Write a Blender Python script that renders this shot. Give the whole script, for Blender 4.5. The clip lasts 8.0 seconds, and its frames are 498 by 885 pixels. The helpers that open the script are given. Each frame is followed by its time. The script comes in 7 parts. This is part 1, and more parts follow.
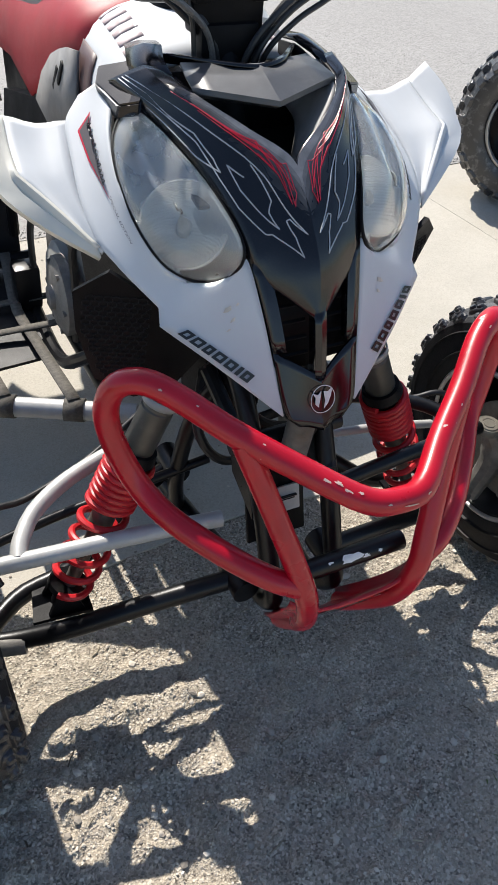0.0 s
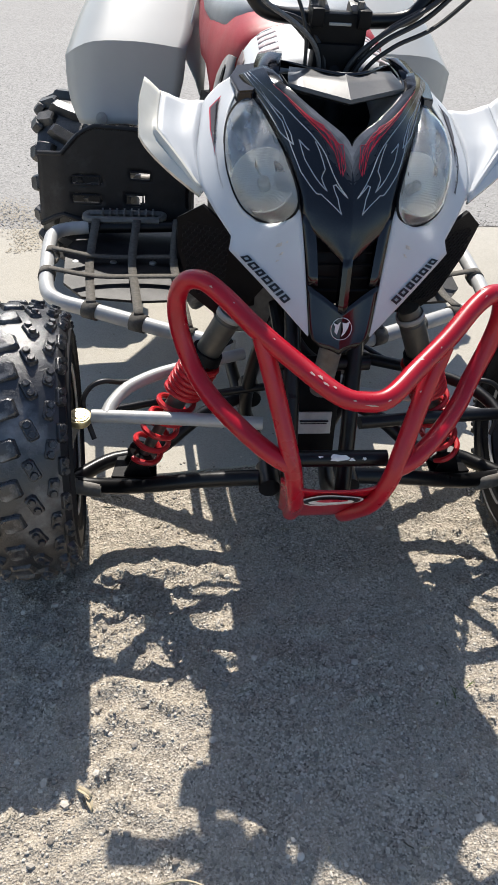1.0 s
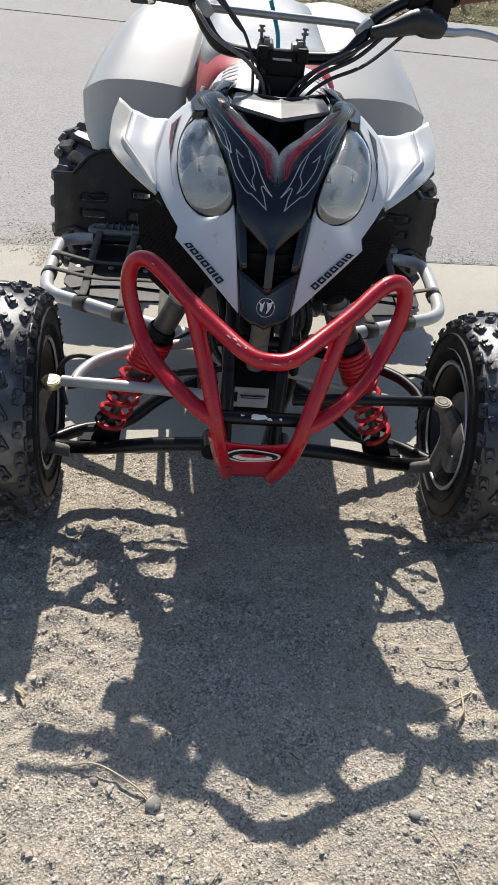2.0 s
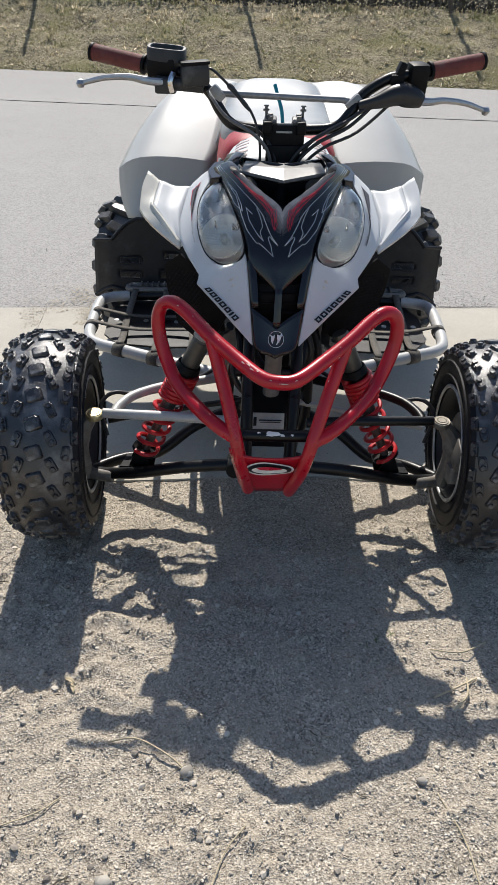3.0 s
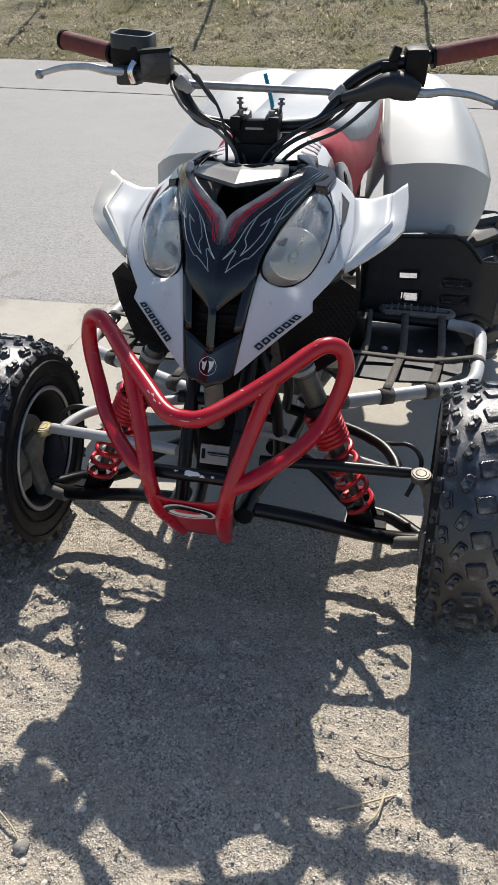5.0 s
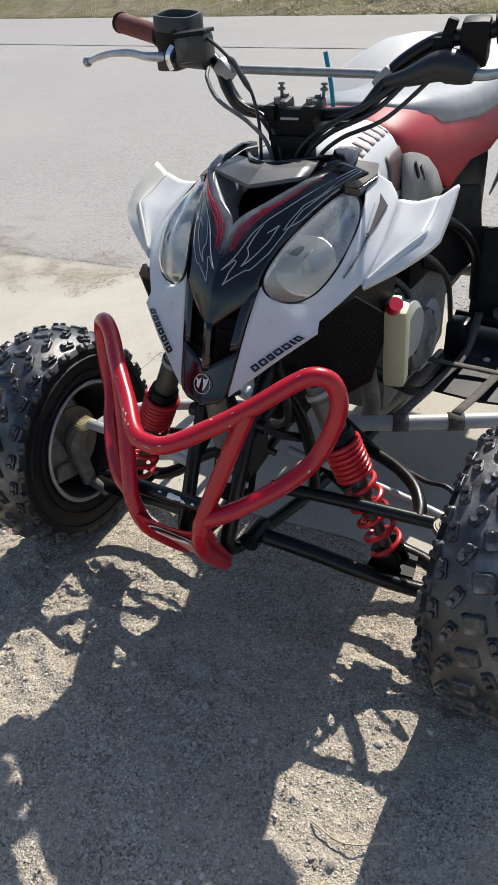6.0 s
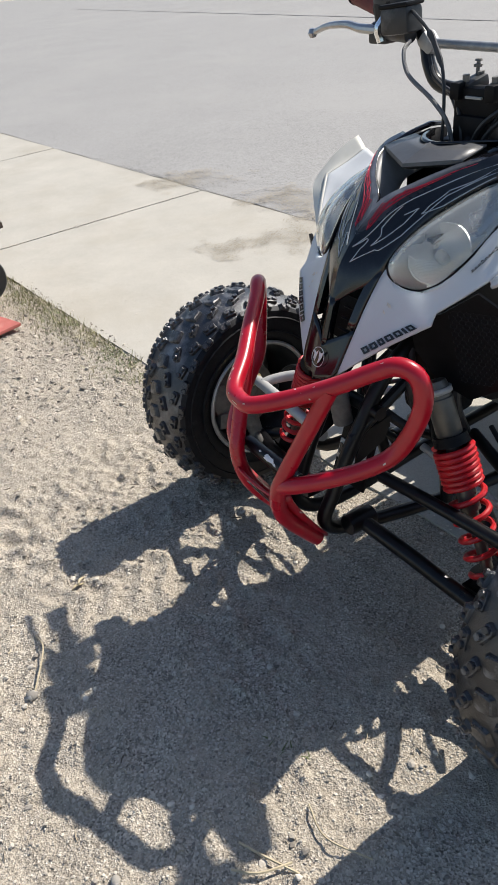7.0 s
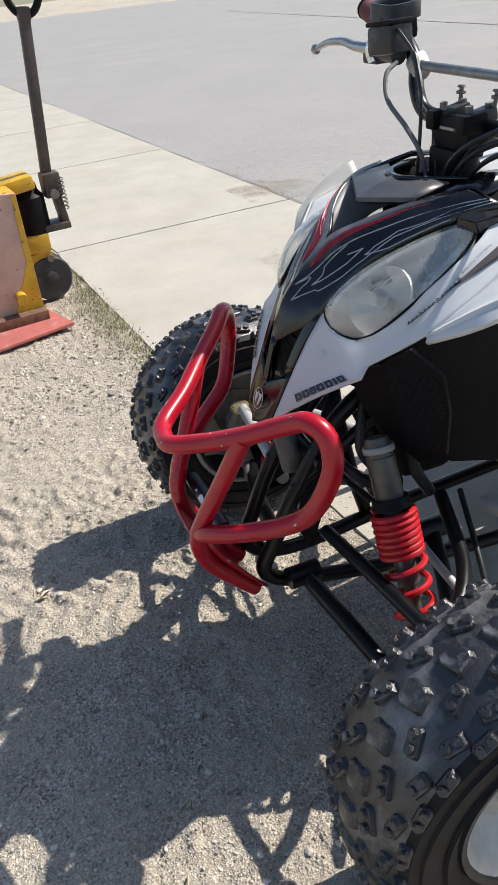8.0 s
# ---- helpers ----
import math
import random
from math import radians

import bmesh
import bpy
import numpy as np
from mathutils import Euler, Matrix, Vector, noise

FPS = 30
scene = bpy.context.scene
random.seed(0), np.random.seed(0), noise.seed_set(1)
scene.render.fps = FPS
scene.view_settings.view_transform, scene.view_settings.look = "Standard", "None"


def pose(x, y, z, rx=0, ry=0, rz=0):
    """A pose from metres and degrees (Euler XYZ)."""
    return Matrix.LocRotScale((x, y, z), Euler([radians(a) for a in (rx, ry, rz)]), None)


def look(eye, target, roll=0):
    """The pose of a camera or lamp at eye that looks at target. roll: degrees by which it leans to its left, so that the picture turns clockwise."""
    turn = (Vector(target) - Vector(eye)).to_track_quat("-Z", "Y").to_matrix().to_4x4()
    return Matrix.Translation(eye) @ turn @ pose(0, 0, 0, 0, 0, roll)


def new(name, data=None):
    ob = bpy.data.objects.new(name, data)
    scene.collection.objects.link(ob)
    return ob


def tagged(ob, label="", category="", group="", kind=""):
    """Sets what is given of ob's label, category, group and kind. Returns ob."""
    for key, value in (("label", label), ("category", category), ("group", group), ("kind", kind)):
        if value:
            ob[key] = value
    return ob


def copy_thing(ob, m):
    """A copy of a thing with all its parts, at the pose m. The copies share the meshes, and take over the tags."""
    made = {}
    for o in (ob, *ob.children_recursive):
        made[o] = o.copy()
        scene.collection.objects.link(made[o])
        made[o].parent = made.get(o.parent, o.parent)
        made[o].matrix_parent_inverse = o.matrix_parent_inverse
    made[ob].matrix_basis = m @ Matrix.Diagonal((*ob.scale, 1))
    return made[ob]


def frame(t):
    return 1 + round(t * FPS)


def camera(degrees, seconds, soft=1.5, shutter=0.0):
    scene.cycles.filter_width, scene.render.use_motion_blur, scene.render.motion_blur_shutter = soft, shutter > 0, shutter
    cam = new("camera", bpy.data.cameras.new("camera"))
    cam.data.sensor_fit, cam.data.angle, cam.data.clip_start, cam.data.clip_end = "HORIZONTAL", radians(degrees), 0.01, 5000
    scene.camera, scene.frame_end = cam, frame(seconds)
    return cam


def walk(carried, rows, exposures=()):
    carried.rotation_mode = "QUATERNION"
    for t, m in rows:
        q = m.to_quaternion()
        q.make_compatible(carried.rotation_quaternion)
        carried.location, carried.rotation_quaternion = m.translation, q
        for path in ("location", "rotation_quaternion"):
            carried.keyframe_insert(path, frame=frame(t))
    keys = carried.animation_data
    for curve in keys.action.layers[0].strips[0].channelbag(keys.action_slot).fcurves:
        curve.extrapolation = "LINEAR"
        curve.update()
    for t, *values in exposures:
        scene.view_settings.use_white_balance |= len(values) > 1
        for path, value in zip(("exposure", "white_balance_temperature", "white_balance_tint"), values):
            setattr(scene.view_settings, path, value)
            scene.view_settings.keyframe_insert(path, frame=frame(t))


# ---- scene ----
cam = camera(36.4, 8.0)
PATH = [
    (0, (-0.368, -0.587, 1.079), (0.282, 0.757, -0.252), 4.1),
    (0.5, (-0.27, -0.759, 1.1), (0.136, 0.684, -0.225), 4.5),
    (1, (-0.242, -0.958, 1.119), (-0.046, 0.57, -0.156), 5.0),
    (1.2, (-0.196, -1.002, 1.107), (-0.003, 0.537, -0.156), 5.6),
    (2.3, (-0.037, -1.306, 1.138), (-0.017, 0.34, 0.002), 4.8),
    (2.5, (-0.025, -1.369, 1.145), (-0.036, 0.294, 0.034), 4.0),
    (3, (-0.012, -1.413, 1.161), (-0.055, 0.292, 0.117), 1.4),
    (3.5, (0.001, -1.414, 1.152), (-0.075, 0.302, 0.126), -0.2),
    (4, (0.091, -1.329, 1.137), (-0.044, 0.383, 0.112), -0.5),
    (4.5, (0.203, -1.201, 1.144), (-0.045, 0.485, 0.097), -0.2),
    (4.7, (0.271, -1.182, 1.128), (-0.05, 0.494, 0.085), -0.2),
    (5.8, (0.659, -0.922, 1.149), (-0.201, 0.488, 0.02), -4.5),
    (6, (0.679, -0.846, 1.149), (-0.281, 0.505, 0.029), -5.5),
    (6.5, (0.786, -0.719, 1.127), (-0.543, 0.309, 0.042), -6.2),
    (7, (0.94, -0.618, 1.113), (-0.567, 0.128, 0.03), -7.5),
    (7.5, (0.957, -0.453, 1.098), (-0.615, 0.154, 0.021), -6.6),
    (8, (0.974, -0.317, 1.094), (-0.661, 0.164, 0.048), -6.9),
]
walk(cam, [(t, look(eye, target, roll)) for t, eye, target, roll in PATH],
     [(0.0, 0.63), (0.5, 0.61), (1.0, 0.53), (2.5, 0.30), (4.0, 0.31), (6.0, 0.38), (7.0, 0.38), (8.0, 0.45)])

# ---- world and sun ----
SUN_FROM = Vector((-0.087, 0.88, 1.0)).normalized()
world = bpy.data.worlds.new("sky")
scene.world = world
world.use_nodes = True
wt = world.node_tree
sky = wt.nodes.new("ShaderNodeTexSky")
sky.sky_type = "NISHITA"
sky.sun_disc = False
sky.sun_elevation = math.asin(SUN_FROM.z)
sky.sun_rotation = math.atan2(SUN_FROM.x, SUN_FROM.y)
sky.air_density, sky.dust_density, sky.ozone_density = 1.0, 0.9, 1.5
bg = wt.nodes["Background"]
bg.inputs["Strength"].default_value = 0.102
wt.links.new(sky.outputs["Color"], bg.inputs["Color"])
sun = new("sun", bpy.data.lights.new("sun", "SUN"))
sun.data.energy, sun.data.angle, sun.data.color = 4.5, radians(0.53), (1.0, 0.945, 0.865)
sun.matrix_world = look(SUN_FROM * 30, (0, 0, 0))


# ---- materials ----
def mat(name, base, rough=0.5, metal=0.0, var=0.12, scale=40.0, dirt=None, dirt_amount=0.0, dirt_scale=6.0,
        bump=0.0, bump_scale=200.0, coat=0.0, chips=None, chip_level=0.7, chip_scale=60.0, spec=0.5):
    """A painted or moulded surface: fine grain, large stains, worn chips and relief."""
    m = bpy.data.materials.new(name)
    m.use_nodes = True
    nt = m.node_tree
    n, l = nt.nodes, nt.links
    p = n["Principled BSDF"]
    tc = n.new("ShaderNodeTexCoord")

    def noise_tex(sc, detail=4.0, rough_=0.6):
        t = n.new("ShaderNodeTexNoise")
        t.inputs["Scale"].default_value, t.inputs["Detail"].default_value = sc, detail
        t.inputs["Roughness"].default_value = rough_
        l.new(tc.outputs["Object"], t.inputs["Vector"])
        return t.outputs["Fac"]

    def ramp(src, a, b):
        r = n.new("ShaderNodeMapRange")
        r.inputs["From Min"].default_value, r.inputs["From Max"].default_value = a, b
        l.new(src, r.inputs["Value"])
        return r.outputs["Result"]

    def mix(fac, a, b):
        x = n.new("ShaderNodeMix")
        x.data_type = "RGBA"
        for sock, val in ((x.inputs["Factor"], fac), (x.inputs["A"], a), (x.inputs["B"], b)):
            if isinstance(val, (float, tuple)):
                sock.default_value = (*val, 1.0) if isinstance(val, tuple) else val
            else:
                l.new(val, sock)
        return x.outputs["Result"]

    lo = tuple(max(0.0, c * (1 - var)) for c in base)
    hi = tuple(min(1.0, c * (1 + var)) for c in base)
    col = mix(ramp(noise_tex(scale), 0.3, 0.7), lo, hi)
    rg = ramp(noise_tex(scale * 0.4), 0.2, 0.8)
    rr = n.new("ShaderNodeMapRange")
    rr.inputs["To Min"].default_value, rr.inputs["To Max"].default_value = max(0.02, rough - 0.08), min(1.0, rough + 0.1)
    l.new(rg, rr.inputs["Value"])
    if dirt:
        d = ramp(noise_tex(dirt_scale, 6.0, 0.65), 0.72 - 0.45 * dirt_amount, 0.95 - 0.25 * dirt_amount)
        col = mix(d, col, dirt)
    if chips:
        c = ramp(noise_tex(chip_scale, 3.0, 0.7), chip_level, chip_level + 0.015)
        col = mix(c, col, chips)
    l.new(col, p.inputs["Base Color"])
    l.new(rr.outputs["Result"], p.inputs["Roughness"])
    p.inputs["Metallic"].default_value = metal
    p.inputs["Coat Weight"].default_value = coat
    p.inputs["Coat Roughness"].default_value = 0.08
    p.inputs["Specular IOR Level"].default_value = spec
    if bump:
        b = n.new("ShaderNodeBump")
        b.inputs["Strength"].default_value, b.inputs["Distance"].default_value = bump, 0.002
        l.new(noise_tex(bump_scale, 5.0, 0.7), b.inputs["Height"])
        l.new(b.outputs["Normal"], p.inputs["Normal"])
    return m


DUST = (0.30, 0.27, 0.22)
WHITE = mat("white_plastic", (0.60, 0.617, 0.63), 0.5, spec=0.25, var=0.04, scale=9, dirt=(0.66, 0.62, 0.55), dirt_amount=0.22, dirt_scale=11, bump=0.05, bump_scale=90)
FADED = mat("faded_white_plastic", (0.49, 0.495, 0.475), 0.42, var=0.05, scale=6, dirt=(0.5, 0.48, 0.42), dirt_amount=0.2, dirt_scale=7)
SATIN = mat("satin_black_plastic", (0.055, 0.057, 0.062), 0.42, var=0.2, scale=30, spec=0.7, bump=0.08, bump_scale=200, dirt=(0.14, 0.14, 0.14), dirt_amount=0.25, dirt_scale=18)
CREAM = mat("cream_plastic", (0.64, 0.62, 0.55), 0.5, var=0.08, scale=14)
BLACK = mat("black_gloss_plastic", (0.004, 0.004, 0.006), 0.16, var=0.3, scale=12, bump=0.03, bump_scale=60, spec=0.6, dirt=(0.035, 0.035, 0.040), dirt_amount=0.3, dirt_scale=9)
GUARD = mat("dusty_black_plastic", (0.013, 0.013, 0.015), 0.48, var=0.3, scale=40, spec=0.35, dirt=(0.06, 0.06, 0.062), dirt_amount=0.3, dirt_scale=12, bump=0.2, bump_scale=300)
MATTE = mat("black_moulded_plastic", (0.005, 0.005, 0.006), 0.5, var=0.3, scale=50, dirt=(0.05, 0.047, 0.04), dirt_amount=0.06, dirt_scale=14, bump=0.2, bump_scale=400, spec=0.16)
GREYPL = mat("grey_moulded_plastic", (0.022, 0.023, 0.025), 0.45, var=0.2, scale=40, dirt=(0.16, 0.155, 0.145), dirt_amount=0.18, dirt_scale=12, bump=0.2, bump_scale=300)
RED = mat("red_paint", (0.43, 0.003, 0.016), 0.30, var=0.1, scale=25, dirt=(0.30, 0.006, 0.016), dirt_amount=0.2, dirt_scale=9, coat=0.3, spec=0.4, chips=(0.6, 0.52, 0.46), chip_level=0.70, chip_scale=30, bump=0.06, bump_scale=120)
REDMAT = mat("red_vinyl", (0.36, 0.012, 0.02), 0.5, var=0.1, scale=30, dirt=(0.4, 0.08, 0.08), dirt_amount=0.2, bump=0.15, bump_scale=700)
SPRING = mat("red_spring_coat", (0.50, 0.012, 0.018), 0.38, var=0.15, scale=60, dirt=DUST, dirt_amount=0.12, dirt_scale=40)
RUBBER = mat("tyre_rubber", (0.013, 0.013, 0.016), 0.32, spec=0.9, var=0.3, scale=60, dirt=(0.27, 0.268, 0.265), dirt_amount=0.45, dirt_scale=40, bump=0.5, bump_scale=260)
DUSTED = mat("dusty_tread_rubber", (0.009, 0.009, 0.011), 0.34, spec=1.0, var=0.3, scale=70, dirt=(0.34, 0.34, 0.35), dirt_amount=0.5, dirt_scale=9, bump=0.6, bump_scale=180)
WALL = mat("tyre_wall_rubber", (0.011, 0.011, 0.013), 0.55, spec=0.22, var=0.3, scale=60, dirt=(0.05, 0.05, 0.053), dirt_amount=0.25, dirt_scale=14, bump=0.3, bump_scale=260)
SOLID = mat("solid_rubber", (0.02, 0.02, 0.021), 0.55, var=0.3, scale=40, dirt=(0.12, 0.11, 0.1), dirt_amount=0.3, dirt_scale=14)
REARRUB = mat("rear_tyre_rubber", (0.020, 0.020, 0.021), 0.42, spec=0.6, var=0.3, scale=50, dirt=(0.20, 0.19, 0.175), dirt_amount=0.5, dirt_scale=10, bump=0.3, bump_scale=200)
BLACKST = mat("black_painted_steel", (0.005, 0.005, 0.006), 0.33, var=0.3, scale=50, spec=0.35, dirt=(0.1, 0.09, 0.08), dirt_amount=0.05, dirt_scale=25, chips=(0.45, 0.45, 0.44), chip_level=0.75, chip_scale=70, bump=0.1, bump_scale=200)
SILVER = mat("silver_painted_steel", (0.46, 0.46, 0.45), 0.45, metal=0.15, var=0.1, scale=40, dirt=(0.3, 0.28, 0.25), dirt_amount=0.15, dirt_scale=20, bump=0.1, bump_scale=300)
ALU = mat("worn_aluminium", (0.52, 0.52, 0.51), 0.5, metal=0.6, var=0.08, scale=60, dirt=(0.35, 0.33, 0.3), dirt_amount=0.1, dirt_scale=22)
LEVER = mat("worn_lever_metal", (0.44, 0.44, 0.44), 0.34, metal=0.9, var=0.12, scale=60, dirt=(0.25, 0.24, 0.22), dirt_amount=0.2, dirt_scale=22)
CAST = mat("cast_metal", (0.20, 0.19, 0.175), 0.6, metal=0.4, var=0.25, scale=50, dirt=(0.2, 0.14, 0.09), dirt_amount=0.35, dirt_scale=18, bump=0.4, bump_scale=180)
CHROME = mat("chrome", (0.75, 0.75, 0.76), 0.14, metal=1.0, var=0.05, scale=80, dirt=(0.3, 0.28, 0.26), dirt_amount=0.08, dirt_scale=30)
GOLD = mat("brass_washer", (0.55, 0.47, 0.28), 0.38, metal=0.75, var=0.2, scale=90, dirt=(0.2, 0.17, 0.12), dirt_amount=0.3, dirt_scale=60)
BRASS = mat("tarnished_brass", (0.20, 0.185, 0.155), 0.55, metal=0.6, var=0.15, scale=90)
CROSS = mat("worn_grey_steel", (0.27, 0.275, 0.28), 0.42, metal=0.5, var=0.2, scale=60, dirt=(0.12, 0.11, 0.1), dirt_amount=0.3, dirt_scale=30)
MESHBLK = mat("black_mesh", (0.014, 0.014, 0.016), 0.6, var=0.2, scale=60, spec=0.15)
CHIP = mat("bare_chip", (0.55, 0.42, 0.36), 0.6, var=0.2, scale=200)
GRIP = mat("faded_red_grip", (0.15, 0.035, 0.03), 0.7, var=0.25, scale=40, dirt=(0.16, 0.12, 0.1), dirt_amount=0.3, dirt_scale=18, bump=0.5, bump_scale=500)
SEATTOP = mat("grey_seat_vinyl", (0.27, 0.285, 0.295), 0.42, var=0.08, scale=20, dirt=(0.5, 0.5, 0.48), dirt_amount=0.3, dirt_scale=7, bump=0.15, bump_scale=600)
SHOCKBODY = mat("shock_body", (0.12, 0.113, 0.098), 0.4, metal=0.5, var=0.15, scale=40, dirt=DUST, dirt_amount=0.25, dirt_scale=20)
CABLE = mat("cable_sheath", (0.016, 0.016, 0.017), 0.42, var=0.2, scale=80)
HOSE = mat("braided_hose", (0.14, 0.14, 0.14), 0.45, metal=0.3, var=0.25, scale=300, bump=0.4, bump_scale=900)
BOTTLE = mat("yellowed_bottle", (0.62, 0.60, 0.40), 0.45, var=0.08, scale=14, dirt=(0.4, 0.36, 0.22), dirt_amount=0.2)
GREYB = mat("grey_housing", (0.36, 0.36, 0.34), 0.5, var=0.1, scale=20, dirt=(0.2, 0.19, 0.17), dirt_amount=0.3, dirt_scale=16)
VENT = mat("vent_panel_plastic", (0.20, 0.195, 0.19), 0.5, var=0.2, scale=30, dirt=(0.22, 0.21, 0.20), dirt_amount=0.35, dirt_scale=14)
WEB = mat("webbing_strap", (0.11, 0.10, 0.085), 0.85, var=0.3, scale=120, dirt=(0.22, 0.19, 0.15), dirt_amount=0.3, dirt_scale=20, bump=0.5, bump_scale=900)
WEDGE = mat("charcoal_decal", (0.07, 0.06, 0.065), 0.4, var=0.15, scale=60)
GREYTXT = mat("grey_lettering", (0.10, 0.10, 0.12), 0.4, var=0.1)
SCUFF = mat("brown_scuff", (0.60, 0.55, 0.47), 0.6, var=0.25, scale=160)
INK = mat("black_decal", (0.008, 0.008, 0.009), 0.3, var=0.1)
REDINK = mat("red_decal", (0.55, 0.02, 0.05), 0.3, var=0.1)
DARKRED = mat("dark_red_decal", (0.085, 0.045, 0.045), 0.5, var=0.2, scale=60)
SILVERS = [mat("silver_film", (c, c, c * 1.05), 0.32, var=0.25, scale=70, spec=0.6, dirt=(c * 0.5, c * 0.5, c * 0.5), dirt_amount=0.3, dirt_scale=30) for c in (0.012, 0.026, 0.050, 0.085, 0.13, 0.19)]
GREYINK = mat("grey_decal", (0.42, 0.44, 0.47), 0.3, var=0.1)
WHITEINK = mat("white_decal", (0.75, 0.75, 0.74), 0.4, var=0.1, scale=60)
FADEINK = mat("faded_grey_decal", (0.43, 0.34, 0.34), 0.6, var=0.25, scale=90)
BLUEHOSE = mat("blue_hose", (0.0, 0.22, 0.30), 0.35, var=0.1)
PAPER = mat("paper_label", (0.62, 0.61, 0.58), 0.5, var=0.1, scale=60, dirt=(0.4, 0.37, 0.33), dirt_amount=0.3, dirt_scale=30)
FLUTED = mat("fluted_reflector", (0.62, 0.64, 0.65), 0.36, metal=0.5, var=0.1, scale=30)
_n, _l = FLUTED.node_tree.nodes, FLUTED.node_tree.links
_w, _b, _c = _n.new("ShaderNodeTexWave"), _n.new("ShaderNodeBump"), _n.new("ShaderNodeTexCoord")
_w.bands_direction = "Z"
_w.inputs["Scale"].default_value, _w.inputs["Distortion"].default_value = 110.0, 0.4
_b.inputs["Strength"].default_value, _b.inputs["Distance"].default_value = 0.35, 0.0015
_l.new(_c.outputs["Object"], _w.inputs["Vector"])
_l.new(_w.outputs["Fac"], _b.inputs["Height"])
_l.new(_b.outputs["Normal"], _n["Principled BSDF"].inputs["Normal"])
REFLECT = mat("headlamp_reflector", (0.52, 0.54, 0.55), 0.28, metal=0.8, var=0.08, scale=30)
YELLOW = mat("chipped_yellow_paint", (0.62, 0.36, 0.02), 0.5, var=0.15, scale=20, dirt=(0.18, 0.09, 0.04), dirt_amount=0.3, dirt_scale=14, chips=(0.14, 0.08, 0.05), chip_level=0.64, chip_scale=22, bump=0.2, bump_scale=120)
PINKRUST = mat("faded_pink_paint", (0.56, 0.36, 0.29), 0.7, var=0.12, scale=16, dirt=(0.62, 0.38, 0.06), dirt_amount=0.35, dirt_scale=6, chips=(0.20, 0.10, 0.06), chip_level=0.66, chip_scale=26, bump=0.3, bump_scale=90)
RUST = mat("rusty_steel", (0.16, 0.085, 0.05), 0.8, var=0.35, scale=40, dirt=(0.3, 0.17, 0.09), dirt_amount=0.4, dirt_scale=20, bump=0.5, bump_scale=140)
BROWNST = mat("brown_painted_steel", (0.075, 0.055, 0.045), 0.5, var=0.2, scale=40, dirt=(0.15, 0.1, 0.07), dirt_amount=0.25, dirt_scale=18)
REDBOARD = mat("faded_red_board", (0.42, 0.12, 0.10), 0.75, var=0.12, scale=18, dirt=(0.45, 0.3, 0.25), dirt_amount=0.35, dirt_scale=9, bump=0.3, bump_scale=140)
POST = mat("weathered_post", (0.10, 0.08, 0.065), 0.9, var=0.3, scale=30, bump=0.5, bump_scale=80)
STRAW = mat("dry_straw", (0.50, 0.42, 0.28), 0.8, var=0.25, scale=30)
WEED = mat("green_weed", (0.10, 0.13, 0.035), 0.7, var=0.35, scale=30)

LENS = bpy.data.materials.new("hazed_lens")
LENS.use_nodes = True
_p = LENS.node_tree.nodes["Principled BSDF"]
_p.inputs["Base Color"].default_value = (0.88, 0.89, 0.87, 1)
_p.inputs["Roughness"].default_value = 0.09
_p.inputs["IOR"].default_value = 1.3
_p.inputs["Transmission Weight"].default_value = 0.92
_p.inputs["Coat Weight"].default_value = 0.6


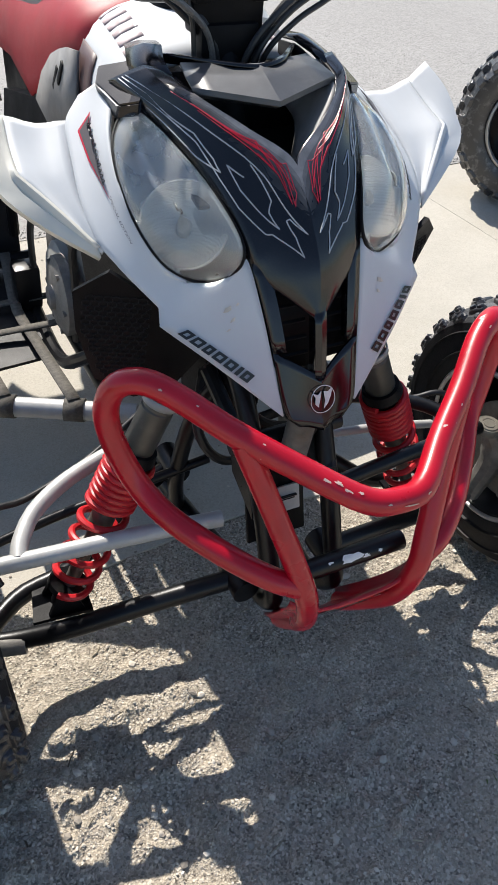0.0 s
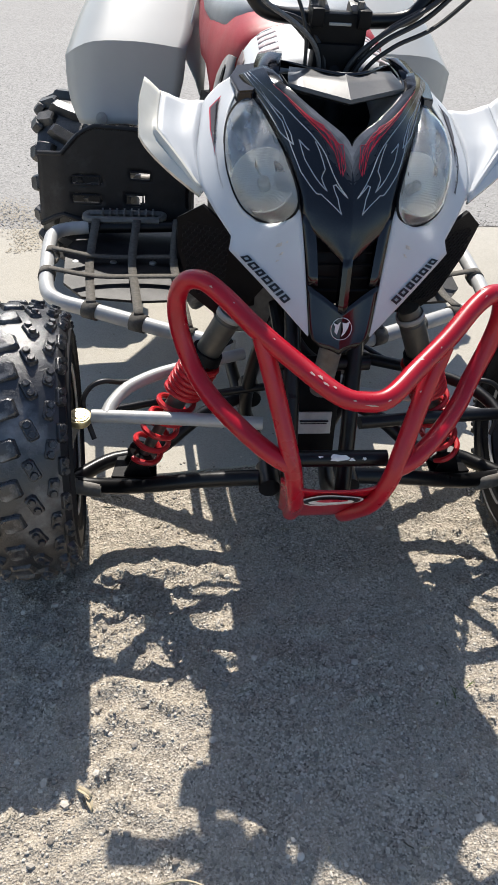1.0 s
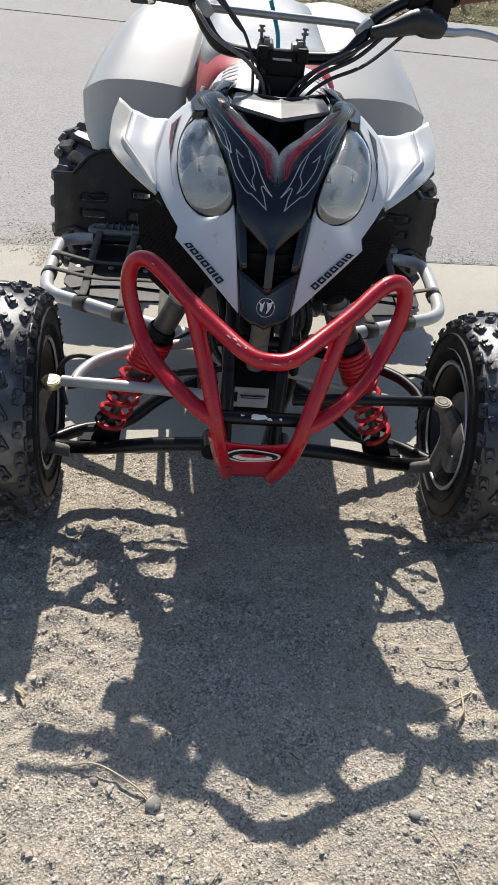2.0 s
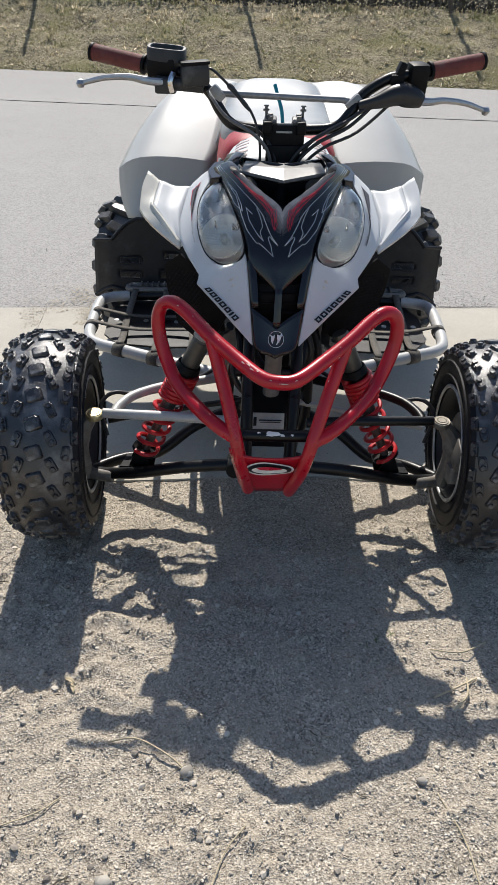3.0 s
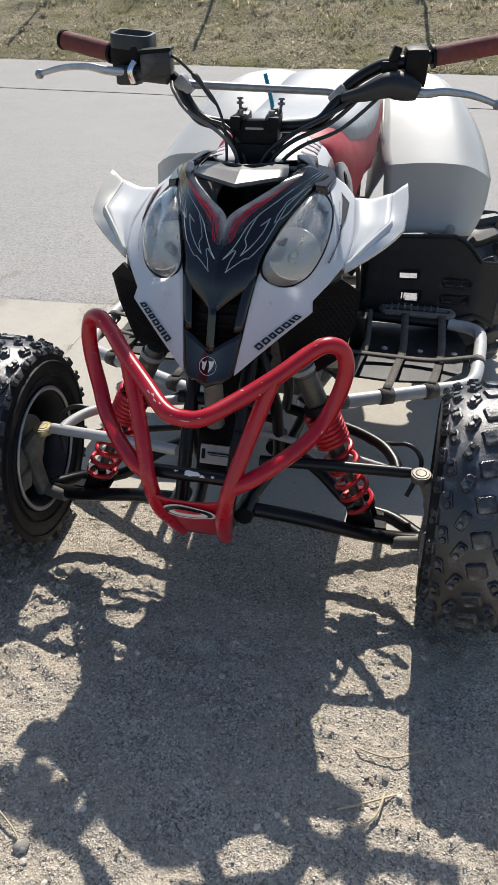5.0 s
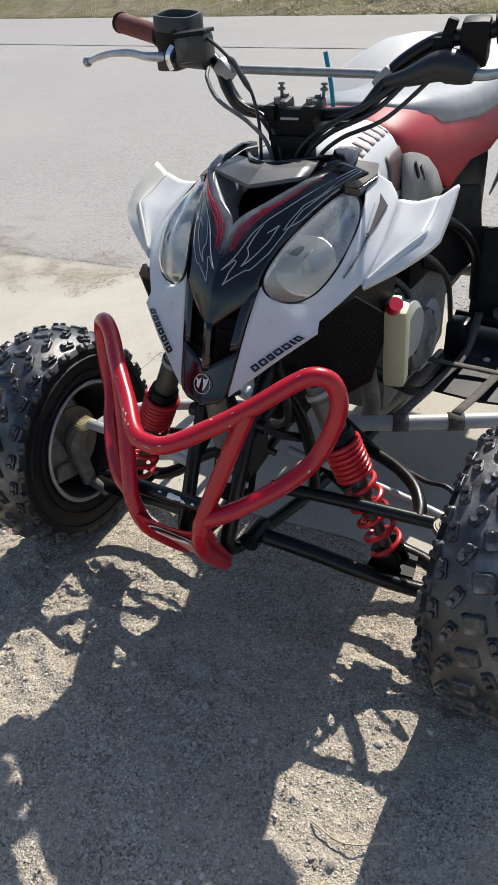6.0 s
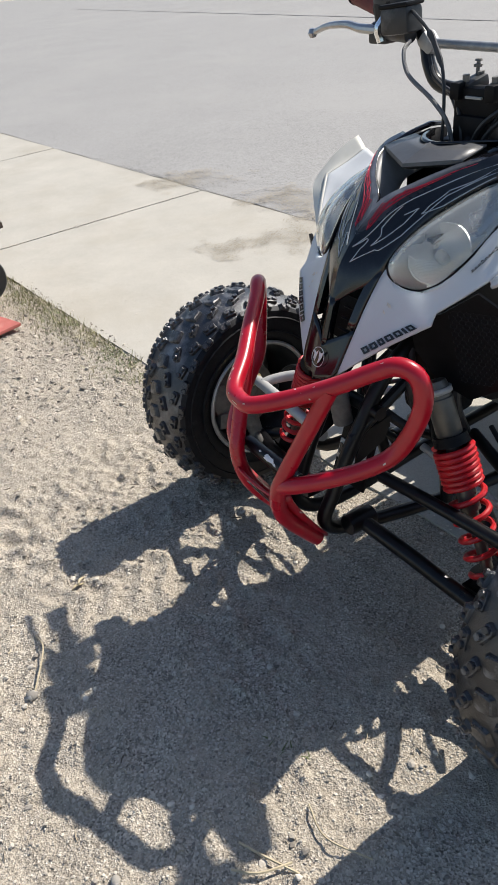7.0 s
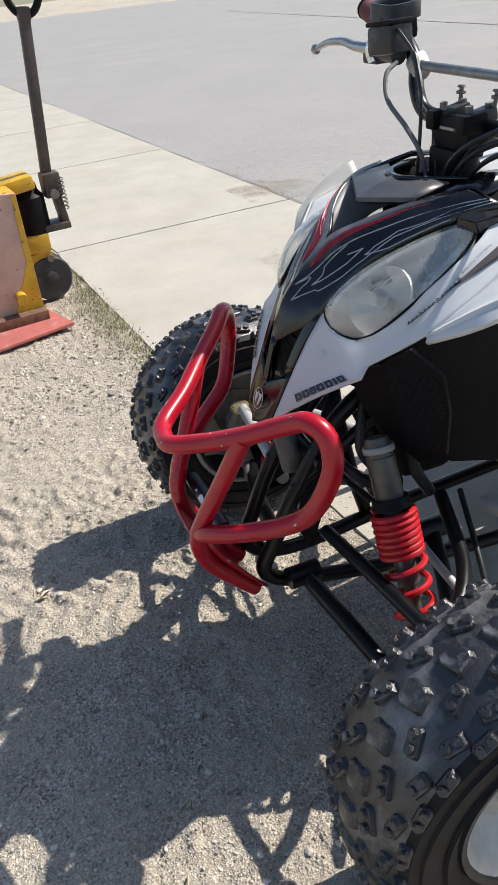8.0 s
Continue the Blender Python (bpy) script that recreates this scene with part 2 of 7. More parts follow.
def speckled(name, tones, grain, blotch, rough=0.9, bump=0.6, bump_scale=160.0, stain=None, stain_scale=0.8, cell=1.0, relief=0.004, spread=(0.5, 0.72, 1.0), fine=False, swing=(0.8, 1.15)):
    """Mineral ground: grains of several tones, patches at arm's length, stains at room size."""
    m = bpy.data.materials.new(name)
    m.use_nodes = True
    nt = m.node_tree
    n, l = nt.nodes, nt.links
    p = n["Principled BSDF"]
    p.inputs["Roughness"].default_value = rough
    p.inputs["Specular IOR Level"].default_value = 0.25
    geo = n.new("ShaderNodeNewGeometry")

    def tex(kind, sc, detail=6.0):
        t = n.new(kind)
        t.inputs["Scale"].default_value = sc
        if kind == "ShaderNodeTexNoise":
            t.inputs["Detail"].default_value, t.inputs["Roughness"].default_value = detail, 0.68
        l.new(geo.outputs["Position"], t.inputs["Vector"])
        return t

    vor = tex("ShaderNodeTexVoronoi", grain)
    cr = n.new("ShaderNodeValToRGB")
    cr.color_ramp.elements[0].color, cr.color_ramp.elements[1].color = (*tones[0], 1), (*tones[-1], 1)
    for i, tone in enumerate(tones[1:-1]):
        e = cr.color_ramp.elements.new((i + 1) / (len(tones) - 1))
        e.color = (*tone, 1)
    sep = n.new("ShaderNodeSeparateColor")
    l.new(vor.outputs["Color"], sep.inputs["Color"])
    l.new(sep.outputs["Red"], cr.inputs["Fac"])
    big = tex("ShaderNodeTexNoise", blotch)
    hsv = n.new("ShaderNodeHueSaturation")
    mr = n.new("ShaderNodeMapRange")
    mr.inputs["From Min"].default_value, mr.inputs["From Max"].default_value = 0.3, 0.7
    mr.inputs["To Min"].default_value, mr.inputs["To Max"].default_value = swing
    l.new(big.outputs["Fac"], mr.inputs["Value"])
    l.new(mr.outputs["Result"], hsv.inputs["Value"])
    l.new(cr.outputs["Color"], hsv.inputs["Color"])
    out = hsv.outputs["Color"]
    if stain:
        st = tex("ShaderNodeTexNoise", stain_scale, 8.0)
        ms = n.new("ShaderNodeMapRange")
        ms.inputs["From Min"].default_value, ms.inputs["From Max"].default_value, ms.inputs["To Max"].default_value = spread
        l.new(st.outputs["Fac"], ms.inputs["Value"])
        mx = n.new("ShaderNodeMix")
        mx.data_type = "RGBA"
        l.new(ms.outputs["Result"], mx.inputs["Factor"])
        l.new(out, mx.inputs["A"])
        mx.inputs["B"].default_value = (*stain, 1)
        if fine:
            # sand between the grains: the same tone, finely mottled
            fn, fm = tex("ShaderNodeTexNoise", grain * 1.7, 3.0), n.new("ShaderNodeMapRange")
            fm.inputs["From Min"].default_value, fm.inputs["From Max"].default_value = 0.3, 0.7
            fm.inputs["To Min"].default_value, fm.inputs["To Max"].default_value = 0.55, 1.4
            fh = n.new("ShaderNodeHueSaturation")
            fh.inputs["Color"].default_value = (*stain, 1)
            l.new(fn.outputs["Fac"], fm.inputs["Value"])
            l.new(fm.outputs["Result"], fh.inputs["Value"])
            l.new(fh.outputs["Color"], mx.inputs["B"])
        out = mx.outputs["Result"]
    l.new(out, p.inputs["Base Color"])
    hn = tex("ShaderNodeTexNoise", bump_scale)
    add = n.new("ShaderNodeMath")
    add.operation = "MULTIPLY_ADD"
    add.inputs[1].default_value = cell
    l.new(vor.outputs["Distance"], add.inputs[0])
    l.new(hn.outputs["Fac"], add.inputs[2])
    b = n.new("ShaderNodeBump")
    b.inputs["Strength"].default_value, b.inputs["Distance"].default_value = bump, relief
    l.new(add.outputs["Value"], b.inputs["Height"])
    l.new(b.outputs["Normal"], p.inputs["Normal"])
    return m


GRAVEL = speckled("sandy_gravel", [(0.12, 0.105, 0.086), (0.45, 0.392, 0.313), (0.59, 0.52, 0.42), (0.24, 0.21, 0.17), (0.51, 0.445, 0.358), (0.78, 0.71, 0.60)], 300, 5, stain=(0.53, 0.46, 0.365), stain_scale=6.5, bump=1.0, bump_scale=80, relief=0.0078, cell=0.30, spread=(0.40, 0.66, 0.70), fine=True)
CONCRETE = speckled("pale_concrete", [(0.42, 0.39, 0.335), (0.46, 0.43, 0.37), (0.49, 0.46, 0.40), (0.44, 0.41, 0.35)], 300, 3, rough=0.85, bump=0.25, bump_scale=220, stain=(0.37, 0.325, 0.25), stain_scale=1.3, relief=0.002, spread=(0.50, 0.80, 0.7), swing=(0.9, 1.07))
ASPHALT = speckled("worn_road", [(0.23, 0.224, 0.213), (0.315, 0.305, 0.29), (0.385, 0.371, 0.351), (0.275, 0.266, 0.252)], 150, 0.9, rough=0.85, bump=0.22, bump_scale=160, stain=(0.35, 0.337, 0.316), stain_scale=0.5, relief=0.003, swing=(0.95, 1.04))
GRASSMAT = speckled("dry_grass_soil", [(0.17, 0.145, 0.085), (0.37, 0.31, 0.20), (0.50, 0.43, 0.29), (0.24, 0.205, 0.115), (0.42, 0.35, 0.23)], 45, 2.6, bump=1.0, bump_scale=9, stain=(0.22, 0.205, 0.085), stain_scale=1.3, relief=0.045, spread=(0.46, 0.62, 0.9), swing=(0.5, 1.5))
PEBBLE = speckled("pebbles", [(0.26, 0.24, 0.21), (0.42, 0.39, 0.34), (0.52, 0.48, 0.42)], 60, 20, bump=0.2)


# ---- building helpers ----
def V(*p):
    return Vector(p)


def crv(pts, n=24, closed=False):
    """Points of a smooth curve through pts."""
    pts = [Vector(p) for p in pts]
    m = len(pts)
    segs = m if closed else m - 1
    out = []
    for k in range(n if closed else n + 1):
        u = k / n * segs
        i = min(int(u), segs - 1)
        f = u - i
        if closed:
            a, b, c, d = (pts[(i + j) % m] for j in (-1, 0, 1, 2))
        else:
            b, c = pts[i], pts[i + 1]
            a = pts[i - 1] if i else b * 2 - c
            d = pts[i + 2] if i + 2 < m else c * 2 - b
        out.append(0.5 * ((2 * b) + (c - a) * f + (2 * a - 5 * b + 4 * c - d) * f * f + (3 * b - a - 3 * c + d) * f ** 3))
    return out


def tube(bm, path, r, n=12, caps=True):
    """A round tube along path; r is one radius or one for each point."""
    path = [Vector(p) for p in path]
    rs = r if isinstance(r, (list, tuple)) else [r] * len(path)
    up = None
    rings = []
    for i, p in enumerate(path):
        t = (path[min(i + 1, len(path) - 1)] - path[max(i - 1, 0)]).normalized()
        if up is None:
            up = t.orthogonal().normalized()
        up = (up - t * up.dot(t)).normalized()
        side = t.cross(up)
        rings.append([bm.verts.new(p + (up * math.cos(a) + side * math.sin(a)) * rs[i]) for a in (2 * math.pi * k / n for k in range(n))])
    for a, b in zip(rings, rings[1:]):
        for k in range(n):
            bm.faces.new((a[k], a[(k + 1) % n], b[(k + 1) % n], b[k]))
    if caps:
        bm.faces.new(rings[0][::-1])
        bm.faces.new(rings[-1])
    return bm


def sheet(bm, rows):
    """A grid of faces over rows of points."""
    vs = [[bm.verts.new(p) for p in row] for row in rows]
    for a, b in zip(vs, vs[1:]):
        for k in range(len(a) - 1):
            bm.faces.new((a[k], a[k + 1], b[k + 1], b[k]))
    return vs


def lathe(bm, profile, origin, axis, n=48):
    """Turns a profile of (along, radius) round the axis."""
    axis = Vector(axis).normalized()
    u = axis.orthogonal().normalized()
    w = axis.cross(u)
    o = Vector(origin)
    rings = [[bm.verts.new(o + axis * a + (u * math.cos(t) + w * math.sin(t)) * max(r, 1e-4)) for t in (2 * math.pi * k / n for k in range(n))] for a, r in profile]
    for a, b in zip(rings, rings[1:]):
        for k in range(n):
            bm.faces.new((a[k], a[(k + 1) % n], b[(k + 1) % n], b[k]))
    return bm


def cyl(bm, a, b, r, n=16, r2=None):
    return tube(bm, [a, b], [r, r if r2 is None else r2], n)


def block(bm, m, size, bevel=0.0):
    """A bevelled block with the pose m."""
    res = bmesh.ops.create_cube(bm, size=1.0, matrix=m @ Matrix.Diagonal((*size, 1)))
    if bevel:
        vs = res["verts"]
        es = list({e for v in vs for e in v.link_edges})
        bmesh.ops.bevel(bm, geom=es, offset=bevel, segments=2, affect="EDGES", profile=0.6)
    return bm


def plate(bm, outline, thick):
    """A flat plate: outline is a list of points in a plane, pushed by thick (a vector)."""
    a = [bm.verts.new(p) for p in outline]
    b = [bm.verts.new(Vector(p) + Vector(thick)) for p in outline]
    bm.faces.new(a[::-1])
    bm.faces.new(b)
    for i in range(len(a)):
        j = (i + 1) % len(a)
        bm.faces.new((a[i], a[j], b[j], b[i]))
    return bm


LEANING = [0.0]     # the sprung body leans to one side by this much per metre of height


def part(name, bm, material, parent=None, label="", sharp=35, thick=0.0, offset=0.0):
    for v in bm.verts:
        v.co.x += LEANING[0] * (v.co.z - 0.5)
    bmesh.ops.remove_doubles(bm, verts=bm.verts, dist=1e-5)
    bmesh.ops.recalc_face_normals(bm, faces=bm.faces)
    me = bpy.data.meshes.new(name)
    bm.to_mesh(me)
    bm.free()
    me.materials.append(material)
    me.polygons.foreach_set("use_smooth", [True] * len(me.polygons))
    me.set_sharp_from_angle(angle=radians(sharp))
    ob = new(name, me)
    ob.parent = parent
    if thick:
        s = ob.modifiers.new("thickness", "SOLIDIFY")
        s.thickness, s.offset = thick, offset
    return tagged(ob, label)


def B():
    return bmesh.new()


def mx(pts, s):
    """Points mirrored to side s."""
    return [Vector((p[0] * s, p[1], p[2])) for p in pts]


def lerp(a, b, f):
    return Vector(a).lerp(Vector(b), f)


# ---- the setting ----
ROAD_TURN = 0.09      # the road and the pavement run this many metres away for each metre along


def slab_near(x):
    return 0.255 + 0.105 * x + 0.055 * math.exp(-((x + 0.15) / 0.5) ** 2)


def road_near(x):
    return 1.57 + ROAD_TURN * x


def road_far(x):
    return 9.85 - 0.13 * x


def spaced(lo, hi, step, reach, grow=1.35):
    """Coordinates that are dense between lo and hi and thin out towards the horizon."""
    mid = list(np.arange(lo, hi, step))
    up, down, d = [hi], [lo - step], step
    while up[-1] < reach:
        d *= grow
        up.append(up[-1] + d)
        down.append(down[-1] - d)
    return down[::-1] + mid + up


def ground_height(x, y):
    if y > slab_near(x) + 0.01 and y < 40 and abs(x) < 60:
        return -0.05
    v = Vector((x, y, 0))
    rough = 0.45 + 0.75 * max(0.0, min(1.0, 0.5 + 1.3 * noise.noise(v * 2.7 + Vector((7, 1, 0)))))     # trodden smooth here, loose there
    clod = max(0.0, noise.noise(v * 34) + 0.6 * noise.noise(v * 71) - 0.12)
    h = noise.noise(v * 3.1) * 0.008 + noise.noise(v * 9) * 0.005 + rough * (noise.noise(v * 22) * 0.0070 + noise.noise(v * 52) * 0.0048 + 0.017 * clod)
    # a tyre's chevron print and a churned patch beside it
    xc = -0.305 + 0.02 * math.sin(5 * y)
    track = max(0.0, 1 - ((x - xc) / 0.095) ** 2) ** 0.5 * max(0.0, min(1.0, (-0.10 - y) / 0.1)) * max(0.0, min(1.0, (y + 0.62) / 0.12))
    wave = math.sin(2 * math.pi * (y / 0.062 + abs(x - xc) * 11 + 0.30 * noise.noise(v * 6)))
    h = h * (1 - 0.45 * track) + track * (0.0085 * max(-0.4, wave) * (0.75 + noise.noise(v * 9)) - 0.005 + 0.003 * noise.noise(v * 27 + Vector((3, 0, 0))))
    churn = max(0.0, min(1.0, 1.3 - abs(x + 0.62) / 0.25)) * max(0.0, min(1.0, (-0.35 - y) / 0.1))
    h += 0.020 * churn * noise.noise(v * 24 + Vector((0, 0, 4))) + 0.006 * max(0.0, noise.noise(v * 4 + Vector((0, 0, 9)))) * noise.noise(v * 38)
    fade = max(0.0, min(1.0, (slab_near(x) - y) / 0.25))
    return (h - 0.006) * (0.35 + 0.65 * fade) - 0.001


def ground():
    xs, ys = spaced(-1.3, 0.9, 0.0068, 400, 1.06), spaced(-1.15, 0.40, 0.0068, 400, 1.08)
    verts = [(x, y, ground_height(x, y)) for y in ys for x in xs]
    w = len(xs)
    faces = [(j * w + i, j * w + i + 1, (j + 1) * w + i + 1, (j + 1) * w + i) for j in range(len(ys) - 1) for i in range(w - 1)]
    me = bpy.data.meshes.new("ground")
    me.from_pydata(verts, [], faces)
    me.materials.append(GRAVEL)
    me.polygons.foreach_set("use_smooth", [True] * len(me.polygons))
    ob = new("ground", me)
    return tagged(ob, "dry beige gravel and dirt with tyre prints", "ground", kind="structure")


ground()


def road():
    bm = B()
    xs = spaced(-6, 4, 0.25, 150)
    rows = []
    for k in range(22):
        f = k / 21
        rows.append([(x, road_near(x) * (1 - f) + road_far(x) * f + (noise.noise(Vector((x * 5, 0, 3))) * 0.02 if k == 0 else 0), -0.004) for x in xs])
    sheet(bm, rows)
    return tagged(part("road", bm, ASPHALT), "sun-bleached grey asphalt road with dusty patches", "road", kind="structure")


road()


def pavement():
    """A concrete pavement of separate slabs with sunken joints."""
    root = tagged(new("pavement"), "pale concrete pavement slabs beside the road", "pavement", kind="structure")
    length = 2.14
    for i in range(-14, 8):
        x0 = -2.93 + i * length
        x1 = x0 + length - (0.0015 if i in (0, 1) else 0.012)     # two of the joints are packed shut with dust
        bm = B()
        rows = []
        for k in range(7):
            f = k / 6
            row = []
            for j in range(13):
                x = x0 + (x1 - x0) * j / 12
                y = slab_near(x) * (1 - f) + (road_near(x) - 0.03) * f
                if k == 0:
                    y += noise.noise(Vector((x * 6, 1, 0))) * 0.018
                row.append((x - 0.1 * f * 1.3, y, 0.002 + 0.003 * noise.noise(Vector((x, y, 5)))))
            rows.append(row)
        vs = sheet(bm, rows)
        res = bmesh.ops.extrude_face_region(bm, geom=bm.faces[:])
        bmesh.ops.translate(bm, verts=[g for g in res["geom"] if isinstance(g, bmesh.types.BMVert)], vec=(0, 0, -0.09))
        part("slab", bm, CONCRETE, root)
    return root


pavement()


def joint_sand():
    """Packed dust in the joints between the slabs and along the road."""
    bm = B()
    xs = np.linspace(-33, 16, 60)
    sheet(bm, [[(x, slab_near(x) * (1 - f) + (road_near(x) + 0.02) * f + (0.03 if f == 0 else 0), -0.0065) for x in xs] for f in (0, 0.5, 1)])
    return tagged(part("joint_sand", bm, speckled("joint_dust", [(0.22, 0.20, 0.165), (0.32, 0.29, 0.24), (0.17, 0.155, 0.13)], 200, 6, bump=0.5)), "packed dust in the pavement joints", "pavement", kind="structure")


joint_sand()


def road_dirt():
    """Thin drifts of sand grains over the joint of road and pavement."""
    rng = random.Random(21)
    verts, faces = [], []
    for _ in range(170000):
        x, d = rng.uniform(-4.2, -0.3), rng.uniform(-0.62, 0.6)
        if d < -0.2 and not -2.5 < x < -0.9:
            continue
        y = road_near(x) + d
        n1 = noise.noise(Vector((x * 2.2, y * 2.2, 8))) + 0.6 * noise.noise(Vector((x * 9, y * 9, 2)))
        if n1 < (abs(d - 0.08) * 1.9 if d > 0 else 0.15 - 0.75 * d) + (0.25 if x < -3.2 else 0.0) - 0.02 + rng.uniform(-0.25, 0.45):
            continue
        k, r, a = len(verts), rng.uniform(0.0015, 0.0045), rng.uniform(0, 6.28)
        for i in range(5):
            q = r * rng.uniform(0.6, 1.1)
            verts.append((x + q * math.cos(a + 1.257 * i), y + q * math.sin(a + 1.257 * i), 0.0065))
        verts.append((x, y, 0.0065 + r * 0.12))
        faces += [(k + i, k + (i + 1) % 5, k + 5) for i in range(5)]
    me = bpy.data.meshes.new("road_dirt")
    me.from_pydata(verts, [], faces)
    me.materials.append(speckled("road_sand", [(0.36, 0.315, 0.245), (0.42, 0.37, 0.29), (0.33, 0.29, 0.225)], 60, 6, bump=0.1))
    return tagged(new("road_dirt", me), "thin drift of beige grit along the road edge", "grit", kind="stuff")


road_dirt()


def road_grit():
    """Loose dark grains on the asphalt, thinning out away from the slabs."""
    rng = random.Random(33)
    verts, faces = [], []
    for _ in range(26000):
        x, d = rng.uniform(-4.6, 2.6), rng.random() ** 2.4 * 1.9 + 0.01
        y = road_near(x) + d
        if noise.noise(Vector((x * 1.4, y * 1.4, 5))) + 0.5 * noise.noise(Vector((x * 6, y * 6, 7))) < rng.uniform(-0.5, 0.6):
            continue
        k, r, a = len(verts), rng.uniform(0.0014, 0.0038), rng.uniform(0, 6.28)
        for i in range(5):
            q = r * rng.uniform(0.6, 1.1)
            verts.append((x + q * math.cos(a + 1.257 * i), y + q * math.sin(a + 1.257 * i), -0.004))
        verts.append((x, y, -0.004 + r * 0.9))
        faces += [(k + i, k + (i + 1) % 5, k + 5) for i in range(5)]
    me = bpy.data.meshes.new("road_grit")
    me.from_pydata(verts, [], faces)
    me.materials.append(speckled("road_grit_stone", [(0.16, 0.15, 0.14), (0.30, 0.285, 0.26), (0.20, 0.19, 0.175)], 90, 6, bump=0.1))
    return tagged(new("road_grit", me), "loose dark grit scattered on the asphalt", "grit", kind="stuff")


road_grit()


def tar_seam():
    bm = B()
    rows = []
    for k in range(121):
        x = -30 + 40 * k / 120
        y = 7.05 - 0.10 * x + 0.02 * noise.noise(Vector((x, 0, 0)))
        rows.append([(x, y - 0.025, 0.0015), (x, y + 0.025, 0.0015)])
    sheet(bm, rows)
    return tagged(part("tar_seam", bm, mat("tar", (0.20, 0.195, 0.188), 0.7, var=0.3, scale=8)), "dark tar seam along the road", "road seam", kind="structure")


tar_seam()


def bank_height(x, y):
    d = y - road_far(x)
    rise = max(0.0, min(d, 2.75)) * 0.285
    return rise + 0.06 * noise.noise(Vector((x * 0.8, y * 0.8, 2))) * min(1, max(0, d)) + 0.05 * noise.noise(Vector((x * 1.9, y * 3.2, 4))) * min(1, max(0, d * 2)) + 0.028 * noise.noise(Vector((x * 5, y * 6, 1))) * min(1, max(0, d * 2))


def grass_bank():
    bm = B()
    xs = spaced(-9, 7, 0.07, 120, 1.3)
    rows = [[(x, road_far(x) + d, bank_height(x, road_far(x) + d) - (0.03 if d == 0 else 0)) for x in xs] for d in [0, *np.arange(0.07, 4.2, 0.07), 5, 7, 11, 20, 40, 80, 150]]
    sheet(bm, rows)
    bank = tagged(part("grass_bank", bm, GRASSMAT), "dry grassy roadside bank with green patches", "grass", kind="structure")
    return bank


grass_bank()


def grass():
    """Short dry blades and tufts over the bank."""
    rng = random.Random(5)
    verts, faces = [], []
    for _ in range(13000):
        x = rng.uniform(-7.5, 6.0)
        d = rng.random() ** 1.2 * 4.4 + 0.02
        y = road_far(x) + d
        patch = noise.noise(Vector((x * 0.9, y * 0.9, 9)))
        if patch < -0.25 and rng.random() < 0.6:
            continue
        z = bank_height(x, y)
        h = rng.uniform(0.010, 0.034) * (1.6 if d > 2.8 else 1) * (1 + 1.4 * patch + 0.5 * noise.noise(Vector((x * 4, y * 4, 1))))
        a = rng.uniform(0, 6.28)
        lean = Vector((math.cos(a), math.sin(a), 0)) * h * rng.uniform(0.8, 2.2)
        side = Vector((-math.sin(a), math.cos(a), 0)) * rng.uniform(0.004, 0.013)
        o = Vector((x, y, z))
        k = len(verts)
        verts += [o - side, o + side, o + lean * 0.5 + Vector((0, 0, h * 0.7)) + side * 0.7, o + lean * 0.5 + Vector((0, 0, h * 0.7)) - side * 0.7, o + lean + Vector((0, 0, h))]
        faces += [(k, k + 1, k + 2, k + 3), (k + 3, k + 2, k + 4)]
    # taller tufts standing out of the mat
    for _ in range(1100):
        x, d = rng.uniform(-7.5, 6.0), rng.random() ** 0.9 * 3.4 + 0.05
        y = road_far(x) + d
        if noise.noise(Vector((x * 1.6, y * 2.4, 3))) < -0.15:
            continue
        size = rng.uniform(0.5, 1.0) * (1.3 if d > 1.8 else 0.8)
        for _k in range(13):
            a, rad = rng.uniform(0, 6.28), rng.random() * 0.05 * size
            o = Vector((x + rad * math.cos(a), y + rad * math.sin(a), 0))
            o.z = bank_height(o.x, o.y)
            h = rng.uniform(0.03, 0.075) * size
            lean = Vector((math.cos(a), math.sin(a), 0)) * h * rng.uniform(0.3, 1.3)
            side = Vector((-math.sin(a), math.cos(a), 0)) * rng.uniform(0.004, 0.009)
            k = len(verts)
            verts += [o - side, o + side, o + lean * 0.5 + Vector((0, 0, h * 0.7)) + side * 0.7, o + lean * 0.5 + Vector((0, 0, h * 0.7)) - side * 0.7, o + lean + Vector((0, 0, h))]
            faces += [(k, k + 1, k + 2, k + 3), (k + 3, k + 2, k + 4)]
    me = bpy.data.meshes.new("grass")
    me.from_pydata(verts, [], faces)
    m = bpy.data.materials.new("grass_blades")
    m.use_nodes = True
    n, l = m.node_tree.nodes, m.node_tree.links
    geo, cr = n.new("ShaderNodeNewGeometry"), n.new("ShaderNodeValToRGB")
    cr.color_ramp.elements[0].color, cr.color_ramp.elements[1].color = (0.36, 0.30, 0.17, 1), (0.80, 0.71, 0.54, 1)
    e = cr.color_ramp.elements.new(0.28)
    e.color = (0.44, 0.37, 0.25, 1)
    l.new(geo.outputs["Random Per Island"], cr.inputs["Fac"])
    patchy, mr, blend = n.new("ShaderNodeTexNoise"), n.new("ShaderNodeMapRange"), n.new("ShaderNodeMix")
    patchy.inputs["Scale"].default_value, patchy.inputs["Detail"].default_value = 1.1, 5.0
    l.new(geo.outputs["Position"], patchy.inputs["Vector"])
    mr.inputs["From Min"].default_value, mr.inputs["From Max"].default_value, mr.inputs["To Max"].default_value = 0.46, 0.66, 0.8
    l.new(patchy.outputs["Fac"], mr.inputs["Value"])
    blend.data_type = "RGBA"
    l.new(mr.outputs["Result"], blend.inputs["Factor"])
    l.new(cr.outputs["Color"], blend.inputs["A"])
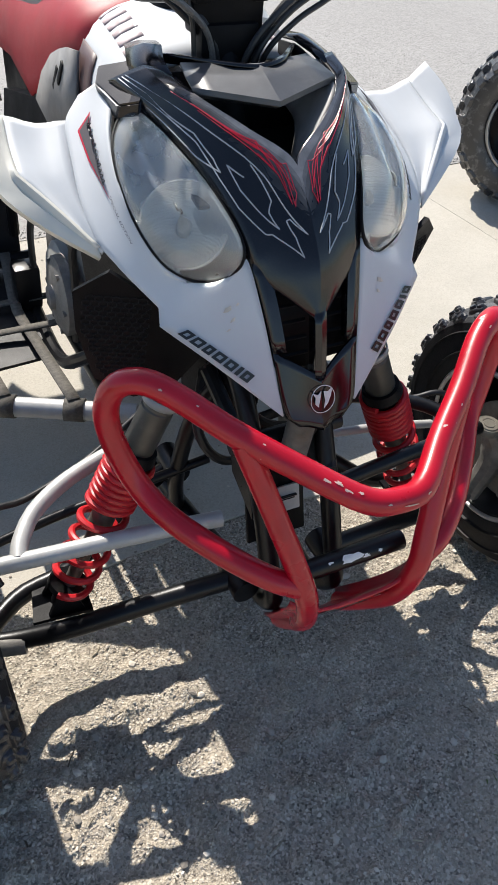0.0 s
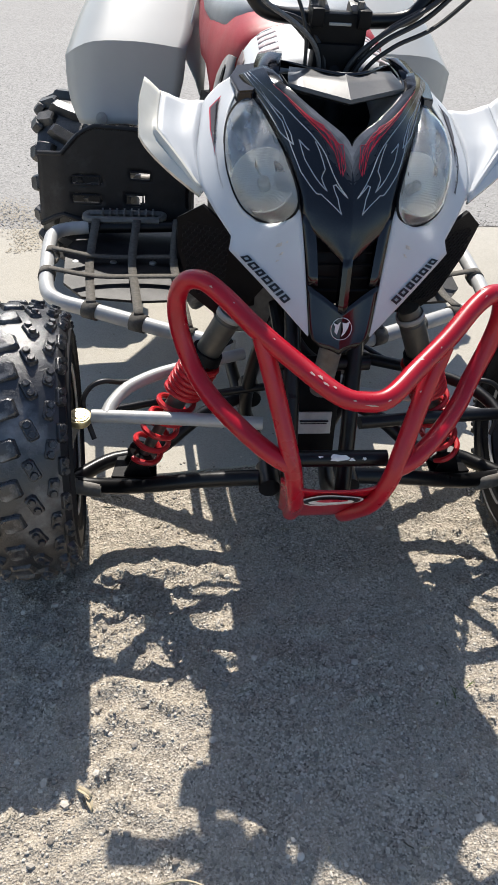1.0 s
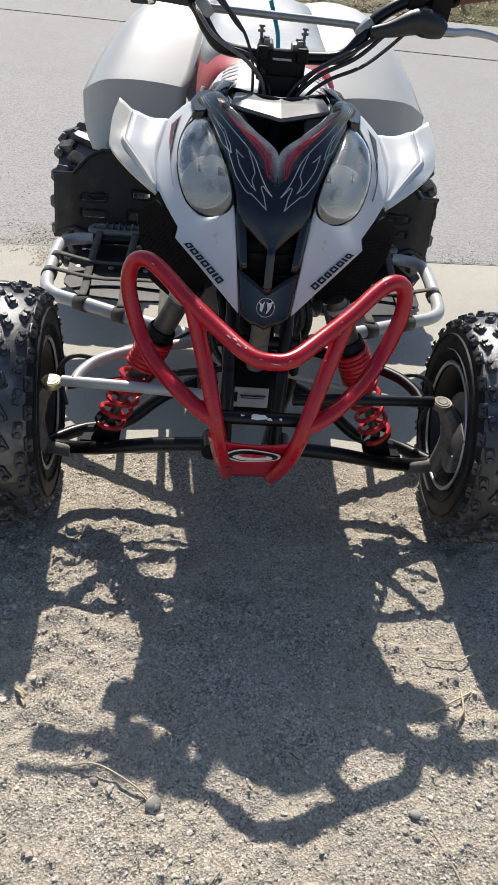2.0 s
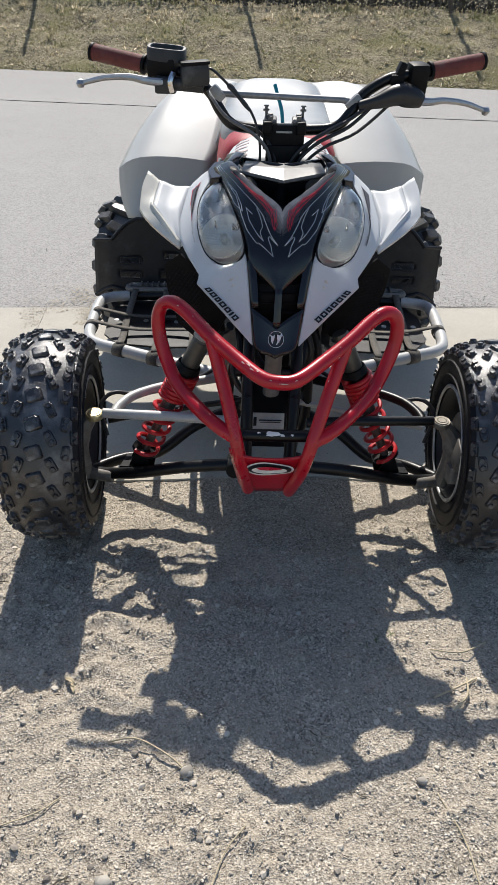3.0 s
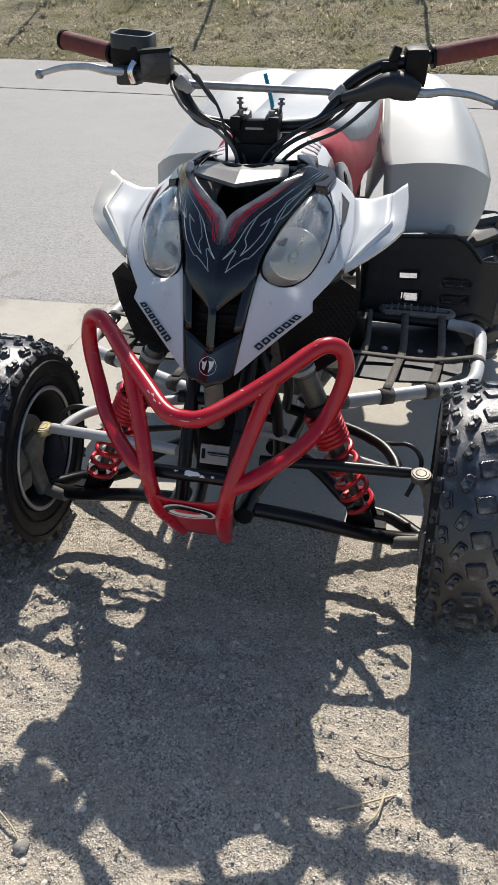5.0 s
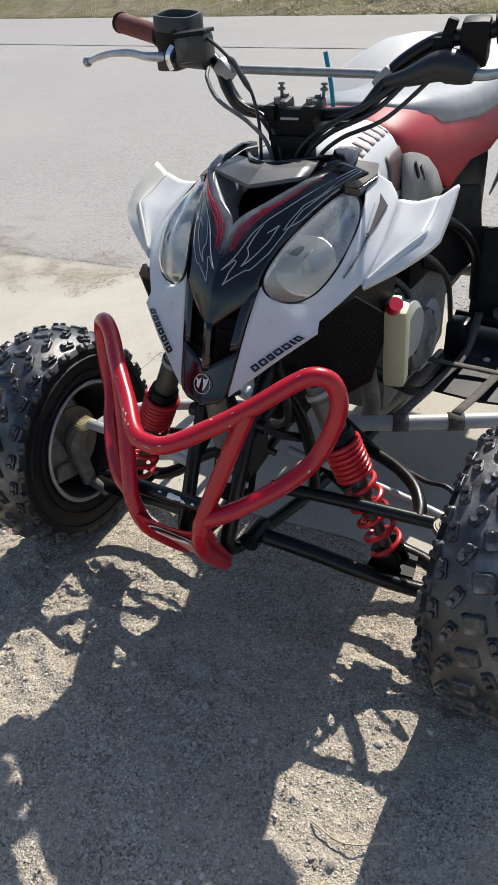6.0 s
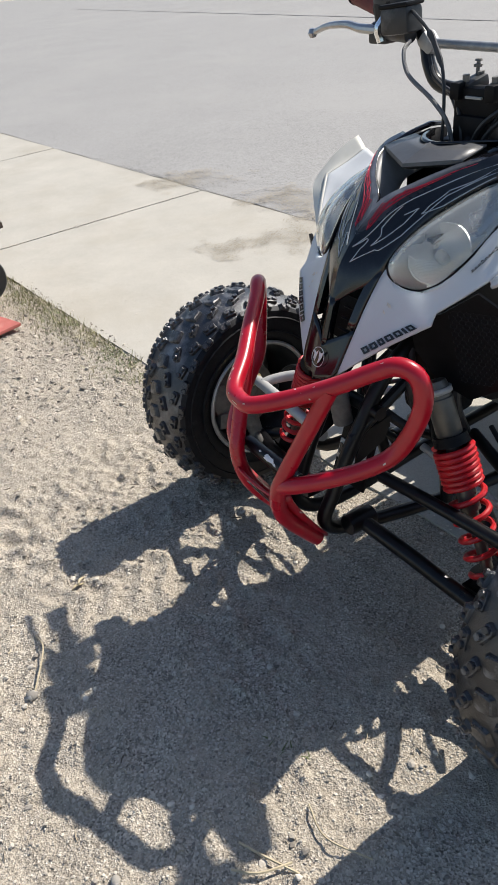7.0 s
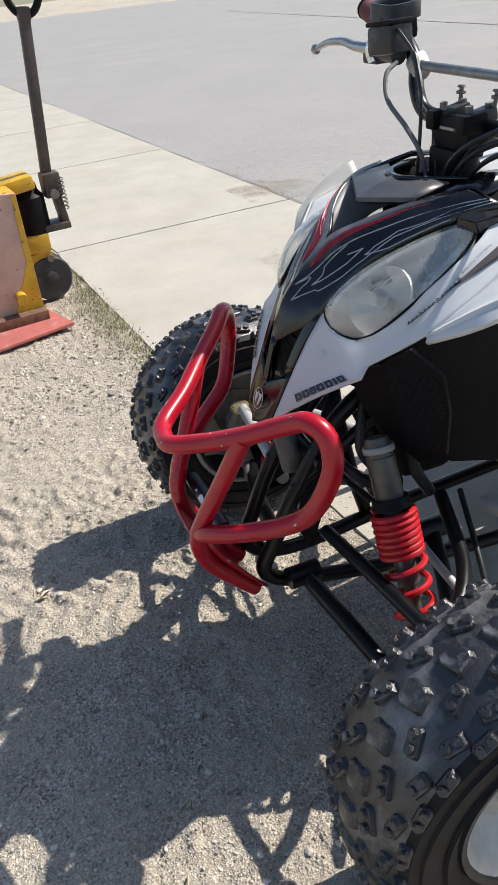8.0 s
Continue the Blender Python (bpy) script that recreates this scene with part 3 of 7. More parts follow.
    blend.inputs["B"].default_value = (0.17, 0.19, 0.065, 1)
    mp, cl, cv, hs = n.new("ShaderNodeMapping"), n.new("ShaderNodeTexNoise"), n.new("ShaderNodeMapRange"), n.new("ShaderNodeHueSaturation")
    mp.inputs["Scale"].default_value = (2.2, 6.0, 6.0)
    cl.inputs["Scale"].default_value, cl.inputs["Detail"].default_value, cl.inputs["Roughness"].default_value = 1.0, 6.0, 0.7
    cv.inputs["From Min"].default_value, cv.inputs["From Max"].default_value = 0.35, 0.65
    cv.inputs["To Min"].default_value, cv.inputs["To Max"].default_value = 0.45, 1.40
    l.new(geo.outputs["Position"], mp.inputs["Vector"])
    l.new(mp.outputs["Vector"], cl.inputs["Vector"])
    l.new(cl.outputs["Fac"], cv.inputs["Value"])
    l.new(cv.outputs["Result"], hs.inputs["Value"])
    l.new(blend.outputs["Result"], hs.inputs["Color"])
    l.new(hs.outputs["Color"], n["Principled BSDF"].inputs["Base Color"])
    n["Principled BSDF"].inputs["Roughness"].default_value = 0.8
    # thin blades let the sun shine through
    thin, both = n.new("ShaderNodeBsdfTranslucent"), n.new("ShaderNodeMixShader")
    both.inputs[0].default_value = 0.55
    l.new(hs.outputs["Color"], thin.inputs["Color"])
    l.new(n["Principled BSDF"].outputs[0], both.inputs[1])
    l.new(thin.outputs[0], both.inputs[2])
    l.new(both.outputs[0], n["Material Output"].inputs["Surface"])
    me.materials.append(m)
    return tagged(new("grass", me), "short dry straw-coloured and green grass blades", "grass", kind="stuff")


grass()


def undergrowth():
    """A dark tangle of twigs and leaves behind the fence line."""
    rng = random.Random(11)
    verts, faces = [], []
    for _ in range(30000):
        x = rng.uniform(-8, 6.5)
        y = road_far(x) + rng.uniform(2.9, 4.8)
        h = 0.75 + 0.35 * noise.noise(Vector((x * 0.7, 0, 3))) + 0.25 * noise.noise(Vector((x * 2.3, 1, 3)))
        z = bank_height(x, y) + rng.random() ** 1.3 * max(0.2, h)
        a, t = rng.uniform(0, 6.28), rng.uniform(-0.7, 1.2)
        d = Vector((math.cos(a) * math.cos(t), math.sin(a) * math.cos(t), math.sin(t))) * rng.uniform(0.03, 0.09)
        s = d.orthogonal().normalized() * rng.uniform(0.008, 0.036)
        o = Vector((x, y, z))
        k = len(verts)
        verts += [o, o + d * 0.5 + s, o + d, o + d * 0.5 - s]
        faces.append((k, k + 1, k + 2, k + 3))
    me = bpy.data.meshes.new("undergrowth")
    me.from_pydata(verts, [], faces)
    m = mat("undergrowth_leaves", (0.045, 0.042, 0.030), 0.8, var=0.6, scale=6)
    me.materials.append(m)
    return tagged(new("undergrowth", me), "dark tangled undergrowth behind the fence posts", "bushes", kind="stuff")


undergrowth()


def fence_posts():
    post = None
    for i, (x, d, h, lean) in enumerate(((-4.15, 2.75, 2.0, 5), (-0.62, 2.75, 2.05, 3.5), (2.62, 2.75, 2.0, -7), (-7.4, 2.75, 2.0, 2), (5.9, 2.75, 2.0, 2))):
        y = road_far(x) + d
        m = pose(x, y, bank_height(x, y) - 0.05, 0, lean, 20 * i)
        if post is None:
            bm = B()
            tube(bm, [(0, 0, 0), (0.01, 0.005, 0.7), (-0.005, 0.0, 1.4), (0.0, 0.0, 2.05)], [0.033, 0.031, 0.030, 0.028], 10)
            post = tagged(part("fence_post", bm, POST), "weathered round wooden fence post on the grass bank", "fence post", group="fence posts along the bank")
            post.matrix_basis = m
        else:
            copy_thing(post, m)


fence_posts()

# ---- the quad bike ----
quad = tagged(new("quad_bike"), "white and black sport quad bike with red front bumper", "quad bike")
quad.matrix_basis = pose(0, 0, 0, 0, 0, 1.5)

AXLE_F, AXLE_R = V(0.500, 0.110, 0.240), V(0.462, 1.32, 0.247)
TOE = {-1: 3.2, 1: -0.8}


def wheel_profile(r, w, rim):
    h = w / 2
    return [(-h * 0.80, rim), (-h * 0.95, rim + 0.02), (-h * 1.0, rim + (r - rim) * 0.45), (-h * 0.97, rim + (r - rim) * 0.72), (-h * 0.86, r - 0.022),
            (-h * 0.6, r - 0.008), (0, r), (h * 0.6, r - 0.008), (h * 0.86, r - 0.022), (h * 0.97, rim + (r - rim) * 0.72), (h * 1.0, rim + (r - rim) * 0.45), (h * 0.95, rim + 0.02), (h * 0.80, rim)]


def crown(w_at, r, w):
    f = abs(w_at) / (w / 2)
    return r - 0.008 * (f / 0.6) ** 2 if f < 0.6 else r - 0.008 - 0.014 * (f - 0.6) / 0.26


def knob(name, w_at, r, w, along, across, height, twist=0.0, out=0.0, nubs=False):
    """The mesh of one tread block with a narrower, worn top, on the wheel's +y side (axis x)."""
    rng = random.Random(name)
    rr = crown(w_at, r, w)
    er, et, ex = Vector((0, 1, 0)), Vector((0, 0, 1)), Vector((1, 0, 0))
    er2 = (er + ex * out * (1 if w_at > 0 else -1)).normalized()
    ex2 = (ex - er2 * ex.dot(er2)).normalized()
    c, s = math.cos(twist), math.sin(twist)
    a, b = et * c + ex2 * s, ex2 * c - et * s
    o = er * rr + ex * w_at - er2 * 0.004
    bm = bmesh.new()
    q = [(-.5, -.36), (-.40, -.5), (.36, -.5), (.5, -.30), (.5, .36), (.40, .5), (-.36, .5), (-.5, .30)]
    rings = []
    for h, f in ((0.0, 1.16), (height * 0.7 + 0.004, 0.97), (height + 0.004, 0.80)):
        rings.append([bm.verts.new(o + er2 * (h + (rng.uniform(-0.001, 0.001) if h else 0)) + a * (u * along * f) + b * (v * across * f)) for u, v in q])
    for lo, hi in zip(rings, rings[1:]):
        for i in range(8):
            j = (i + 1) % 8
            bm.faces.new((lo[i], lo[j], hi[j], hi[i]))
    bm.faces.new(rings[-1])
    if nubs:
        # two round studs with a dimple each
        for u in (-0.27, 0.27):
            p = o + er2 * (height * 0.6) + a * (u * along)
            tube(bm, [p, p + er2 * 0.0085, p + er2 * 0.0105, p + er2 * 0.0108, p + er2 * 0.0092], [0.0066, 0.0060, 0.0052, 0.0036, 0.0022], 9)
    bmesh.ops.recalc_face_normals(bm, faces=bm.faces)
    me = bpy.data.meshes.new(name)
    bm.to_mesh(me)
    bm.free()
    me.polygons.foreach_set("use_smooth", [True] * len(me.polygons))
    me.set_sharp_from_angle(angle=radians(24))
    return me


def tread(root, material, rows, n):
    """Sets each row's block n times round the wheel; a row is (mesh, phase)."""
    rng = random.Random(n)
    for me, phase in rows:
        if not me.materials:
            me.materials.append(material)
        for k in range(n):
            ob = new("tread_block", me)
            ob.parent = root
            ob.matrix_basis = pose(0, 0, 0, 360 / n * (k + phase) + rng.uniform(-0.8, 0.8))


FRONT_ROWS = [(knob("block_mid", 0.0, 0.2385, 0.176, 0.029, 0.031, 0.0055, 0.3), 0.0)]
for _s in (-1, 1):
    FRONT_ROWS += [(knob("block_inner", _s * 0.034, 0.2385, 0.176, 0.031, 0.017, 0.0048, _s * 0.45, 0.1, True), 0.5),
                   (knob("block_outer", _s * 0.062, 0.2385, 0.176, 0.029, 0.017, 0.0055, _s * -0.2, 0.35, True), 0.05),
                   (knob("block_edge", _s * 0.0785, 0.2385, 0.176, 0.028, 0.015, 0.0050, 0.0, 0.9, True), 0.55)]
REAR_ROWS = []
for _s in (-1, 1):
    _o = 0.0 if _s > 0 else 0.5
    REAR_ROWS += [(knob("lug_inner", _s * 0.045, 0.228, 0.255, 0.032, 0.088, 0.018, _s * 0.55), _o),
                  (knob("lug_outer", _s * 0.098, 0.228, 0.255, 0.036, 0.052, 0.018, _s * 0.25, 0.35), _o + 0.25),
                  (knob("lug_edge", _s * 0.122, 0.228, 0.255, 0.038, 0.032, 0.014, 0.0, 1.3), _o + 0.3)]


def front_wheel(side):
    r, w, rim = 0.2385, 0.176, 0.132
    root = new("front_wheel")
    root.parent = quad
    root.matrix_basis = pose(AXLE_F.x * side, AXLE_F.y, AXLE_F.z, 0, 0, TOE[side])
    bm = B()
    prof = wheel_profile(r, w, rim)
    lathe(bm, prof[:5] + [(a, r_ - 0.006) for a, r_ in prof[5:8]] + prof[8:], (0, 0, 0), (1, 0, 0), 72)
    tyre = part("tyre", bm, WALL, root, "knobbly black rubber tyre grey with dust")
    for side_ in (-1, 1):
        for rr in (rim + 0.030, rim + 0.062):
            bm = B()
            lathe(bm, [(side_ * (w / 2 - 0.002), rr - 0.002), (side_ * (w / 2 + 0.0022), rr), (side_ * (w / 2 - 0.002), rr + 0.002)], (0, 0, 0), (1, 0, 0), 72)
            part("wall_ring", bm, WALL, tyre)
    bm = B()
    lathe(bm, prof[4:9], (0, 0, 0), (1, 0, 0), 72)
    part("tread_band", bm, DUSTED, tyre, "tread ground pale with dried dust")
    tread(root, RUBBER, FRONT_ROWS, 25)
    bm = B()
    out = side
    lathe(bm, [(-0.073, rim + 0.006), (-0.079, rim + 0.004), (-0.077, rim - 0.004), (-0.063, rim - 0.012), (-0.03, rim - 0.022), (0.03, rim - 0.022), (0.063, rim - 0.012), (0.077, rim - 0.004), (0.079, rim + 0.004), (0.073, rim + 0.006)], (0, 0, 0), (1, 0, 0), 64)
    part("rim", bm, GREYPL, root, "dusty dark wheel rim")
    bm = B()
    lathe(bm, [(0.076 * out, rim - 0.003), (0.067 * out, rim - 0.014), (0.046 * out, rim - 0.020), (0.020 * out, 0.085), (0.024 * out, 0.06), (0.03 * out, 0.03), (0.046 * out, 0.026), (0.046 * out, 0.0)], (0, 0, 0), (1, 0, 0), 48)
    part("wheel_disc", bm, ALU, root, "polished aluminium wheel face")
    bm = B()
    lathe(bm, [(-0.081 * out, rim - 0.002), (-0.084 * out, rim + 0.003), (-0.081 * out, rim + 0.007)], (0, 0, 0), (1, 0, 0), 64)
    part("rim_edge", bm, ALU, root, thick=0.002)
    for k in range(4):
        bm = B()
        a = math.pi / 2 * k + 0.6
        y, z = 0.05 * math.cos(a), 0.05 * math.sin(a)
        cyl(bm, (0.02 * out, y, z), (0.042 * out, y, z), 0.009, 6)
        part("wheel_nut", bm, CHROME, root)
    return root


def rear_wheel(side):
    r, w, rim = 0.228, 0.255, 0.115
    root = new("rear_wheel")
    root.parent = quad
    root.matrix_basis = pose(AXLE_R.x * side, AXLE_R.y, AXLE_R.z)
    bm = B()
    lathe(bm, wheel_profile(r, w, rim), (0, 0, 0), (1, 0, 0), 72)
    part("tyre", bm, REARRUB, root, "black paddle-lugged rear tyre")
    tread(root, REARRUB, REAR_ROWS, 15)
    bm = B()
    lathe(bm, [(-0.11, rim + 0.004), (-0.118, rim), (-0.10, rim - 0.012), (-0.03, rim - 0.02), (0.03, rim - 0.02), (0.10, rim - 0.012), (0.118, rim), (0.11, rim + 0.004)], (0, 0, 0), (1, 0, 0), 48)
    part("rim", bm, GREYPL, root)
    bm = B()
    lathe(bm, [(0.09 * side, rim - 0.012), (0.04 * side, 0.08), (0.04 * side, 0.04), (0.06 * side, 0.03), (0.06 * side, 0.0)], (0, 0, 0), (1, 0, 0), 40)
    part("wheel_disc", bm, ALU, root)


for s in (-1, 1):
    front_wheel(s)
    rear_wheel(s)


# -- front bumper --
LEANING[0] = 0.03


def flake(name, parent, centre, axis, out, radius, w, h, material, seed):
    """A thin irregular chip lying on a tube: w along its axis, h round it."""
    rng = random.Random(seed)
    side = axis.cross(out).normalized()
    bm = B()

    def at(u, v):
        a = v / radius
        return centre + axis * u + (out * math.cos(a) + side * math.sin(a)) * (radius + 0.0007)
    mid = bm.verts.new(at(0, 0))
    n = 15
    ring = []
    for k in range(n):
        a, q = 2 * math.pi * k / n, rng.uniform(0.45, 1.1)
        ring.append((bm.verts.new(at(w * q * math.cos(a) * 0.5, h * q * math.sin(a) * 0.5)), bm.verts.new(at(w * q * math.cos(a), h * q * math.sin(a)))))
    for k in range(n):
        (a0, b0), (a1, b1) = ring[k], ring[(k + 1) % n]
        bm.faces.new((mid, a0, a1))
        bm.faces.new((a0, b0, b1, a1))
    return part(name, bm, material, parent)


def bumper():
    root = new("bumper")
    root.parent = quad
    R = 0.0142
    bm = B()
    half = [(0.0, -0.163, 0.527), (0.035, -0.156, 0.531), (0.085, -0.11, 0.547), (0.139, -0.065, 0.572), (0.185, -0.022, 0.598), (0.215, -0.002, 0.610), (0.240, 0.012, 0.598), (0.250, 0.016, 0.563), (0.243, 0.008, 0.520), (0.222, -0.012, 0.470), (0.195, -0.05, 0.444), (0.150, -0.10, 0.422), (0.110, -0.132, 0.405), (0.080, -0.143, 0.392)]
    full = [Vector((-x, y, z)) for x, y, z in half[:0:-1]] + [Vector(p) for p in half]
    def knock(p):
        """The bar is knocked askew: turned a little, its middle to one side."""
        return Vector((p.x * 0.965 + 0.007 * (1 - min(1.0, abs(p.x) / 0.2)), p.y - 0.072 * p.x, p.z))
    full = [knock(p) for p in full]
    tube(bm, crv(full, 110), R, 16)
    loop = part("loop_tube", bm, RED, root, "red painted steel tube with chipped paint")
    line = crv(full, 110)
    for k, (f, a, w, h) in enumerate(((0.437, 0.6, 0.007, 0.0022), (0.443, 0.9, 0.008, 0.0028), (0.449, 0.65, 0.007, 0.0022), (0.456, 0.95, 0.005, 0.002), (0.481, 0.6, 0.004, 0.002), (0.508, 0.3, 0.013, 0.0012),
                                      (0.53, 0.5, 0.004, 0.0015), (0.36, 0.7, 0.003, 0.0016), (0.40, 0.9, 0.003, 0.0013), (0.60, 0.8, 0.003, 0.0015), (0.33, 0.3, 0.004, 0.0015), (0.67, 0.9, 0.004, 0.0013))):
        i = int(f * 110)
        ax = (line[i + 1] - line[i]).normalized()
        o0 = Vector((0, -math.cos(a), math.sin(a)))
        o0 = (o0 - ax * o0.dot(ax)).normalized()
        flake("paint_chip", loop, line[i].lerp(line[i + 1], f * 110 - i), ax, o0, R, w * 0.75, h * 0.8, CHIP, k)
    for s in (-1, 1):
        bm = B()
        tube(bm, crv([knock(p) for p in mx([(0.133, -0.072, 0.565), (0.108, -0.103, 0.49), (0.086, -0.134, 0.42), (0.074, -0.148, 0.375), (0.062, -0.135, 0.315), (0.050, -0.085, 0.245), (0.046, -0.06, 0.215)], s)], 24), R * 0.96, 16)
        part("upright", bm, RED, root)
    bm = B()
    rows = []
    for k in range(9):
        f = k / 8
        y, z, wd = -0.150 + 0.090 * f ** 1.2, 0.366 - 0.150 * f, 0.083 - 0.026 * f
        rows.append([(wd * u, y + 0.020 * abs(u) ** 6 - 0.004, z - (0.012 * (1 - u * u) if k == 0 else 0)) for u in np.linspace(-1, 1, 13)])
    sheet(bm, rows)
    plate_ob = part("skid_plate", bm, RED, root, "red skid plate with an oval decal", thick=0.004)
    bm = B()

    def oval(sx, sz, n, y_off, z_mid=0.318):
        vs = []
        for k in range(n):
            a = 2 * math.pi * k / n
            u, dz = sx * math.cos(a), sz * math.sin(a) * (1 + 0.12 * math.cos(3 * a))
            z = z_mid + dz
            f = (0.366 - z) / 0.150
            vs.append(bm.verts.new((u, -0.150 + 0.090 * max(f, 0) ** 1.2 - y_off, z)))
        bm.faces.new(vs)
    oval(0.050, 0.024, 32, 0.0095)
    part("decal", bm, WHITEINK, plate_ob, sharp=180)
    bm = B()
    oval(0.045, 0.0195, 32, 0.0103)
    part("decal", bm, INK, plate_ob, sharp=180)
    bm = B()
    oval(0.036, 0.0125, 24, 0.0112, 0.315)
    part("decal", bm, WHITEINK, plate_ob, sharp=180)
    bm = B()
    oval(0.025, 0.0065, 24, 0.012, 0.322)
    part("decal", bm, REDINK, plate_ob, sharp=180)


bumper()

# -- front bodywork --
INNER = [(0.046, -0.002, 0.531), (0.053, 0.022, 0.585), (0.061, 0.050, 0.645), (0.070, 0.077, 0.690), (0.086, 0.074, 0.672), (0.116, 0.089, 0.661), (0.146, 0.104, 0.674),
         (0.164, 0.140, 0.702), (0.173, 0.175, 0.735), (0.168, 0.235, 0.768), (0.150, 0.285, 0.792), (0.148, 0.318, 0.806)]
OUTER = [(0.047, -0.003, 0.529), (0.085, 0.020, 0.562), (0.125, 0.047, 0.595), (0.1655, 0.0795, 0.625), (0.1635, 0.086, 0.6325), (0.1620, 0.0925, 0.640), (0.186, 0.125, 0.664),
         (0.205, 0.155, 0.686), (0.212, 0.200, 0.715), (0.206, 0.260, 0.745), (0.198, 0.305, 0.766), (0.175, 0.330, 0.785)]


fairing_in, fairing_out = crv(INNER, 88), crv(OUTER, 88)
FU, FW = 88, 10


def fairing_grid():
    """The white panel between its two edges, evened out so that it runs smoothly under the headlamp."""
    grid = []
    for k in range(FU + 1):
        t = k / FU * (len(OUTER) - 1)
        i = min(int(t), len(OUTER) - 2)
        b = lerp(OUTER[i], OUTER[i + 1], t - i) if 2 <= i <= 6 else fairing_out[k]
        row = []
        for j in range(FW + 1):
            f = j / FW
            row.append(fairing_in[k].lerp(b, f) + Vector((0.25, -0.8, 0.25)) * 0.0015 * math.sin(math.pi * f) * min(1, k / FU * 5))
        grid.append(row)
    for _ in range(220):
        nxt = [row[:] for row in grid]
        for k in range(1, FU):
            for j in range(1, FW):
                nxt[k][j] = (grid[k - 1][j] + grid[k + 1][j]) * 0.35 + (grid[k][j - 1] + grid[k][j + 1]) * 0.15
        grid = nxt
    return grid


FAIRING = fairing_grid()


def fairing_point(u, f):
    """A point of the white fairing: u along its edges, f from the inner to the outer edge."""
    g, h = max(0.0, min(1.0, u)) * FU, max(0.0, min(1.0, f)) * FW
    k, j = min(FU - 1, int(g)), min(FW - 1, int(h))
    return FAIRING[k][j].lerp(FAIRING[k][j + 1], h - j).lerp(FAIRING[k + 1][j].lerp(FAIRING[k + 1][j + 1], h - j), g - k)


def fairing_side(s):
    bm = B()
    sheet(bm, [mx(row, s) for row in FAIRING])
    return part("front_fairing", bm, WHITE, quad, "white plastic front fairing scuffed above the lettering", sharp=180, thick=0.004, offset=0)


def on_fairing(u, gap, lift=0.004):
    """A place at a distance gap inside the outer edge, lifted off the surface."""
    a, b = fairing_point(u, 0.0), fairing_point(u, 1.0)
    w = (b - a).length
    p = fairing_point(u, max(0.0, 1 - gap / w))
    t = fairing_point(min(1, u + 0.03), 0.5) - fairing_point(max(0, u - 0.03), 0.5)
    nrm = t.cross(b - a).normalized()
    if nrm.y > 0:
        nrm = -nrm
    return p + nrm * lift


def fender_wing(s):
    """The flared fender: a flat top panel, a folded front edge and an upturned tab at the outer end."""
    bend, low = (0.273, 0.225, 0.746), (0.298, 0.220, 0.740)
    root_c = crv([(0.203, 0.152, 0.684), (0.212, 0.200, 0.715), (0.206, 0.260, 0.745), (0.196, 0.308, 0.766)], 20)
    crease_c = crv([(0.208, 0.155, 0.687), (0.240, 0.189, 0.718), bend], 11)[:-1] + crv([bend, (0.272, 0.270, 0.759), (0.268, 0.313, 0.777)], 9)
    outer_c = crv([(0.207, 0.150, 0.678), (0.252, 0.178, 0.703), (0.284, 0.200, 0.726), low], 11)[:-1] + crv([low, (0.298, 0.268, 0.775), (0.291, 0.315, 0.796)], 9)
    bm = B()
    rows = []
    for a, b in zip(root_c, crease_c):
        rows.append([a.lerp(b, j / 6) + Vector((0, 0, -0.006)) * math.sin(math.pi * j / 6) ** 2 for j in range(7)])
    sheet(bm, [mx(r, s) for r in rows])
    wing = part("front_fender", bm, WHITE, quad, "white flared front fender", thick=0.004)
    bm = B()
    rows = []
    for k, (b, c) in enumerate(zip(crease_c, outer_c)):
        f = k / 9 if k < 9 else max(0.0, 1 - (k - 9) / 3)
        step = b.lerp(c, 0.22) + Vector((0, 0, -0.006 * f))
        rows.append([b + Vector((-0.002, 0, 0.0005)), b + Vector((0.001, -0.001, 0.0008)), step, step.lerp(c, 0.12) + Vector((0.001, -0.001, 0.002)) * f, step.lerp(c, 0.6), c, c + Vector((0.001, 0.003, -0.004))])
    sheet(bm, [mx(r, s) for r in rows])
    # the outer face is cream on the -x side, white on the other
    part("fender_edge", bm, CREAM if s < 0 else WHITE, wing, "cream outer face of the fender" if s < 0 else "", thick=0.003)


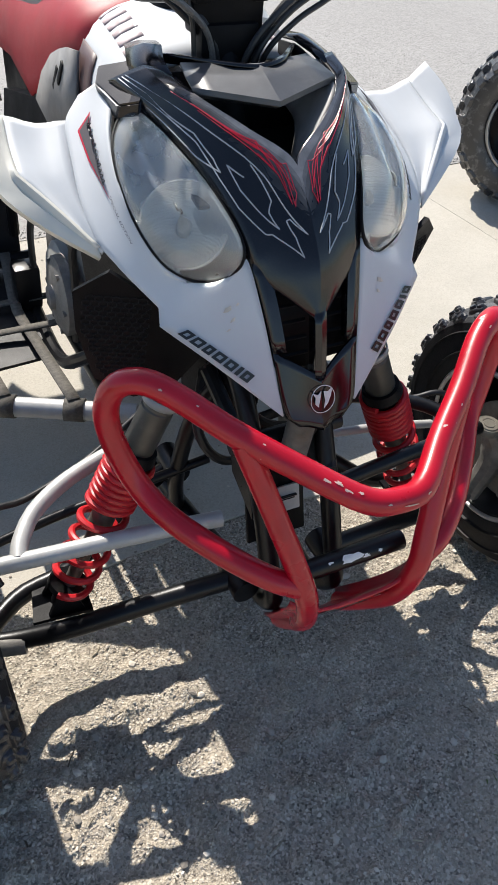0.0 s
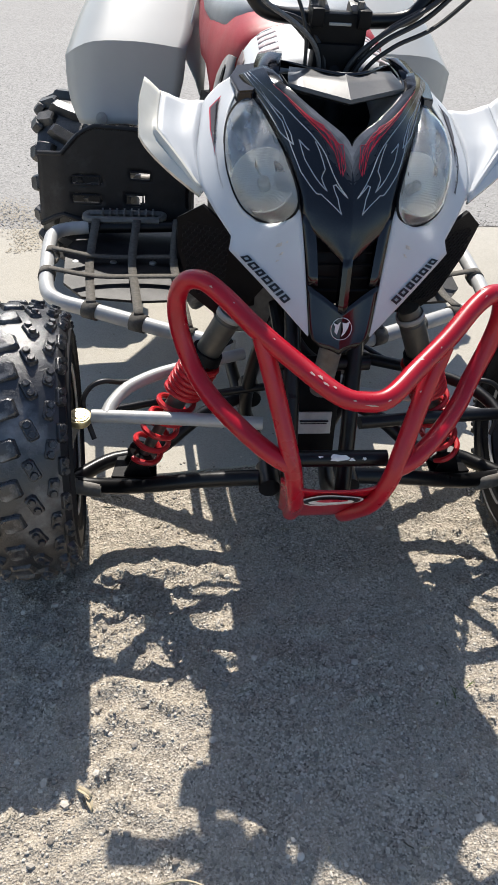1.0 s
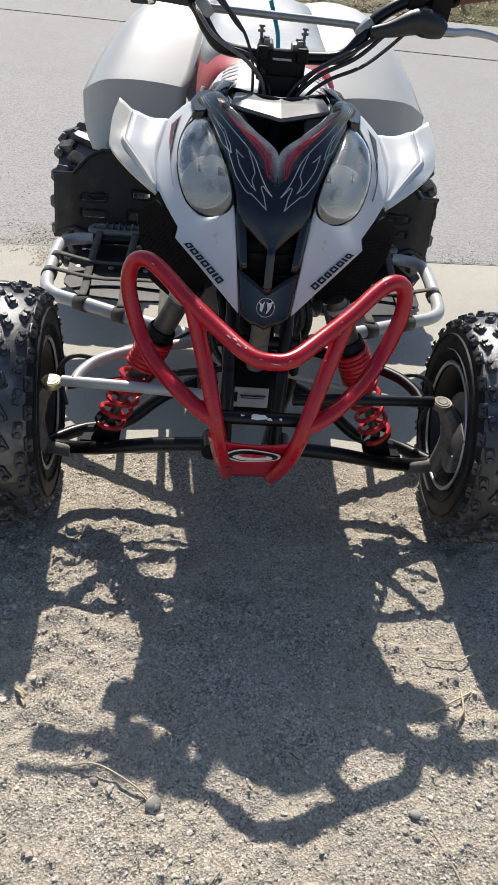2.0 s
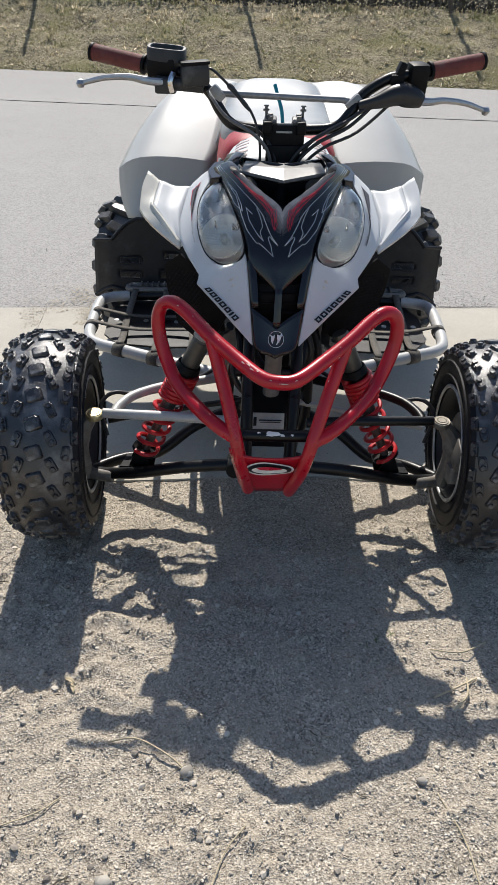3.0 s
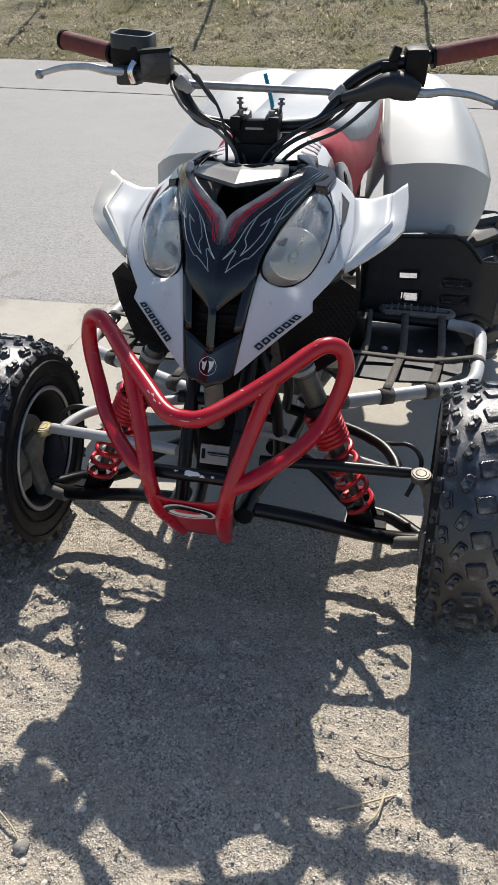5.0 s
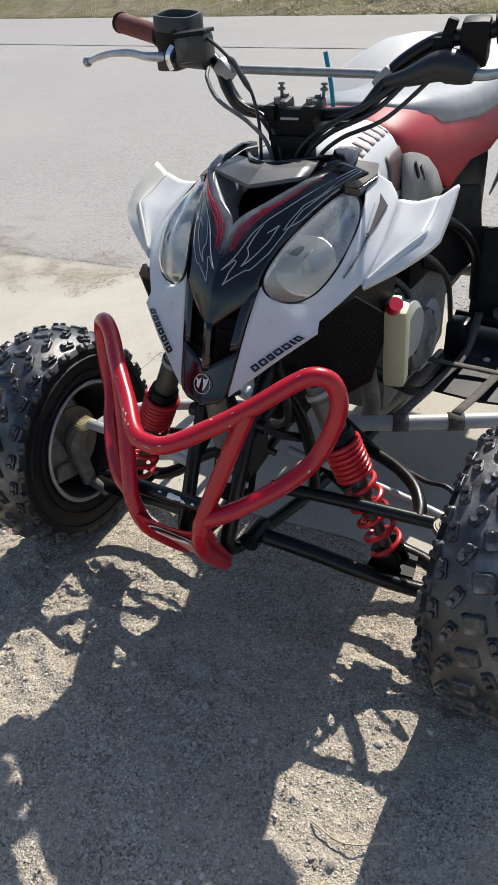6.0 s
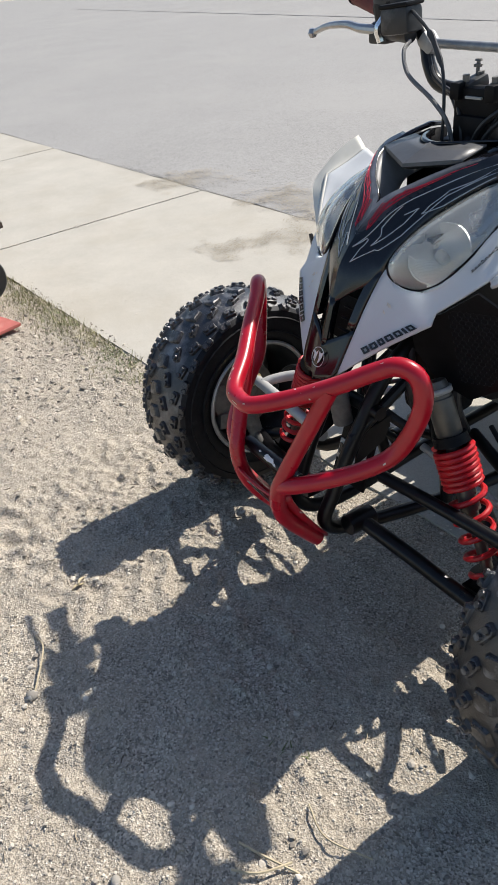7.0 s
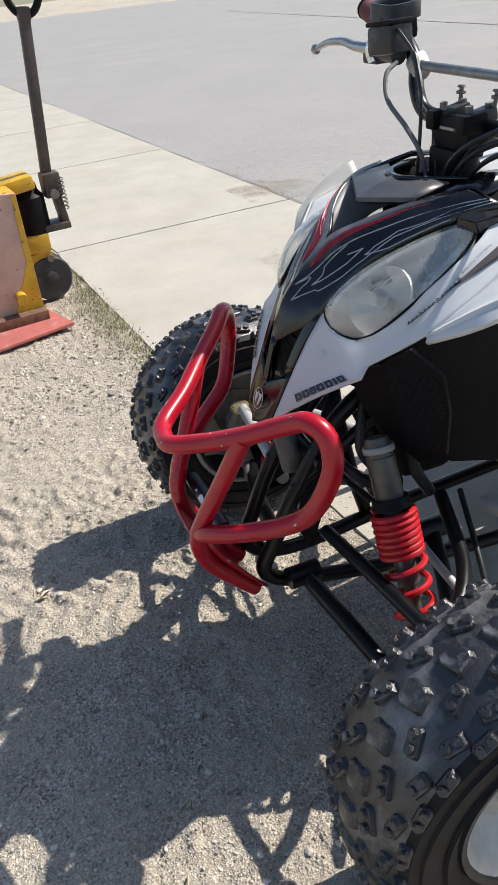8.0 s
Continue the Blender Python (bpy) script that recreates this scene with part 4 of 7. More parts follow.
def nose():
    """The black chin below the hood: a solid foot, a middle bar and two side bars round the grille openings."""
    edge = crv([(0.028, -0.013, 0.516), (0.0445, -0.004, 0.533), (0.0515, 0.020, 0.585), (0.0595, 0.048, 0.645), (0.068, 0.075, 0.692)], 40)
    spine = crv([(0.0, -0.020, 0.508), (0.0, -0.011, 0.524), (0.0, -0.003, 0.548), (0.0, 0.004, 0.571), (0.0, 0.012, 0.60), (0.0, 0.024, 0.640)], 40)

    def at(line, z):
        for a, b in zip(line, line[1:]):
            if a.z <= z <= b.z:
                return a.lerp(b, (z - a.z) / (b.z - a.z))
        return line[0] if z < line[0].z else line[-1]

    bm = B()
    for s in (-1, 1):
        # solid foot under the slanted openings
        rows = []
        for k in range(9):
            f = k / 8
            a, b = at(spine, 0.508 + 0.060 * f), at(edge, 0.516 + 0.084 * f)
            rows.append([a.lerp(b, j / 6) + Vector((0, 0.0025, 0)) * math.sin(math.pi * j / 6) for j in range(7)])
        sheet(bm, [mx(r, s) for r in rows])
        # middle bar
        rows = []
        for k in range(7):
            p = at(spine, 0.564 + 0.076 * k / 6)
            rows.append([p, p + Vector((0.0055, 0.002, 0)), p + Vector((0.007, 0.012, 0))])
        sheet(bm, [mx(r, s) for r in rows])
        # side bar
        rows = []
        for k in range(8):
            p = at(edge, 0.598 + 0.088 * k / 7)
            w = 0.014 + 0.002 * k / 7
            rows.append([p + Vector((-w, 0.008, 0)), p + Vector((-w, -0.003, 0)), p + Vector((-w * 0.5, -0.001, 0)), p])
        sheet(bm, [mx(r, s) for r in rows])
    ob = part("nose_panel", bm, BLACK, quad, "satin black nose panel with two slanted grille openings", sharp=22, thick=0.004)
    bm = B()
    for s in (-1, 1):
        sheet(bm, [mx(r, s) for r in ([(0.0, 0.040, 0.56), (0.03, 0.042, 0.565), (0.052, 0.038, 0.57)], [(0.0, 0.055, 0.62), (0.03, 0.058, 0.62), (0.058, 0.058, 0.62)], [(0.0, 0.075, 0.68), (0.03, 0.078, 0.68), (0.064, 0.082, 0.68)])])
    part("grille_backing", bm, MATTE, ob, thick=0.003)
    for s in (-1, 1):
        for k in range(4):
            bm = B()
            block(bm, pose(s * 0.024, 0.030 + 0.007 * k, 0.588 + 0.017 * k, 20, 0, 0), (0.034, 0.004, 0.003), 0.0008)
            part("grille_bar", bm, MATTE, ob)
    # the small shield emblem
    bm = B()
    o = Vector((0.0, -0.0065, 0.545))

    def badge(x, z):
        return o + Vector((x, 0.35 * z - 0.04 * abs(x) - 0.0012, z))
    for pts in ([(-0.013, 0.009), (-0.006, 0.006), (-0.002, 0.010), (-0.0035, 0.001), (-0.006, -0.008), (-0.010, -0.004), (-0.0095, 0.003)],
                [(0.001, 0.009), (0.007, 0.008), (0.012, 0.012), (0.010, 0.002), (0.006, -0.006), (0.001, -0.011), (0.003, -0.002)]):
        plate(bm, [badge(x, z) for x, z in pts], (0, -0.0007, 0.0003))
    ring = [badge(0.0155 * math.cos(a), 0.0155 * math.sin(a)) for a in np.linspace(0, 2 * math.pi, 29)]
    tube(bm, ring, 0.0005, 5, caps=False)
    part("emblem", bm, WHITEINK, ob, "small round white emblem")
    return ob


HOOD_IN = [(0.0, 0.024, 0.630), (0.0, 0.033, 0.658), (0.0, 0.046, 0.692), (0.0, 0.078, 0.730), (0.0, 0.120, 0.768), (0.044, 0.152, 0.796), (0.082, 0.195, 0.817), (0.094, 0.262, 0.826)]
HOOD_OUT = [(0.002, 0.025, 0.631), (0.033, 0.046, 0.653), (0.062, 0.068, 0.673), (0.069, 0.079, 0.695), (0.088, 0.127, 0.744), (0.113, 0.197, 0.780), (0.137, 0.265, 0.801), (0.147, 0.300, 0.808)]


def hood_point(u, v, lift=0.0, n=70):
    """u runs from the tip back along the panel, v from the spine to the edge."""
    a, b = hood_in_c, hood_out_c
    f = max(0.0, min(1.0, u)) * n
    k = min(n - 1, int(f))
    p, q = a[k].lerp(a[k + 1], f - k), b[k].lerp(b[k + 1], f - k)
    up = Vector((0.0, -0.55, 0.83))
    tent = min(v / 0.45, (1 - v) / 0.55) * 0.010 * max(0.0, min(1.0, (u - 0.42) / 0.2))
    return p.lerp(q, v) + up * (0.003 * math.sin(math.pi * v) + tent + lift)


hood_in_c, hood_out_c = crv(HOOD_IN, 70), crv(HOOD_OUT, 70)


def hood():
    bm = B()
    for s in (-1, 1):
        sheet(bm, [mx([hood_point(k / 40, j / 7) for j in range(8)], s) for k in range(41)])
    ob = part("hood", bm, BLACK, quad, "glossy black hood with red and grey pinstripe flames", sharp=12, thick=0.005)
    for s in (-1, 1):
        # faceted corner cap over the headlamp
        bm = B()
        top = [(0.112, 0.262, 0.818), (0.131, 0.240, 0.803), (0.152, 0.252, 0.798), (0.161, 0.312, 0.804), (0.148, 0.344, 0.813), (0.118, 0.310, 0.827)]
        low = [(0.114, 0.260, 0.800), (0.134, 0.236, 0.788), (0.154, 0.258, 0.780), (0.158, 0.310, 0.785), (0.144, 0.340, 0.795), (0.120, 0.308, 0.805)]
        a, b = [bm.verts.new(p) for p in mx(top, s)], [bm.verts.new(p) for p in mx(low, s)]
        bm.faces.new(a)
        bm.faces.new(b[::-1])
        for i in range(6):
            bm.faces.new((a[i], a[(i + 1) % 6], b[(i + 1) % 6], b[i]))
        bmesh.ops.bevel(bm, geom=bm.edges[:], offset=0.002, segments=2, affect="EDGES")
        part("hood_corner", bm, BLACK, ob)
        # strut from the corner to the lip round the column
        bm = B()
        sheet(bm, [mx(r, s) for r in ([(0.094, 0.245, 0.826), (0.108, 0.252, 0.823), (0.122, 0.275, 0.816)], [(0.092, 0.275, 0.832), (0.108, 0.282, 0.830), (0.126, 0.298, 0.822)], [(0.084, 0.305, 0.838), (0.100, 0.315, 0.838), (0.118, 0.33, 0.830)], [(0.080, 0.335, 0.835), (0.098, 0.345, 0.834), (0.112, 0.355, 0.828)])])
        part("hood_shoulder", bm, BLACK, ob, thick=0.005)
    # the plate inside the scoop: two flat halves that meet in a ridge, with a thin front edge
    bm = B()
    rows = []
    for y0, y1, z0, z1, wd in ((0.226, 0.262, 0.836, 0.832, 0.078), (0.200, 0.234, 0.827, 0.828, 0.083), (0.168, 0.206, 0.815, 0.824, 0.086), (0.167, 0.205, 0.811, 0.820, 0.086), (0.176, 0.214, 0.807, 0.814, 0.084)):
        rows.append([(wd * u, y0 + (y1 - y0) * abs(u), z0 + (z1 - z0) * abs(u)) for u in np.linspace(-1, 1, 9)])
    sheet(bm, rows)
    part("scoop_plate", bm, SATIN, ob, "satin black scoop plate with a middle ridge", sharp=6, thick=0.003)
    bm = B()
    rim = [Vector((-x, y, z)) for x, y, z in HOOD_IN[:4:-1]] + [Vector(p) for p in HOOD_IN[4:]]
    rows = [[p + Vector((-0.42 * p.x * f, 0.022 * f, -0.042 * f)) for p in crv(rim, 30)] for f in np.linspace(0, 1, 6)]
    sheet(bm, rows)
    part("scoop_wall", bm, VENT, ob, thick=0.003)
    bm = B()
    plate(bm, [(-0.1, 0.14, 0.725), (0.1, 0.14, 0.725), (0.1, 0.34, 0.752), (-0.1, 0.34, 0.752)], (0, 0, -0.005))
    part("scoop_floor", bm, MATTE, ob)
    bm = B()
    block(bm, pose(0, 0.285, 0.775), (0.17, 0.004, 0.085), 0.001)
    part("scoop_back", bm, MATTE, ob)
    for s in (-1, 1):
        bm = B()
        sheet(bm, [mx(r, s) for r in ([(0.094, 0.262, 0.822), (0.094, 0.262, 0.74)], [(0.086, 0.30, 0.832), (0.09, 0.30, 0.75)], [(0.08, 0.335, 0.83), (0.085, 0.34, 0.76)])])
        part("scoop_side", bm, MATTE, ob, thick=0.003)
    bm = B()
    lip = crv([(-0.092, 0.318, 0.834), (-0.070, 0.285, 0.839), (-0.035, 0.240, 0.842), (0, 0.226, 0.841), (0.035, 0.240, 0.842), (0.070, 0.285, 0.839), (0.092, 0.318, 0.834)], 30)
    sheet(bm, [[p + Vector((0, -0.006, -0.007)), p + Vector((0, -0.002, -0.005)), p + Vector((0, 0.004, -0.0055)), p + Vector((0, 0.006, -0.016))] for p in lip])
    part("hood_lip", bm, BLACK, ob, sharp=20, thick=0.002)
    # a silver-grey fade round the scoop, in thin films that thin out away from its edge
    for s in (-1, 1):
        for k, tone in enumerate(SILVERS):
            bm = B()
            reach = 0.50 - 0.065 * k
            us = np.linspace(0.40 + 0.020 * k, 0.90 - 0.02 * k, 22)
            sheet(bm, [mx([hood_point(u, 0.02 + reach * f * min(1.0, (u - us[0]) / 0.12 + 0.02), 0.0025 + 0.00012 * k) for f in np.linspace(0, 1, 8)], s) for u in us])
            part("silver_film", bm, tone, ob)
    # pinstripes lie a hair above the panel
    grey = [[(0.98, 0.84), (0.84, 0.78), (0.76, 0.83), (0.70, 0.77), (0.63, 0.82), (0.60, 0.85), (0.65, 0.95), (0.80, 0.95)],
            [(0.98, 0.90), (0.80, 0.86), (0.68, 0.83), (0.59, 0.90), (0.52, 0.88), (0.44, 0.70), (0.43, 0.62), (0.30, 0.23), (0.38, 0.30), (0.44, 0.38), (0.44, 0.33), (0.37, 0.11), (0.48, 0.38), (0.54, 0.47), (0.65, 0.58), (0.80, 0.66), (0.98, 0.78)],
            [(0.57, 0.68), (0.61, 0.75), (0.55, 0.78), (0.49, 0.68), (0.43, 0.50), (0.48, 0.58), (0.50, 0.51), (0.59, 0.55)]]
    red = [[(0.80, 0.46), (0.76, 0.45), (0.69, 0.39), (0.63, 0.31), (0.55, 0.33), (0.62, 0.42), (0.76, 0.48)],
           [(0.74, 0.44), (0.67, 0.34), (0.65, 0.23), (0.60, 0.32), (0.57, 0.20), (0.57, 0.15), (0.52, 0.17), (0.49, 0.15), (0.46, 0.20), (0.53, 0.23), (0.57, 0.25), (0.62, 0.33), (0.65, 0.23)],
           [(0.84, 0.50), (0.72, 0.40), (0.66, 0.30), (0.62, 0.24), (0.55, 0.21), (0.50, 0.19), (0.58, 0.27), (0.66, 0.36), (0.78, 0.45)],
           [(0.70, 0.41), (0.63, 0.36), (0.60, 0.26), (0.54, 0.28), (0.47, 0.24), (0.55, 0.32), (0.61, 0.39)]]
    for s in (-1, 1):
        for lines, material, wdt, nm in ((grey, GREYINK, 0.0008, "grey_pinstripe"), (red, REDINK, 0.00045, "red_pinstripe")):
            for line in lines:
                bm = B()
                flat = []
                for a, b in zip(line, line[1:]):
                    flat += [Vector((a[0] + (b[0] - a[0]) * f, a[1] + (b[1] - a[1]) * f + 0.008 * math.sin(math.pi * f), 0)) for f in np.linspace(0, 1, 9)[:-1]]
                flat.append(Vector((*line[-1], 0)))
                tube(bm, mx([hood_point(p.x, p.y, 0.0034) for p in flat], s), wdt, 5)
                part(nm, bm, material, ob)
    return ob


LENS_RIM = [(0.116, 0.093, 0.663), (0.087, 0.077, 0.673), (0.072, 0.080, 0.700), (0.088, 0.125, 0.742), (0.112, 0.195, 0.776), (0.132, 0.250, 0.792), (0.150, 0.256, 0.782), (0.168, 0.225, 0.764), (0.173, 0.178, 0.735), (0.164, 0.137, 0.702), (0.146, 0.108, 0.676)]


def headlamp(s):
    root = new("headlamp")
    root.parent = quad
    n = 44
    rim = crv(LENS_RIM, n, closed=True)
    c = sum(rim, Vector()) / n
    low = Vector((0.121, 0.128, 0.705))
    out = Vector((0.25, -0.72, 0.62)).normalized()
    bm = B()
    rows = []
    for f, h in ((1.0, 0.0), (0.93, 0.008), (0.8, 0.015), (0.6, 0.022), (0.38, 0.026), (0.16, 0.028), (0.02, 0.0285)):
        ring = [low.lerp(p, f) * 0.6 + c.lerp(p, f) * 0.4 + out * h for p in rim]
        rows.append(ring + ring[:1])
    sheet(bm, [mx(r, s) for r in rows])
    part("lens", bm, LENS, root, "hazed clear headlamp lens", thick=0.0025).visible_shadow = False
    bm = B()
    rows = []
    for f, h in ((1.0, -0.002), (0.95, -0.012), (0.85, -0.024), (0.6, -0.034), (0.3, -0.04), (0.02, -0.042)):
        ring = [low.lerp(p, f) * 0.6 + c.lerp(p, f) * 0.4 + out * h for p in rim]
        rows.append(ring + ring[:1])
    sheet(bm, [mx(r, s) for r in rows])
    part("reflector", bm, REFLECT, root, "dull silver reflector bowl", thick=0.002)
    bm = B()
    o = low + out * -0.004 + Vector((-0.002, 0.004, 0.007))
    lathe(bm, [(-0.032, 0.012), (-0.028, 0.028), (-0.014, 0.043), (-0.001, 0.0485), (0.001, 0.0465), (-0.011, 0.040), (-0.025, 0.022), (-0.027, 0.006)], Vector((o.x * s, o.y, o.z)), (out.x * s, out.y, out.z), 36)
    part("lamp_bowl", bm, FLUTED, root, "fluted lamp bowl")
    bm = B()
    lathe(bm, [(-0.026, 0.004), (-0.026, 0.009), (-0.006, 0.009), (-0.003, 0.006), (-0.002, 0.0)], Vector((o.x * s, o.y, o.z)), (out.x * s, out.y, out.z), 20)
    part("bulb_cap", bm, GREYB, root)
    bm = B()
    tube(bm, mx([p + out * 0.001 for p in rim] + [rim[0] + out * 0.001, rim[1] + out * 0.001], s), 0.0022, 6, caps=False)
    part("gasket", bm, MATTE, root, "black rubber gasket")


for s in (-1, 1):
    fairing_side(s)
    fender_wing(s)
    headlamp(s)
nose()
hood()


def strokes(parent, name, material, o, along, up, lines, w, depth=0.0006):
    """Flat bars on a surface: each line is (x0, z0, x1, z1) in the plane of along and up."""
    o, along, up = Vector(o), Vector(along), Vector(up)
    nrm = along.cross(up).normalized()
    bm = B()
    for x0, z0, x1, z1 in lines:
        a, b = o + along * x0 + up * z0, o + along * x1 + up * z1
        d = (b - a).normalized()
        q = nrm.cross(d) * w / 2
        plate(bm, [a - q - d * w * 0.3, b - q + d * w * 0.3, b + q + d * w * 0.3, a + q - d * w * 0.3], nrm * depth)
    return part(name, bm, material, parent, sharp=20)


def maker_bars():
    """The maker's name on each fairing, as plain bars of its size."""
    for s in (-1, 1):
        widths = [1.0, 1.05, 0.85, 1.05, 1.0, 0.38, 0.95]
        if s < 0:
            widths = widths[::-1]
        unit = 0.150 / (sum(widths) + 0.26 * 6)
        u0 = 0.100
        for wd in widths:
            u1 = u0 + wd * unit
            st = 0.30 * unit
            strips = [(u0, 0.0065, u1, 0.0185)] if wd < 0.5 else [(u0, 0.0065, u1, 0.0098), (u0, 0.0152, u1, 0.0185), (u0, 0.0098, u0 + st, 0.0152), (u1 - st, 0.0098, u1, 0.0152)]
            bm = B()
            for a0, g0, a1, g1 in strips:
                q = [on_fairing(a0, g0), on_fairing(a1, g0), on_fairing(a1, g1), on_fairing(a0, g1)]
                plate(bm, mx(q, s), mx([on_fairing(a0, 0.012, 0.0048) - on_fairing(a0, 0.012)], s)[0])
            part("maker_bar", bm, INK, quad, "black maker's mark on the white fairing")
            u0 = u1 + 0.26 * unit
        # the designer's mark beside the headlamp: a dark wedge edged in red, and a row of small strokes
        nl = mx([on_fairing(0.8, 0.02, 0.0044) - on_fairing(0.8, 0.02)], s)[0]
        for nm, material, pts, up in (("wedge_edge", REDINK if s < 0 else WEDGE, [(0.912, 0.0310), (0.872, 0.0140), (0.80, 0.0195), (0.716, 0.0300), (0.76, 0.0275), (0.885, 0.0290)], 0.0040),
                                      ("wedge_decal", WEDGE, [(0.900, 0.0300), (0.870, 0.0165), (0.80, 0.0215), (0.740, 0.0285), (0.78, 0.0285), (0.885, 0.0285)], 0.0046)):
            bm = B()
            plate(bm, mx([on_fairing(u, g, up) for u, g in pts], s), nl)
            part(nm, bm, material, quad)
        rng = random.Random(8)
        for k in range(13):
            u0 = 0.880 - 0.0105 * k if s < 0 else 0.765 - 0.0115 * k
            g = 0.0285 + 0.0025 * k / 12 if s < 0 else 0.028 - 0.004 * k / 12
            h = 0.0055 if k in (0, 5, 9) else 0.0032
            pts = [(u0, g - h * 0.3), (u0 - 0.002, g + h * 0.6), (u0 - 0.0055, g + h * 0.2), (u0 - 0.0045, g - h * 0.35), (u0 - 0.010, g - h * 0.2 + rng.uniform(-0.001, 0.001))]
            bm = B()
            tube(bm, crv(mx([on_fairing(u, q, 0.0056) for u, q in pts], s), 10), 0.0007, 5)
            part("script_bar", bm, INK, quad)
        # the readable small lettering below it, laid along the headlamp's edge
        txt = bpy.data.curves.new("lettering", "FONT")
        txt.body = "SPECIAL EDITION"
        holder = bpy.data.objects.new("lettering", txt)
        me = bpy.data.meshes.new_from_object(holder)
        bpy.data.objects.remove(holder)
        wide = max(v.co.x for v in me.vertices)
        for v in me.vertices:
            f = v.co.x / wide
            u = 0.722 - 0.105 * f if s < 0 else 0.775 + 0.085 * f
            g = (0.0322 - 0.0052 * f if s < 0 else 0.0335 + 0.003 * f) + 0.0042 * v.co.y - 0.0015
            v.co = mx([on_fairing(u, g, 0.0048)], s)[0]
            v.co.x += LEANING[0] * (v.co.z - 0.5)
        me.materials.append(GREYTXT)
        letters = new("small_lettering", me)
        letters.parent = quad
        # scuffs above the maker's mark
        for k, (u, g, r) in enumerate(((0.235, 0.066, 0.007), (0.21, 0.057, 0.004), (0.225, 0.075, 0.003), (0.20, 0.045, 0.003))):
            if s > 0 and k > 1:
                continue
            bm = B()
            q = [on_fairing(u + 0.9 * r * rng.uniform(0.5, 1.2) * math.cos(a), g + r * rng.uniform(0.4, 1.1) * math.sin(a), 0.0036) for a in np.linspace(0, 5.7, 11)]
            plate(bm, mx(q, s), nl)
            part("scuff", bm, SCUFF, quad)


maker_bars()


# -- frame and front suspension --
def frame_front():
    root = new("frame")
    root.parent = quad
    for s in (-1, 1):
        bm = B()
        tube(bm, crv(mx([(0.055, 0.33, 0.62), (0.052, 0.12, 0.52), (0.050, 0.03, 0.40), (0.048, -0.02, 0.30), (0.046, -0.04, 0.235), (0.046, 0.05, 0.19), (0.09, 0.35, 0.175), (0.12, 0.9, 0.18)], s), 50), 0.0135, 12)
        part("frame_tube", bm, BLACKST, root)
        bm = B()
        tube(bm, crv(mx([(0.046, 0.14, 0.50), (0.085, 0.17, 0.40), (0.095, 0.20, 0.27), (0.085, 0.22, 0.185)], s), 20), 0.0125, 12)
        part("frame_tube", bm, BLACKST, root)
    for (y, z) in ((-0.112, 0.383), (0.06, 0.44)):
        bm = B()
        cyl(bm, (-0.078, y, z), (0.078, y, z), 0.0125)
        part("cross_tube", bm, BLACKST, root, "black cross tube with chipped paint")
    bm = B()
    block(bm, pose(0, 0.070, 0.330, 72, 0, 0), (0.090, 0.15, 0.006), 0.002)
    part("front_plate", bm, MATTE, root)
    bm = B()
    block(bm, pose(-0.001, 0.058, 0.317, 72, 0, 0), (0.072, 0.040, 0.004), 0.001)
    lab = part("warning_label", bm, PAPER, root, "white paper warning label")
    bm = B()
    block(bm, pose(0.004, 0.0555, 0.322, 72, 0, 0), (0.050, 0.0022, 0.0045), 0)
    block(bm, pose(0.004, 0.0572, 0.316, 72, 0, 0), (0.046, 0.0016, 0.0045), 0)
    block(bm, pose(-0.030, 0.0565, 0.318, 72, 0, 0), (0.007, 0.020, 0.0046), 0)
    part("label_bar", bm, INK, lab)
    bm = B()
    block(bm, pose(-0.003, 0.068, 0.285, 72, 0, 0), (0.030, 0.024, 0.004), 0.001)
    part("bracket", bm, GREYB, root)
    for k, (x, a, w, h) in enumerate(((0.002, 0.75, 0.017, 0.0065), (0.022, 0.55, 0.006, 0.003), (-0.026, 0.9, 0.004, 0.002), (0.041, 0.6, 0.004, 0.0025))):
        flake("paint_chip", root, Vector((x, -0.112, 0.383)), Vector((1, 0, 0)), Vector((0, -math.cos(a), math.sin(a))), 0.0125, w, h, WHITEINK, k)
    bm = B()
    cyl(bm, (0, 0.04, 0.40), (0, 0.02, 0.53), 0.018)
    part("steering_shaft", bm, CAST, root)
    for s in (-1, 1):
        bm = B()
        plate(bm, mx([(0.052, 0.035, 0.400), (0.056, 0.10, 0.415), (0.056, 0.085, 0.37), (0.054, 0.02, 0.34)], s), (0.004 * s, 0, 0))
        part("frame_gusset", bm, BLACKST, root)
    bm = B()
    block(bm, pose(0, 0.27, 0.40, 0, 0, 0), (0.10, 0.10, 0.13), 0.02)
    part("engine_cradle", bm, MATTE, root)
    for pts, r in (([(-0.07, 0.16, 0.50), (-0.02, 0.11, 0.43), (0.045, 0.13, 0.38), (0.08, 0.20, 0.33)], 0.009), ([(0.06, 0.14, 0.53), (0.085, 0.12, 0.46), (0.06, 0.16, 0.39), (0.0, 0.20, 0.34)], 0.008),
                   ([(-0.06, 0.20, 0.46), (-0.085, 0.15, 0.40), (-0.05, 0.14, 0.34), (0.03, 0.17, 0.30)], 0.007), ([(0.09, 0.22, 0.50), (0.11, 0.20, 0.42), (0.10, 0.24, 0.34)], 0.010)):
        bm = B()
        tube(bm, crv(pts, 20), r, 10)
        part("hose", bm, CABLE, root)
    for s in (-1, 1):
        bm = B()
        tube(bm, mx([(0.050, 0.02, 0.395), (0.075, 0.15, 0.50)], s), 0.0105, 10)
        part("brace_tube", bm, BLACKST, root)


frame_front()


def arm(name, pts, r, material, parent, n=18, label=""):
    bm = B()
    tube(bm, crv(pts, n), r, 12)
    return part(name, bm, material, parent, label)


